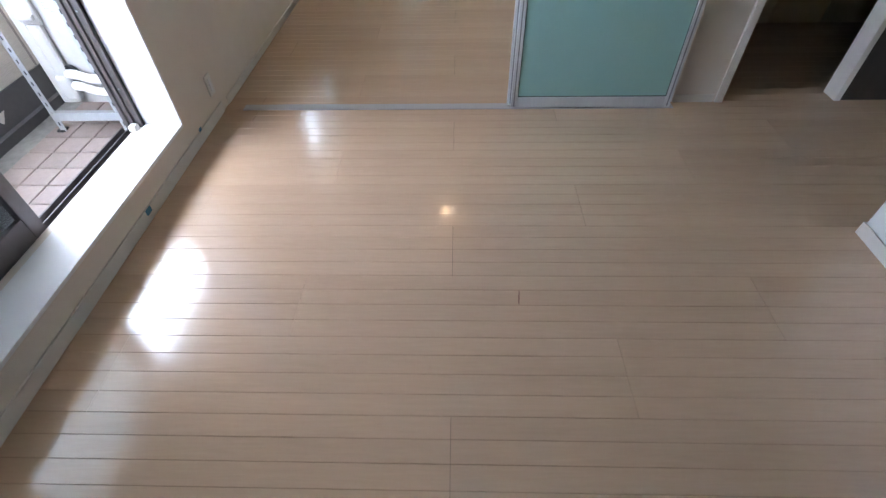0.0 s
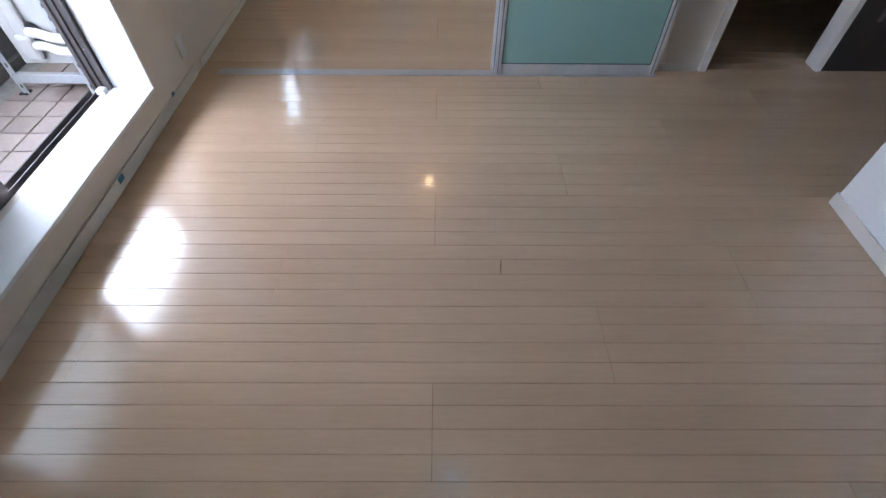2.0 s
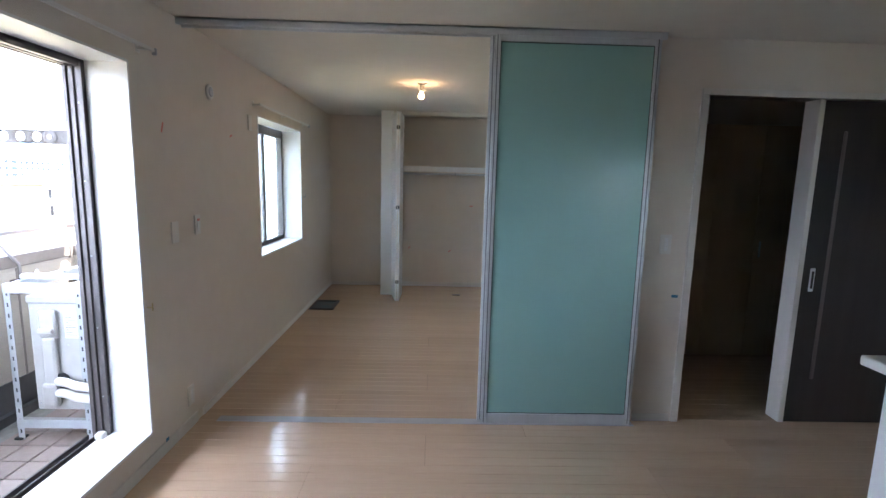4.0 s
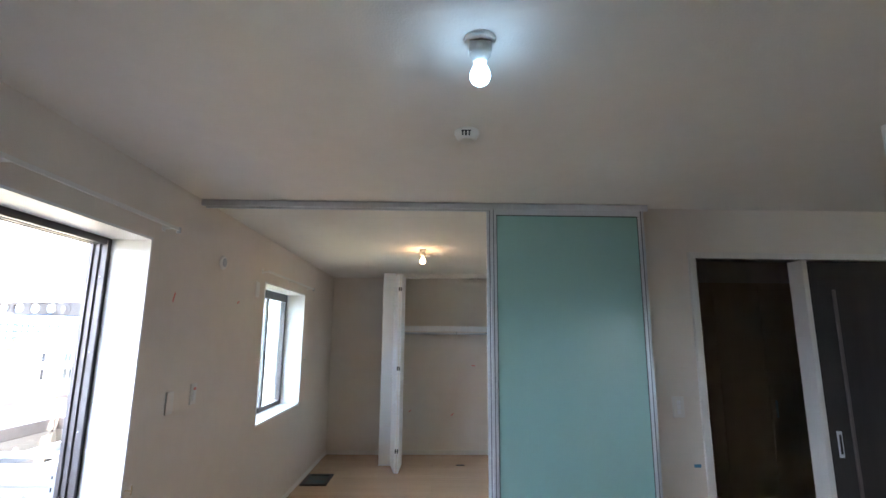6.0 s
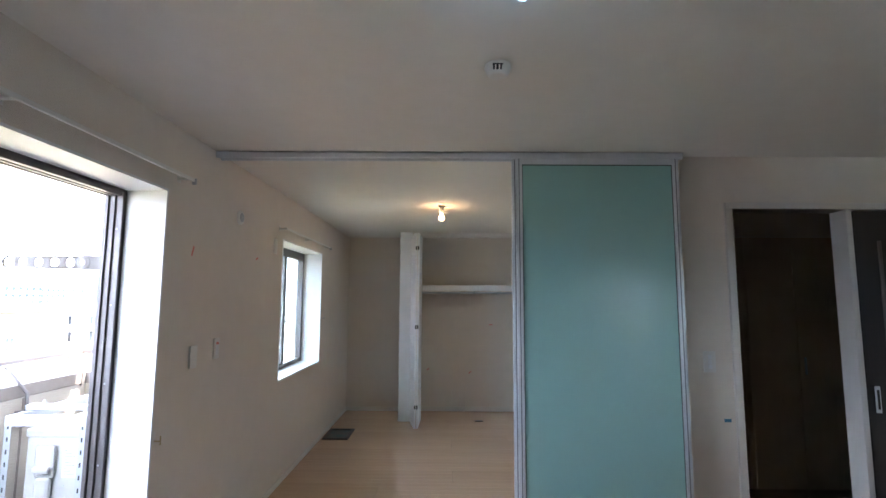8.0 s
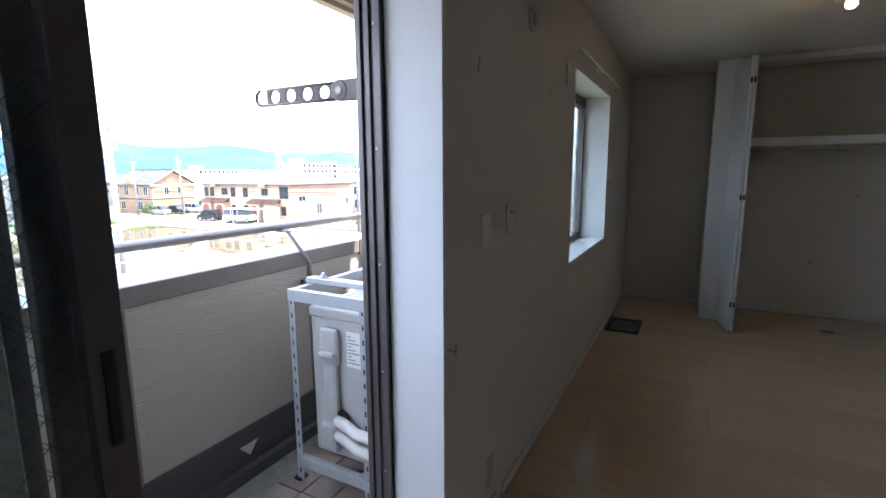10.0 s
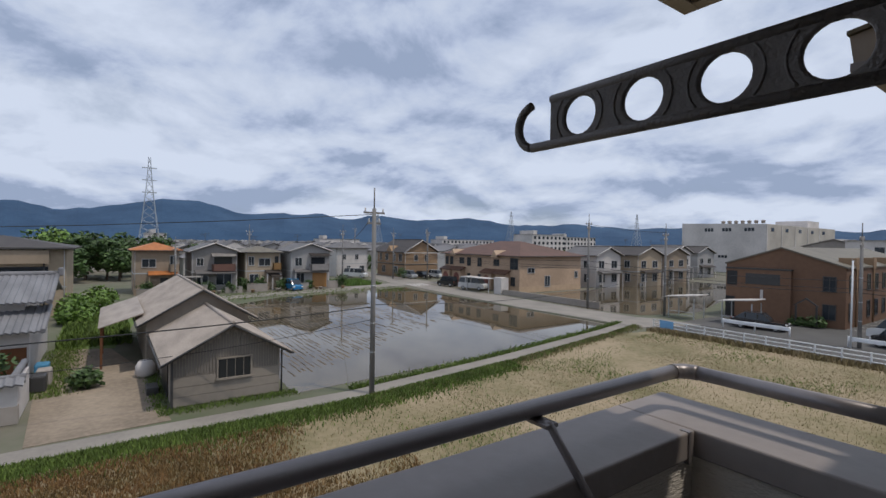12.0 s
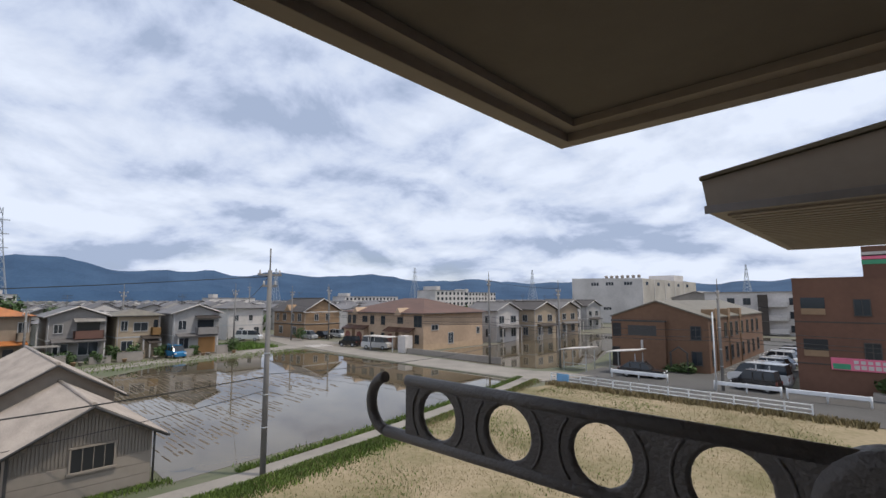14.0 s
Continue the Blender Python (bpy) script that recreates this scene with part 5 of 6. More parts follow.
front(h, b, [(-4.6, 3.0, 1.4, 0.7), (-1.0, 0.8, 1.1, 1.6), (5.8, 2.0, 0.7, 1.0)])
shb = part("bike_shelter", boxes([(2.0, 7.6, c - 5.2, c - 3.2, 2.1, 2.2)]), M["white_wall"], h)
for u in (2.2, 7.4):
    part("shelter_post", box(u - 0.06, u + 0.06, c - 4.2, c - 4.08, 0, 2.1), FRAMEG, shb)
part("utility_box", box(8.4, 10.0, c - 4.0, c - 2.6, 0, 2.4), M["white_wall"], h)
# right of the apartments
for x0, x1, y0, y1, ev2, wl, rf, lab in ((-60, -53, 70, 77, -0.3, "white_wall", "grey_roof", "white two-storey house with a grey roof"), (-58, -51, 79, 87, -0.2, "cream", "dark_roof", "cream house with a dark tiled roof"),
                                          (-60, -52, 90, 98, -0.2, "beige", "grey_roof", "beige house with a grey roof"), (-64, -57, 102, 109, 0.2, "white_wall", "grey_roof", "white house behind the paddy"), (-66, -58, 114, 122, 0.0, "blue_white", "dark_roof", "pale house with a dark roof")):
    h, a, b, c, d, e = house("detached_house", x0, x1, y0, y1, ev2, "gable_x", 1.5, M[wl], R[rf], lab)
    side(h, c, [(-1.5, 3.4, 1.4, 1.2), (1.5, 3.4, 1.0, 1.2), (-1.5, 0.9, 1.4, 1.4), (1.6, 0.9, 1.0, 1.4)])
    front(h, b, [(-2, 3.4, 1.4, 1.2), (1.6, 3.4, 1.6, 1.2), (-1.8, 0.9, 1.6, 1.4), (1.6, 0.9, 1.4, 1.4)])
    porch(h, b, -3, 3, 2.5, 1.1, R[rf])

# brown apartment block by the car park
h, a, b, c, d, e = house("brown_building", -26.0, -15.8, 56.5, 84, -0.2, "gable_y", 1.75, M["brown_tile"], R["olive_roof"], "brown tiled two-storey building with a low gable", 0.12, category="building")
part("projecting_bay", box(a + 0.2, 1.0, c - 0.5, c, 0, 5.1), M["brown_tile"], h)
part("bay_cap", box(a + 0.15, 1.05, c - 0.55, c, 5.1, 5.25), FRAMED, h)
part("louvre_recess", box(-3.0, 0.1, c - 0.53, c - 0.48, 3.6, 4.7), FRAMED, h)
side(h, c, [(3.9, 3.4, 0.9, 1.3), (3.9, 0.8, 0.9, 1.3)], True)
part("entrance_opening", box(a + 0.2, a + 1.1, c - 0.53, c - 0.48, 0.1, 2.2), BLACK, h)
part("corner_opening", box(a + 0.3, a + 1.3, c - 0.53, c - 0.48, 3.4, 4.9), BLACK, h)
front(h, b, [(u, z, 0.9, 1.5) for z in (0.8, 3.4) for u in (-12.4, -9.6, -7.0, -4.4, -1.8, 1.0, 4, 7, 10)], True)
for u in (-11, -5.6, 0):
    part("drain_pipe", tube((b + 0.08, u, 0), (b + 0.08, u, e), 0.06, None, 8), M["tan_wall"], h)
    part("roof_hatch", box(b - 1.2, b + 0.15, u - 0.5, u + 0.5, e - 0.2, e + 0.9), M["tan_wall"], h)
part("light_sign", boxes([(-1.6, -1.35, c - 0.62, c - 0.5, 2.2, 3.1)], 0.02), M["white_wall"], h)
arb = thing("garden_arch", (-18.3, 55.0, G), "dark wooden garden arch with shrubs", "arch")
for u in (-0.8, 0.8):
    part("arch_post", box(u - 0.07, u + 0.07, -0.07, 0.07, 0, 2.0), FRAMED, arb)
part("arch_top", prism([(-1.0, 2.0), (0, 2.75), (1.0, 2.0), (0.85, 2.0), (0, 2.6), (-0.85, 2.0)], "y", -0.1, 0.1), FRAMED, arb)

# red-brown shop building
h, a, b, c, d, e = house("shop_building", -8.0, 8.0, 52.0, 66, 3.4, "flat", 0, M["red_tile"], M["red_tile"], "red-brown tiled three-storey building with a pink sign", 0.0, category="building")
side(h, c, [(-3.6, 6.3, 0.9, 1.2), (-3.2, 2.9, 0.9, 1.2)], True)
for z in (2.9, 6.3):
    op = part("balcony_opening", box(a + 0.5, a + 2.1, c - 0.02, c + 0.02, z, z + 1.4), PANE, h)
    part("opening_rail", boxes([(a + 0.5, a + 2.1, c - 0.05, c - 0.02, z, z + 0.5)]), M["tan_wall"], op)
for z in (2.6, 6.0):
    part("floor_band", box(a - 0.02, b + 0.02, c - 0.02, d + 0.02, z - 0.35, z - 0.25), M["dark_wall"], h)
sg = part("sign_board", box(a + 2.2, a + 7.2, c - 0.12, c, 1.95, 2.9, 0.02), mat("pink_sign", (0.75, 0.16, 0.26), None, 0.5), h, "pink sign board with pale lettering")
for k in range(8):
    part("sign_bar", box(a + 3.6 + k * 0.42, a + 3.88 + k * 0.42, c - 0.135, c - 0.118, 2.5, 2.75), M["white_wall"], sg)
    part("sign_bar", box(a + 3.6 + k * 0.42, a + 3.92 + k * 0.42, c - 0.135, c - 0.118, 2.08, 2.38), M["white_wall"], sg)
part("sign_emblem", box(a + 2.3, a + 3.4, c - 0.135, c - 0.118, 2.02, 2.45), mat("green_sign", (0.05, 0.30, 0.16), None, 0.5), sg)
rt = part("roof_tower", box(a + 4.6, b, c + 1.0, c + 5, 9.2, 11.8), M["red_tile"], h)
for z, m in ((11.0, M["white_wall"]), (10.75, bpy.data.materials["pink_sign"]), (10.35, bpy.data.materials["green_sign"])):
    part("tower_stripe", box(a + 4.58, b, c + 0.96, c + 1.0, z, z + 0.35), m, rt)
part("kerb_planter", box(a + 4.6, a + 9, c - 1.6, c - 0.4, 0, 0.5), M["concrete_wall"], h)

# white warehouse and grey apartments behind
wh = thing("warehouse", (-68, 165, G), "large white warehouse with small high windows", "warehouse")
part("wall", prism([(-13, 0), (10.5, 0), (10.5, 14.0), (-13, 14.6)], "y", -15, 40), M["white_wall"], wh)
# The sunward side has its own white, with the sunlight put into its colour.
part("side_wall", boxes([(10.5, 10.56, -15, 40, 0, 13.9)]), wall_mat("sunlit_white", (0.60, 0.60, 0.58)), wh)
part("roof_box", box(0, 9, 20, 30, 14, 16.2), M["white_wall"], wh)
for u in (-6, -1, 5):
    for k in range(3):
        part("window", box(u + k * 0.9, u + k * 0.9 + 0.7, -15.06, -14.98, 12.0, 13.0), PANE, wh)
for k in range(3):
    part("window", box(-2 + k * 0.9, -1.3 + k * 0.9, -15.06, -14.98, 4.2, 5.0), PANE, wh)
for k in range(5):
    part("side_window", box(10.54, 10.62, -12 + k * 10, -10 + k * 10, 12.0, 13.0), PANE, wh)
    part("side_rib", box(10.54, 10.7, -15 + k * 10, -14.6 + k * 10, 0, 13.6), M["white_wall"], wh)
for k in range(7):
    part("roof_vent", lathe([(0.5, 0), (0.5, 0.6), (0.7, 0.7), (0.2, 1.0)], 10), M["concrete_wall"], wh).matrix_local = pose(-3 + k * 1.8, -10, 14.4)
h, a, b, c, d, e = house("grey_apartments", -33, -15.0, 122, 134, 3.2, "flat", 0, M["white_wall"], R["pale_roof"], "grey concrete three-storey apartment block", 0.2, category="apartment house")
for z in (0.8, 3.6, 6.4):
    side(h, c, [(u, z, 1.3, 1.3) for u in (-3.8, -0.8, 7.4)], True)
    part("balcony_slab", box(1.4, 6.4, c - 1.2, c, z - 0.5, z + 0.5), M["white_wall"], h)
    part("dark_bay", box(1.4, 3.2, c - 1.3, c - 1.2, z - 0.6, z + 2.1), M["dark_wall"], h)
h, a, b, c, d, e = house("low_hall", -42, -31, 128, 150, 2.0, "gable_y", 1.6, M["concrete_wall"], R["pale_roof"], "long grey hall with a pale roof", 0.3, category="building")
for x0, x1, y0, y1, z, lab in ((-205, -190, 195, 222, 7.0, "distant white four-storey housing block"), (-226, -212, 246, 280, 6.5, "distant pale housing block"), (-300, -285, 200, 250, 4.0, "distant low white hall"), (-330, -318, 120, 150, 3.0, "distant white low building block"), (-380, -360, 20, 32, 5.0, "distant pale beige apartment block")):
    h, a, b, c, d, e = house("distant_block", x0, x1, y0, y1, z, "flat", 0, M["white_wall"], R["pale_roof"], lab, 0.3, category="building")
    for zz in range(1, int(e) - 1, 3):
        k = c + 1.5
        while k < d - 1:
            part("window", box(b, b + 0.1, k, k + 1.6, zz + 0.3, zz + 1.9), PANE, h)
            k += 3.4
    part("stair_tower", box(a + 2, b - 2, c + 3, c + 6, e, e + 2.4), M["white_wall"], h)

# sheds
def shed(name, x0, x1, y0, y1, ez, rz, lab):
    s = thing(name, ((x0 + x1) / 2, (y0 + y1) / 2, G), lab, "shed")
    X0, X1, Y0, Y1, E, Rz = x0 - (x0 + x1) / 2, x1 - (x0 + x1) / 2, y0 - (y0 + y1) / 2, y1 - (y0 + y1) / 2, ez - G, rz - G
    ym = 0.1
    part("wall", prism([(Y0, 0), (Y1, 0), (Y1, E), (ym, Rz - 0.08), (Y0, E)], "x", X0, X1), M["shed_wall"], s)
    for sgn, ya in ((-1, Y0 - 0.45), (1, Y1 + 0.45)):
        drop = (Rz - E) / abs((Y1 if sgn > 0 else Y0) - ym) * 0.45
        ze = E - drop
        bm = bmesh.new()
        n = 40
        for k in range(n):     # corrugated sheets, ribs down the slope
            xa, xb = X0 - 0.3 + (X1 - X0 + 0.75) * k / n, X0 - 0.3 + (X1 - X0 + 0.75) * (k + 1) / n
            xm = (xa + xb) / 2
            q = [bm.verts.new(p) for p in ((xa, ya, ze), (xm, ya, ze + 0.05), (xb, ya, ze), (xb, ym, Rz), (xm, ym, Rz + 0.05), (xa, ym, Rz))]
            bm.faces.new((q[0], q[1], q[4], q[5]))
            bm.faces.new((q[1], q[2], q[3], q[4]))
        bmesh.ops.remove_doubles(bm, verts=bm.verts[:], dist=0.001)
        bmesh.ops.solidify(bm, geom=bm.faces[:], thickness=0.03)
        part("roof_sheet", bm, R["shed_roof"], s)
    part("ridge_cap", tube((X0 - 0.3, ym, Rz + 0.03), (X1 + 0.45, ym, Rz + 0.03), 0.09, None, 8), R["shed_roof"], s)
    for sgn, ya in ((-1, Y0 - 0.45), (1, Y1 + 0.45)):
        drop = (Rz - E) / abs((Y1 if sgn > 0 else Y0) - ym) * 0.45
        part("barge_board", tube((X1 + 0.43, ya, E - drop - 0.05), (X1 + 0.43, ym, Rz - 0.06), 0.06, None, 6), FRAMED, s)
        part("gutter", tube((X0, ya - sgn * -0.05, E - drop - 0.05), (X1 + 0.5, ya - sgn * -0.05, E - drop - 0.05), 0.05, None, 8), FRAMED, s)
    return s, X0, X1, Y0, Y1, E, Rz


s, a, b, c, d, e, rz = shed("front_shed", -32.2, -25.0, 4.15, 8.70, -3.55, -2.25, "grey corrugated shed with a low gabled roof")
DARKPL = wall_mat("weathered_corrugated_sheet", (0.25, 0.24, 0.225))
for k in range(38):        # corrugated cladding strips on the gable
    y = c + 0.06 + k * (d - c - 0.1) / 38
    top = rz - 0.28 - (rz - 0.1 - e) * abs(y - 0.1) / 2.3 - 0.12 * (k % 3 == 0)
    if -0.55 < y < 1.0:
        part("cladding_strip", box(b, b + 0.035, y, y + 0.085, 2.0, max(2.1, top)), DARKPL, s)
    else:
        part("cladding_strip", box(b, b + 0.035, y, y + 0.085, 1.35, max(1.45, top)), DARKPL, s)
for k in range(3):
    part("block_course", box(b, b + 0.03, c + 0.02, d - 0.02, 0.05 + k * 0.42, 0.45 + k * 0.42), M["shed_wall"], s)
wn = part("shed_window", boxes([(b, b + 0.09, -0.52, -0.46, 1.05, 1.95), (b, b + 0.09, 0.92, 0.98, 1.05, 1.95), (b, b + 0.09, -0.52, 0.98, 1.92, 1.98), (b, b + 0.14, -0.58, 1.04, 0.98, 1.06), (b, b + 0.06, -0.11, -0.09, 1.05, 1.95), (b, b + 0.06, 0.25, 0.27, 1.05, 1.95), (b, b + 0.06, 0.61, 0.63, 1.05, 1.95)]), M["shed_wall"], s)
part("pane", box(b + 0.01, b + 0.045, -0.46, 0.92, 1.05, 1.92), mat("grimy_shed_glass", (0.02, 0.022, 0.024), None, 0.35), wn)
part("corner_post", box(b - 0.02, b + 0.06, c - 0.06, c + 0.04, 0, e - 0.1), FRAMED, s)
part("downpipe", tube((b + 0.05, d + 0.08, 0), (b + 0.05, d + 0.08, e - 0.1), 0.045, None, 8), FRAMED, s)
part("side_door", box(b - 4.4, b - 1.6, c - 0.05, c, 0.02, 2.0), BLACK, s)
s, a, b, c, d, e, rz = shed("rear_shed", -44.5, -32.4, 3.6, 8.9, -2.95, -1.35, "grey shed with a larger corrugated roof")
lt = thing("lean_to", (-38, 2.4, G), "open lean-to with a weathered sheet roof", "lean-to")
part("lean_roof", prism([(-1.0, 2.3), (1.15, 3.0), (1.15, 3.06), (-1.0, 2.36)], "x", -5, 4.2), R["shed_roof"], lt)
for x in (-4.6, -0.5, 3.9):
    part("lean_post", box(x - 0.06, x + 0.06, -0.9, -0.78, 0, 2.32), WOODB, lt)
bag = thing("bulk_bag", (-31.3, 3.5, G), "pale sack of goods beside the shed", "sack")
part("sack", lathe([(0.35, 0), (0.48, 0.2), (0.45, 0.6), (0.3, 0.85), (0.1, 0.9)], 12), M["white_wall"], bag)
crt = thing("crate", (-28.0, 3.6, G), "dark crate leaning at the shed wall", "crate")
part("crate_body", box(-0.5, 0.5, -0.25, 0.25, 0, 0.35, 0.04), FRAMED, crt)

# tiled farmhouse and walls on the near left
def tiled_roof(parent, x0, x1, y0, y1, z0, z1, m):
    """A roof slope falling towards +x, with raised tile rows."""
    bm = bmesh.new()
    n = max(4, int((y1 - y0) / 0.3))
    for k in range(n):
        ya, yb = y0 + (y1 - y0) * k / n, y0 + (y1 - y0) * (k + 1) / n
        ym = ya + (yb - ya) * 0.3
        q = [bm.verts.new(p) for p in ((x0, ya, z1), (x0, ym, z1 + 0.07), (x0, yb, z1), (x1, ya, z0), (x1, ym, z0 + 0.07), (x1, yb, z0))]
        bm.faces.new((q[0], q[1], q[4], q[3]))
        bm.faces.new((q[1], q[2], q[5], q[4]))
    bmesh.ops.remove_doubles(bm, verts=bm.verts[:], dist=0.001)
    bmesh.ops.solidify(bm, geom=bm.faces[:], thickness=0.08)
    part("tile_slope", bm, m, parent)


fh = thing("farmhouse", (-38, -6, G), "farmhouse with layered grey tiled roofs", "house")
part("wall", box(-4, 4.5, -7, 4.6, 0, 2.6), M["white_wall"], fh)
part("timber_wall", box(4.5, 4.56, -7, 4.5, 0.2, 1.7), WOODB, fh)
tiled_roof(fh, 2.0, 5.4, -8, 5.2, 2.5, 3.4, R["tile_grey"])
part("upper_wall", box(-4, 2.6, -7, 4.2, 2.6, 3.9), M["white_wall"], fh)
tiled_roof(fh, -1.0, 3.4, -8, 5.3, 3.75, 4.95, R["tile_grey"])
tiled_roof(fh, -1.0, -5.4, -8, 5.3, 3.75, 4.95, R["tile_grey"])
for y in (5.3,):
    part("verge_ridge", tube((3.4, y, 3.85), (-1.0, y, 5.05), 0.14, None, 8), R["tile_grey"], fh)
    part("verge_ridge", tube((5.4, y - 0.1, 2.6), (2.0, y - 0.1, 3.5), 0.13, None, 8), R["tile_grey"], fh)
part("main_ridge", tube((-1.0, -8, 5.1), (-1.0, 5.5, 5.1), 0.17, None, 10), R["tile_grey"], fh)
part("ridge_end", box(-1.25, -0.75, 5.35, 5.6, 4.95, 5.45, 0.06), R["tile_grey"], fh)
gw = thing("garden_wall", (-26.5, -3.6, G), "white garden wall with a tiled coping", "wall")
part("wall", box(-0.15, 0.15, -5, 2.6, 0, 1.5), M["white_wall"], gw)
part("wall_base", box(-0.17, 0.17, -5, 2.62, 0, 0.7), M["concrete_wall"], gw)
part("wall_side", box(-3.2, -0.15, 2.3, 2.6, 0, 1.5), M["white_wall"], gw)
tiled_roof(gw, 0.0, 0.45, -5, 2.8, 1.5, 1.75, R["tile_grey"])
tiled_roof(gw, 0.0, -0.45, -5, 2.8, 1.5, 1.75, R["tile_grey"])
part("wall_ridge", tube((0, -5, 1.82), (0, 2.85, 1.82), 0.1, None, 8), R["tile_grey"], gw)
part("side_ridge", tube((0, 2.45, 1.75), (-3.2, 2.45, 1.75), 0.14, None, 8), R["tile_grey"], gw)
for x, y, m2, nm in ((-33.6, -0.9, BLUETAPE, "blue tarpaulin bundle beside the farmhouse"), (-32.2, -0.7, M["concrete_wall"], "pale boxes beside the farmhouse"), (-31.0, -0.8, FRAMED, "dark boxes beside the farmhouse")):
    o = thing("yard_box", (x, y, G), nm, "box")
    part("box_body", box(-0.4, 0.4, -0.3, 0.3, 0, 0.8, 0.08), m2, o)
# large cream house behind
h, a, b, c, d, e = house("cream_house", -68, -58, -16, -1.4, 0.45, "hip", 1.2, M["cream"], R["dark_roof"], "large cream house with a dark low roof", 0.7)
part("upper_band", box(b, b + 0.6, c, d - 1.2, 4.9, 6.1), M["beige"], h)
balcony(h, b, c + 0.2, d - 1.0, 2.6, 1.1, M["cream"])
part("long_window", box(b, b + 0.04, c + 2, d - 4, 2.9, 3.9), PANE, h)
front(h, b, [(4.6, 0.8, 1.5, 1.3), (0.6, 0.8, 1.8, 1.3)])
part("drainpipe", tube((b + 0.1, d - 1.6, 0), (b + 0.1, d - 1.6, e), 0.06, None, 8), FRAMED, h)


# low block walls and pots along the house street
for ya, yb, hh in ((4.6, 7.2, 0.9), (9.9, 12.6, 1.2), (14.8, 17.0, 0.8), (17.6, 20.4, 1.1), (25.0, 26.4, 1.0), (29.4, 31.0, 1.2)):
    o = thing("block_wall", (-71.6, (ya + yb) / 2, G), "low grey block wall before the houses", "wall", "block walls")
    part("wall", box(-0.08, 0.08, -(yb - ya) / 2, (yb - ya) / 2, 0, hh), M["concrete_wall"], o)
    part("wall_cap", box(-0.11, 0.11, -(yb - ya) / 2 - 0.03, (yb - ya) / 2 + 0.03, hh, hh + 0.06), M["grey_wall"], o)
for k, (x, y) in enumerate(((-70.9, 8.2), (-70.8, 13.2), (-70.9, 13.9), (-70.7, 18.2), (-70.8, 21.6), (-70.9, 27.4), (-70.8, 28.0), (-70.9, 31.6))):
    o = thing("planter", (x, y, G + 0.03), "round clay planter standing beside the street", "planter", "planters")
    part("pot", lathe([(0.18, 0), (0.26, 0.35), (0.29, 0.36), (0.29, 0.42), (0.24, 0.42), (0.22, 0.36)], 10), M["tan_wall"] if k % 2 else M["concrete_wall"], o)

# ---- poles, wires, towers ----
def catenary(name, a, b, sag, r, lab):
    a, b = Vector(a), Vector(b)
    bm = add_path(bmesh.new(), [a.lerp(b, k / 12) - Vector((0, 0, sag * 4 * (k / 12) * (1 - k / 12))) for k in range(13)], r, 5)
    ob = part(name, bm, CABLE)
    return tagged(ob, lab, "cable", "overhead cables")


def utility_pole(x, y, top, r=0.16, arms=True):
    o = thing("utility_pole", (x, y, G), "grey concrete utility pole with cross-arms", "utility pole", "utility poles")
    H = top - G
    part("shaft", tube((0, 0, 0), (0, 0, H - 1.0), r, r * 0.72, 14), POLEC, o)
    part("pole_tip", tube((0, 0, H - 1.0), (0, 0, H), 0.035, None, 8), POLEC, o)
    if arms:
        for z, w in ((H - 1.25, 0.55), (H - 1.75, 0.35)):
            am = part("cross_arm", box(-0.05, 0.05, -w, w, z, z + 0.09), POLEC, o)
            for u in (-w + 0.08, 0.0, w - 0.08):
                part("insulator", lathe([(0.03, 0), (0.05, 0.05), (0.03, 0.09), (0.045, 0.14), (0.02, 0.18)], 8), M["white_wall"], am).matrix_local = pose(0, u, z + 0.09)
    for z in (2.0, 3.4, 5.2):
        part("band", tube((0, 0, z), (0, 0, z + 0.05), r * 0.98, None, 14), STEEL, o)
    return o


P = [(-22.33, 12.33, 4.13), (-74, 32.8, 4.3), (-37.2, 47.6, 5.2), (-29.2, 50.0, 3.9), (-81, 20.0, 4.0), (-84.5, 48.0, 4.4), (-80, 53.2, 4.6), (-73.5, 9.0, 1.8), (-118, 55, 6.0), (-140, 92, 7.0), (-12.6, 47.4, 3.5)]
for x, y, z in P:
    utility_pole(x, y, z, 0.135 if x > -25 else 0.14)
catenary("cable", (-22.33, 12.33, 2.9), (-74, 32.8, 3.0), 1.2, 0.018, "thin dark overhead cable")
catenary("cable", (-22.33, 12.33, 2.85), (-60, -55, 3.6), 1.6, 0.018, "thin dark overhead cable")
catenary("cable", (-22.33, 12.33, -1.6), (-31, -30, -2.2), 0.8, 0.028, "thick dark overhead cable")
catenary("cable", (-22.33, 12.33, -2.2), (-27, -2.0, -4.0), 0.3, 0.014, "thin dark service cable")
catenary("cable", (-22.33, 12.33, -1.5), (-29.2, 50.0, -1.0), 0.9, 0.016, "thin dark overhead cable")
for z in (-0.6, -1.2, -1.5):
    catenary("cable", (-37.2, 47.6, z + 0.3), (-12.6, 47.4, z - 0.2), 0.4, 0.022, "dark cable along the street")
    catenary("cable", (-12.6, 47.4, z - 0.2), (30, 46, z + 0.2), 0.5, 0.022, "dark cable along the street")
    catenary("cable", (-37.2, 47.6, z + 0.3), (-84.5, 48, z + 1.6), 0.8, 0.022, "dark cable along the lane")
catenary("cable", (-37.2, 47.6, 4.0), (-29.2, 50.0, 3.0), 0.2, 0.02, "dark overhead cable between poles")


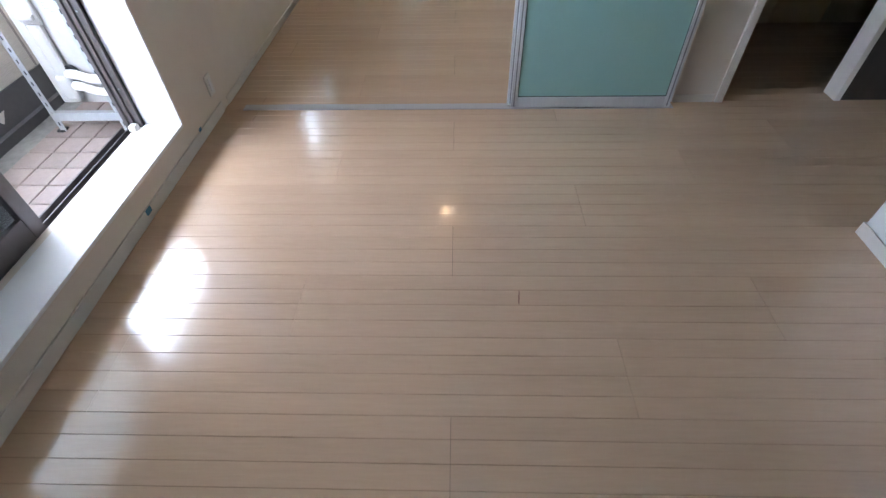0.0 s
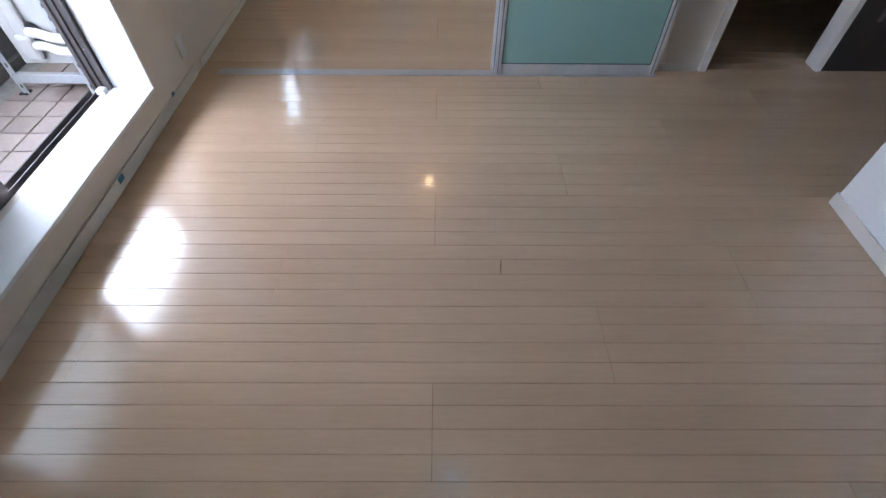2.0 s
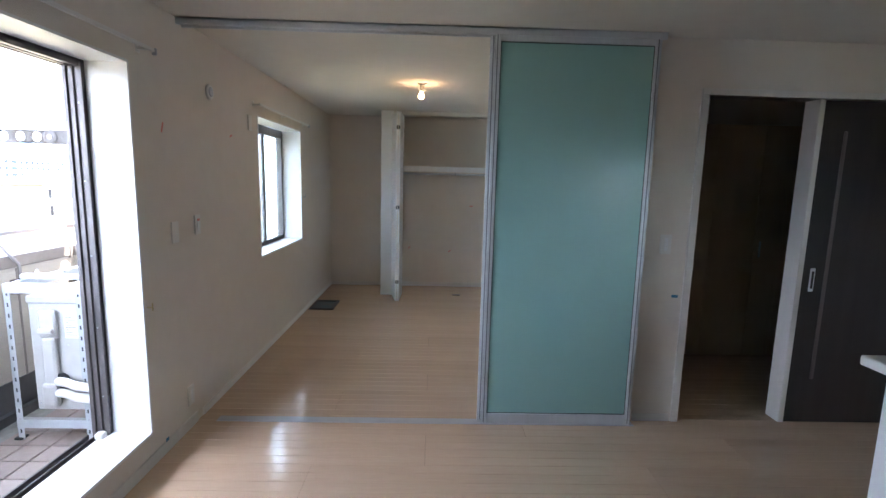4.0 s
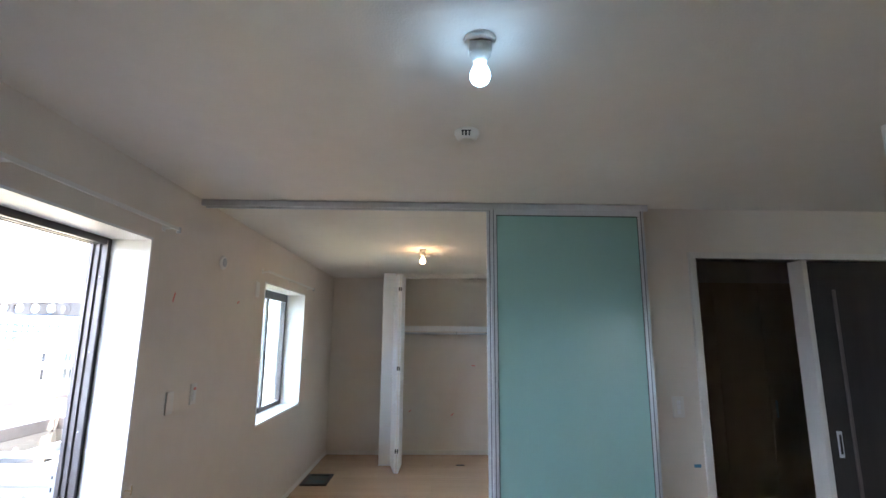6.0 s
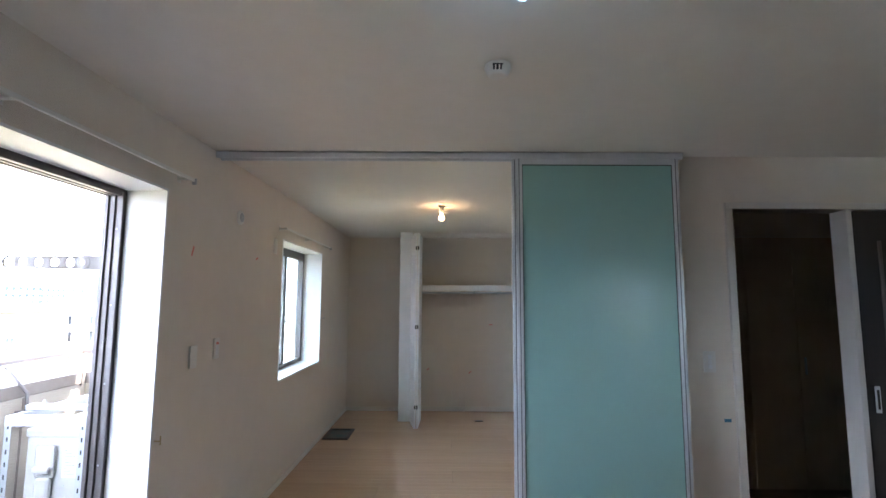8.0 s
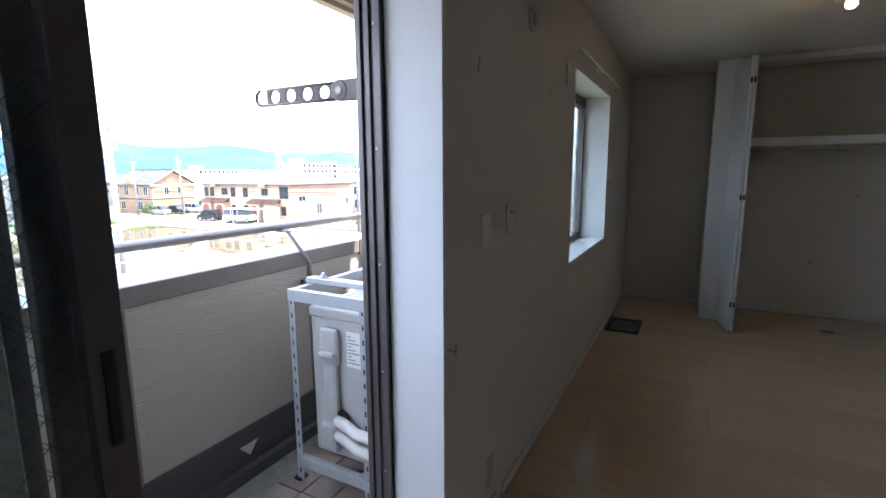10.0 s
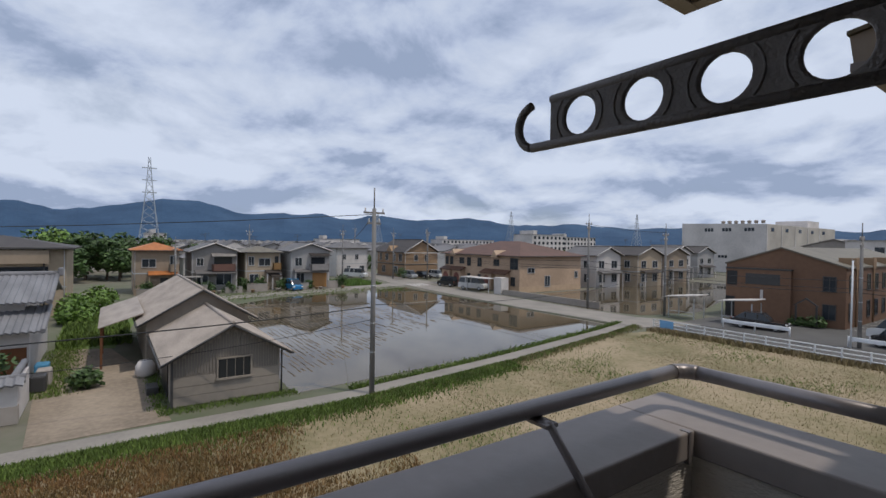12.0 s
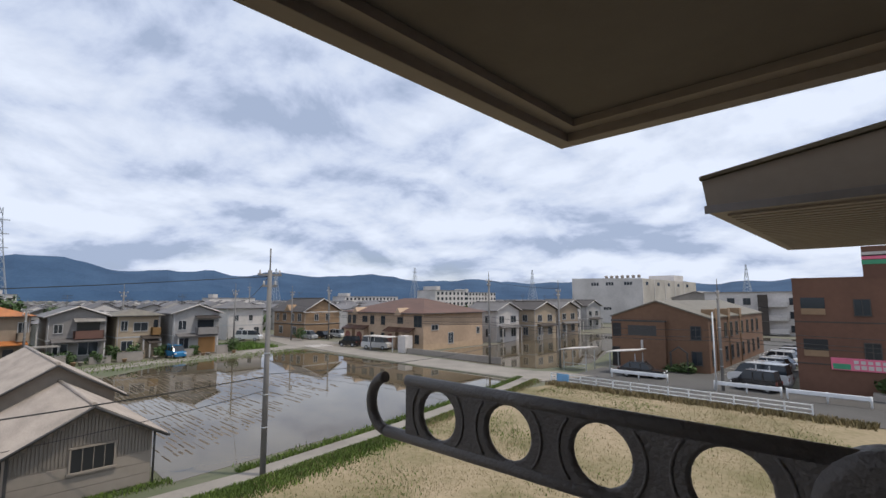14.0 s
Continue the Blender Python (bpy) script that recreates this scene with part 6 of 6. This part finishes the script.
def tower(x, y, H, w):
    o = thing("lattice_tower", (x, y, G), "galvanised lattice power transmission tower", "pylon", "pylons")
    def half(z):
        t = z / H
        return w * (1 - t) ** 1.4 / 2 + w * 0.05
    r = w * 0.014
    lv = [H * k / 12 for k in range(13)]
    lg2 = bmesh.new()
    br = bmesh.new()
    cs = ((1, 1), (-1, 1), (-1, -1), (1, -1))
    for z0_, z1_ in zip(lv, lv[1:]):
        for k, (sx, sy) in enumerate(cs):
            tx, ty = cs[(k + 1) % 4]
            add_tube(lg2, (sx * half(z0_), sy * half(z0_), z0_), (sx * half(z1_), sy * half(z1_), z1_), r, None, 4, False)
            add_tube(br, (sx * half(z0_), sy * half(z0_), z0_), (tx * half(z1_), ty * half(z1_), z1_), r * 0.6, None, 4, False)
            add_tube(br, (tx * half(z0_), ty * half(z0_), z0_), (sx * half(z1_), sy * half(z1_), z1_), r * 0.6, None, 4, False)
    part("tower_legs", lg2, LATT, o)
    tagged(part("lattice_bracing", br, LATT, o), kind="stuff")
    for z in (0.62, 0.75, 0.88):
        part("cross_arm", boxes([(-0.15, 0.15, -w * 0.34, w * 0.34, H * z, H * z + 0.5)]), LATT, o)


tower(-330, 20.5, 55, 11)
tower(-640, 330, 52, 12)
tower(-420, 395, 46, 11)
tower(-360, 560, 48, 11)
tower(-100, 520, 40, 10)

# street furniture
FENCEW = mat("white_fence_paint", (0.76, 0.77, 0.78), (0.66, 0.67, 0.68), 0.45, scale=10, bump=0.04)


def rail_fence(name, x0, x1, y, lab):
    o = thing(name, (x0, y, G), lab, "guard rail", "guard rails")
    part("beam", box(0, x1 - x0, -0.06, 0.06, 0.48, 0.80, 0.04), FENCEW, o)
    n = max(2, int((x1 - x0) / 2.2))
    for k in range(n + 1):
        part("rail_post", tube(((x1 - x0) * k / n, 0.1, 0), ((x1 - x0) * k / n, 0.1, 0.82), 0.07, None, 8), FENCEW, o)


rail_fence("guard_rail", -22.4, -17.2, 47.9, "white steel guard rail beside the street")
rail_fence("guard_rail", -13.2, -8.6, 47.2, "white steel guard rail beside the street")
rail_fence("guard_rail", -8.2, -3.4, 47.0, "white steel guard rail beside the street")
fe = thing("street_fence", (-25.0, 41.0, G), "low white pipe fence along the street", "fence")
for z in (0.35, 0.62, 0.9):
    part("fence_rail", tube((0, 0, z), (19, -0.4, z), 0.035, None, 8), FENCEW, fe)
for k in range(14):
    part("fence_post", box(k * 1.46 - 0.04, k * 1.46 + 0.04, -0.04 - k * 0.03, 0.04 - k * 0.03, 0, 0.95), FENCEW, fe)
part("blue_panel", box(0.6, 1.8, -0.08, -0.05, 0.3, 0.95), mat("pale_blue_panel", (0.20, 0.42, 0.68), None, 0.5), fe)
pst = thing("sign_pole", (-13.0, 47.0, G), "tall thin white pole at the car park", "pole")
part("pole_tube", tube((0, 0, 0), (0, 0, 6.5), 0.06, None, 8), FENCEW, pst)
for x, y in ((-27.2, 50.6), (-22.4, 51.6)):
    o = thing("bicycle_shelter", (x, y, G), "small open shelter with a white roof", "shelter")
    part("shelter_roof", prism([(-1.6, 2.1), (1.6, 2.45), (1.6, 2.53), (-1.6, 2.18)], "y", -1.2, 1.2), M["white_wall"], o)
    for sx in (-1.3, 1.3):
        for sy in (-1.0, 1.0):
            part("shelter_post", box(sx - 0.04, sx + 0.04, sy - 0.04, sy + 0.04, 0, 2.1), STEEL, o)
    part("low_rail", boxes([(-1.4, 1.4, -1.05, -1.0, 0.7, 0.76), (-1.4, 1.4, -1.05, -1.0, 0.35, 0.4)]), STEEL, o)
wl2 = thing("lot_wall", (-44, 48.2, G), "low pale wall beside the second paddy", "wall")
part("wall", box(-8.5, 8.0, 0, 0.2, -0.1, 0.75), M["concrete_wall"], wl2)
for k in range(26):
    st2 = part("bay_line", box(-16.0 + 0.0, -12.6, 57 + k * 2.6, 57.1 + k * 2.6, G + 0.0205, G + 0.024), M["white_wall"], bpy.data.objects["car_park"]) if k < 14 else None
for k in range(5):
    part("crossing_stripe", box(-73.0, -69.5, 44.0 + k * 0.75, 44.4 + k * 0.75, G + 0.052, G + 0.055), M["white_wall"], bpy.data.objects["house_road"])


# ---- vehicles ----
def car(x, y, rz, color, kind, lab):
    """A parked car with its nose along its own +x."""
    o = thing("car" if kind != "van" else "van", (x, y, G + 0.02), lab, "car", "parked vehicles", rz=rz)
    L, W, H = {"car": (4.3, 1.7, 1.48), "van": (4.7, 1.75, 1.95), "kei": (3.4, 1.48, 1.68)}[kind]
    if kind == "car":
        low = [(0, .28), (0, .62), (.06, .74), (.30, .80), (.72, .90), (.93, .90), (1, .80), (1, .30)]
        top = [(.27, .80), (.42, 1.42), (.50, 1.48), (.76, 1.45), (.93, .92)]
    elif kind == "van":
        low = [(0, .30), (0, .85), (.05, 1.0), (.14, 1.08), (.98, 1.15), (1, .95), (1, .32)]
        top = [(.12, 1.06), (.24, 1.80), (.32, 1.94), (.95, 1.95), (.985, 1.12)]
    else:
        low = [(0, .26), (0, .75), (.04, .88), (.18, .96), (.98, 1.0), (1, .85), (1, .28)]
        top = [(.15, .94), (.30, 1.60), (.38, 1.68), (.93, 1.66), (.98, 1.0)]
    flip = [(L / 2 - u * L, z) for u, z in low]
    bm = prism(flip, "y", -W / 2, W / 2)
    bmesh.ops.bevel(bm, geom=bm.edges[:], offset=0.05, segments=2, affect="EDGES")
    part("body", bm, color, o)
    tp = prism([(L / 2 - u * L, z) for u, z in top], "y", -W / 2 + 0.06, W / 2 - 0.06)
    for v in tp.verts:
        v.co.y *= 1 - 0.16 * max(0, v.co.z - 0.9)
    bmesh.ops.bevel(tp, geom=tp.edges[:], offset=0.04, segments=2, affect="EDGES")
    cab = part("cabin", tp, PANE, o, "dark glazed cabin")
    zs = max(z for u, z in top)
    us = [u for u, z in top if z > zs - 0.12]
    part("roof_panel", box(L / 2 - max(us) * L, L / 2 - min(us) * L, -W / 2 + 0.16, W / 2 - 0.16, zs - 0.05, zs + 0.02, 0.03), color, o)
    for u in (0.5, 0.72):
        part("pillar", box(L / 2 - u * L - 0.05, L / 2 - u * L + 0.05, -W / 2 + 0.075, W / 2 - 0.075, 0.85, zs - 0.12), color, cab)
    for u in (0.18, 0.80):
        for sy in (-1, 1):
            wx = L / 2 - u * L
            tyre = part("tyre", tube((wx, sy * (W / 2 - 0.2), 0.3), (wx, sy * (W / 2 + 0.01), 0.3), 0.3, None, 18), RUBBER, o)
            part("rim", tube((wx, sy * (W / 2 - 0.02), 0.3), (wx, sy * (W / 2 + 0.02), 0.3), 0.18, None, 14), STEEL, tyre)
    for sy in (-0.6, 0.6):
        part("headlight", box(L / 2 - 0.1, L / 2 + 0.02, sy - 0.16, sy + 0.16, 0.58, 0.72, 0.03), PLASTIC, o)
        part("tail_light", box(-L / 2 - 0.02, -L / 2 + 0.06, sy - 0.1, sy + 0.1, 0.65, 0.9, 0.02), bpy.data.materials["scratch_red"], o)


def paint(name, c):
    return mat(name, c, None, 0.25, 0.1, coat=0.6)


CW, CB, CS, CBL = paint("white_car_paint", (0.68, 0.68, 0.68)), paint("black_car_paint", (0.02, 0.02, 0.023)), paint("silver_car_paint", (0.42, 0.43, 0.45)), paint("blue_car_paint", (0.03, 0.20, 0.42))
car(-10.6, 49.4, 170, CB, "kei", "black boxy small car in the car park")
car(-10.9, 52.6, 172, CW, "van", "white van in the car park")
for k, (c_, kd) in enumerate(((CS, "kei"), (CW, "kei"), (CS, "car"), (CW, "kei"), (CS, "car"), (CW, "car"), (CB, "car"))):
    nm = "white" if c_ is CW else ("black" if c_ is CB else "silver")
    car(-11.2 - k * 0.2, 56.6 + k * 3.9, 172, c_, kd, nm + " car parked in the row")
car(-20.2, 50.0, 8, CB, "car", "black saloon parked beside the brown building")
car(-71.2, 24.0, 5, CBL, "kei", "bright blue small car beside the house")
car(-60.2, 49.0, 20, CW, "van", "white van outside the apartments")
car(-67.0, 48.8, 200, CB, "kei", "black boxy car outside the apartments")
car(-90, 42.5, 40, CW, "van", "white van on the street")
for k, (c_, kd) in enumerate(((CS, "kei"), (CB, "car"), (CW, "kei"), (CW, "van"), (CW, "car"), (CS, "kei"))):
    car(-84.0 + 0.4 * k, 51.5 + k * 3.0, 10, c_, kd, ("white" if c_ is CW else "black" if c_ is CB else "silver") + " car beside the terrace house")


# ---- trees ----
def tree(x, y, H, spread, m, lab, name="tree", n=1500, base=0.25, leaf=0.34):
    o = thing(name, (x, y, G), lab, "tree" if name == "tree" else "shrub")
    if base > 0:
        tk = bmesh.new()
        add_tube(tk, (0, 0, 0), (0.1, 0.05, H * 0.45), 0.22, 0.13, 8)
        for k in range(6):
            a = k * 1.05 + 0.3
            add_tube(tk, (0.08, 0.04, H * (0.25 + 0.03 * k)), (math.cos(a) * spread * 0.6, math.sin(a) * spread * 0.6, H * (0.55 + 0.05 * (k % 3))), 0.09, 0.03, 6)
        part("trunk", tk, BARK, o)
    lobes = [(random.uniform(-0.6, 0.6) * spread, random.uniform(-0.6, 0.6) * spread, H * random.uniform(base + 0.2, 0.85), spread * random.uniform(0.35, 0.6)) for _ in range(10)] + [(0, 0, H * 0.8, spread * 0.5)]
    v, f = [], []
    for _ in range(n):
        lx, ly, lz, lr = random.choice(lobes)
        u = Vector((random.gauss(0, 1), random.gauss(0, 1), random.gauss(0, 1))).normalized()
        p = Vector((lx, ly, lz)) + u * lr * random.uniform(0.75, 1.05) * Vector((1, 1, 0.8)).length / 1.6
        if p.z < 0.1:
            continue
        s_ = leaf * random.uniform(0.6, 1.3)
        t = Vector((random.gauss(0, 1), random.gauss(0, 1), random.gauss(0, 0.5))).normalized()
        w = u.cross(t).normalized() if u.cross(t).length > 0.1 else Vector((1, 0, 0))
        q = len(v)
        v += [tuple(p - t * s_), tuple(p + w * s_ * 0.55), tuple(p + t * s_), tuple(p - w * s_ * 0.55 + u * s_ * 0.2)]
        f.append((q, q + 1, q + 2, q + 3))
    me = bpy.data.meshes.new("crown")
    me.from_pydata(v, [], f)
    me.materials.append(m)
    ob = new("crown", me)
    ob.parent = o


for x, y, H, sp in ((-106, -6, 8.6, 4.0), (-104, -1.5, 7.4, 4.0), (-108, 3.5, 7.8, 4.2), (-102, 1.5, 6.8, 3.6), (-110, 8.5, 7.4, 3.6), (-98, -4, 5.2, 3.2), (-99, 3.2, 5.2, 2.8), (-112, -2, 8.0, 4)):
    tree(x, y, H, sp, LEAF2 if H > 8.3 else LEAF, "leafy dark green tree in a grove", n=1900, leaf=0.42)
tree(-112, 17, 6.4, 2.2, LEAF, "dark green tree between the houses", n=900)
for x, y, H, sp in ((-58, -0.6, 1.7, 1.5), (-55, -0.4, 1.7, 1.5), (-61, 0.6, 1.8, 1.6), (-52, -0.6, 1.5, 1.4), (-64, 1.2, 1.8, 1.5)):
    tree(x, y, H, sp, LEAF2, "bright green clipped garden hedge", "shrub", 700, 0.0, 0.2)
for x, y, H, sp in ((-30.2, -2.4, 2.2, 1.2), (-72.5, 19.6, 2.2, 1.2), (-73, 5.6, 1.6, 1.3), (-83, 49, 2.2, 1.2), (-17.6, 55.4, 0.9, 0.9), (-19.2, 55.4, 0.7, 0.8), (-2.4, 50.8, 1.6, 0.9), (-0.8, 50.9, 1.6, 0.9), (-72.5, 12.6, 1.4, 1.2), (-72.2, 15.5, 1.2, 1.0), (-72.4, 8.6, 1.8, 0.9), (-72.3, 10.6, 1.5, 1.0), (-72.4, 17.4, 1.9, 0.9), (-72.3, 22.6, 1.5, 0.9), (-72.2, 26.6, 1.3, 0.8), (-72.2, 31.8, 1.9, 1.1), (-30.5, 1.0, 0.8, 0.7)):
    tree(x, y, H, sp, LEAF, "dark green garden shrub", "shrub", 450, 0.0, 0.16)

# ---- far town and hills ----
v, f, rv, rf2 = [], [], [], []
for _ in range(2600):
    x = -random.uniform(96, 330) if random.random() < 0.55 else -random.uniform(330, 1000)
    y = random.uniform(-0.45, 1.75) * -x + random.uniform(-20, 20)
    if -125 < x and -14 < y < 14:
        continue
    if x > -118 and 30 < y < 70:
        continue
    if x > -215 and y > 100 and y > -x * 0.9:
        continue
    w, d_, hh, rr = random.uniform(3.0, 4.6), random.uniform(2.6, 4.2), random.uniform(3.6, 5.6), random.uniform(1.0, 1.8)
    z0_ = G - 0.02
    q = len(v)
    v += [(x - w, y - d_, z0_), (x + w, y - d_, z0_), (x + w, y + d_, z0_), (x - w, y + d_, z0_), (x - w, y - d_, z0_ + hh), (x + w, y - d_, z0_ + hh), (x + w, y + d_, z0_ + hh), (x - w, y + d_, z0_ + hh)]
    v += [(x - w, y, z0_ + hh + rr), (x + w, y, z0_ + hh + rr)]
    f += [(q, q + 1, q + 5, q + 4), (q + 1, q + 2, q + 6, q + 9, q + 5), (q + 2, q + 3, q + 7, q + 6), (q + 3, q, q + 4, q + 8, q + 7)]
    o2, e2, t2 = 0.45, rr * 0.45 / d_, 0.14
    q = len(rv)
    if random.random() < 0.62:         # gable towards the paddies
        for xx in (x - w - o2, x + w + o2):
            rv += [(xx, y - d_ - o2, z0_ + hh - e2), (xx, y, z0_ + hh + rr), (xx, y + d_ + o2, z0_ + hh - e2), (xx, y + d_ + o2, z0_ + hh - e2 + t2), (xx, y, z0_ + hh + rr + t2), (xx, y - d_ - o2, z0_ + hh - e2 + t2)]
        rf2 += [(q + 5, q + 4, q + 10, q + 11), (q + 4, q + 3, q + 9, q + 10), (q, q + 6, q + 7, q + 1), (q + 1, q + 7, q + 8, q + 2), (q + 6, q + 11, q + 10, q + 7), (q + 7, q + 10, q + 9, q + 8), (q, q + 5, q + 11, q + 6), (q + 2, q + 8, q + 9, q + 3)]
    else:
        k2 = min(w, d_) * 0.8
        rv += [(x - w - o2, y - d_ - o2, z0_ + hh), (x + w + o2, y - d_ - o2, z0_ + hh), (x + w + o2, y + d_ + o2, z0_ + hh), (x - w - o2, y + d_ + o2, z0_ + hh), (x - w + k2, y, z0_ + hh + rr + 0.2), (x + w - k2, y, z0_ + hh + rr + 0.2)]
        rf2 += [(q, q + 1, q + 5, q + 4), (q + 1, q + 2, q + 5), (q + 2, q + 3, q + 4, q + 5), (q + 3, q, q + 4), (q + 3, q + 2, q + 1, q)]
for nm, vv, ff, mt, lb2 in (("distant_town", v, f, TOWN, "distant town of small pale houses"), ("town_roofs", rv, rf2, TOWNROOF, "grey and brown roofs of the distant town")):
    me = bpy.data.meshes.new(nm)
    me.from_pydata(vv, [], ff)
    me.materials.append(mt)
    tagged(new(nm, me), lb2, "town", "", "stuff")
wv, wf2 = [], []
for k in range(0, len(v), 10):
    x1_, y_, z_ = v[k + 1][0] + 0.06, (v[k + 1][1] + v[k + 2][1]) / 2, v[k][2]
    for dy in (-1.7, 0.6):
        for zz in (0.9, 3.0):
            q = len(wv)
            wv += [(x1_, y_ + dy, z_ + zz), (x1_, y_ + dy + 1.2, z_ + zz), (x1_, y_ + dy + 1.2, z_ + zz + 1.1), (x1_, y_ + dy, z_ + zz + 1.1)]
            wf2.append((q, q + 1, q + 2, q + 3))
me = bpy.data.meshes.new("town_windows")
me.from_pydata(wv, [], wf2)
me.materials.append(PANE)
tagged(new("town_windows", me), "dark windows of the distant town", "windows", "", "stuff")
bush = []
for _ in range(14000):
    x = -random.uniform(115, 600)
    bush.append((x, random.uniform(-0.4, 1.6) * -x, G + random.uniform(0, 3.0)))
scatter("town_greenery", bush, 2.0, LEAF, "patches of green between the distant houses", "greenery", 0.6, 0.5)


def hills(name, dist, base, amp, m, seed, lab):
    v, f = [], []
    n = 220
    for k in range(n + 1):
        a = radians(-50 + 190 * k / n)            # bearing from -x towards +y
        t = k * 0.085
        hgt = base + amp * (noise.noise((t, seed, 0)) + 0.45 * noise.noise((t * 2.7, seed, 1)) + 0.2 * noise.noise((t * 7, seed, 2)))
        hgt *= 1.0 - 0.45 * min(1.0, max(0.0, (math.degrees(a) - 5.0) / 70.0))
        cx, cy = -math.cos(a), math.sin(a)
        for j in range(6):
            s_ = j / 5
            rr = dist + s_ * 500
            zz = hgt * s_ ** 0.8 * (1 + 0.12 * noise.noise((t * 4, s_ * 3, seed)) * (1 - s_))
            v.append((cx * rr, cy * rr, G + zz))
    for k in range(n):
        for j in range(5):
            q = k * 6 + j
            f.append((q, q + 6, q + 7, q + 1))
    me = bpy.data.meshes.new(name)
    me.from_pydata(v, [], f)
    me.materials.append(m)
    tagged(new(name, me), lab, "hills", "", "structure")


hills("backdrop_hills", 2600, 190, 75, MOUNT, 4.0, "long wooded hills on the horizon, blue haze in their colour")
hills("backdrop_far_hills", 3700, 200, 60, MOUNT2, 11.0, "hills behind, painted paler with haze")
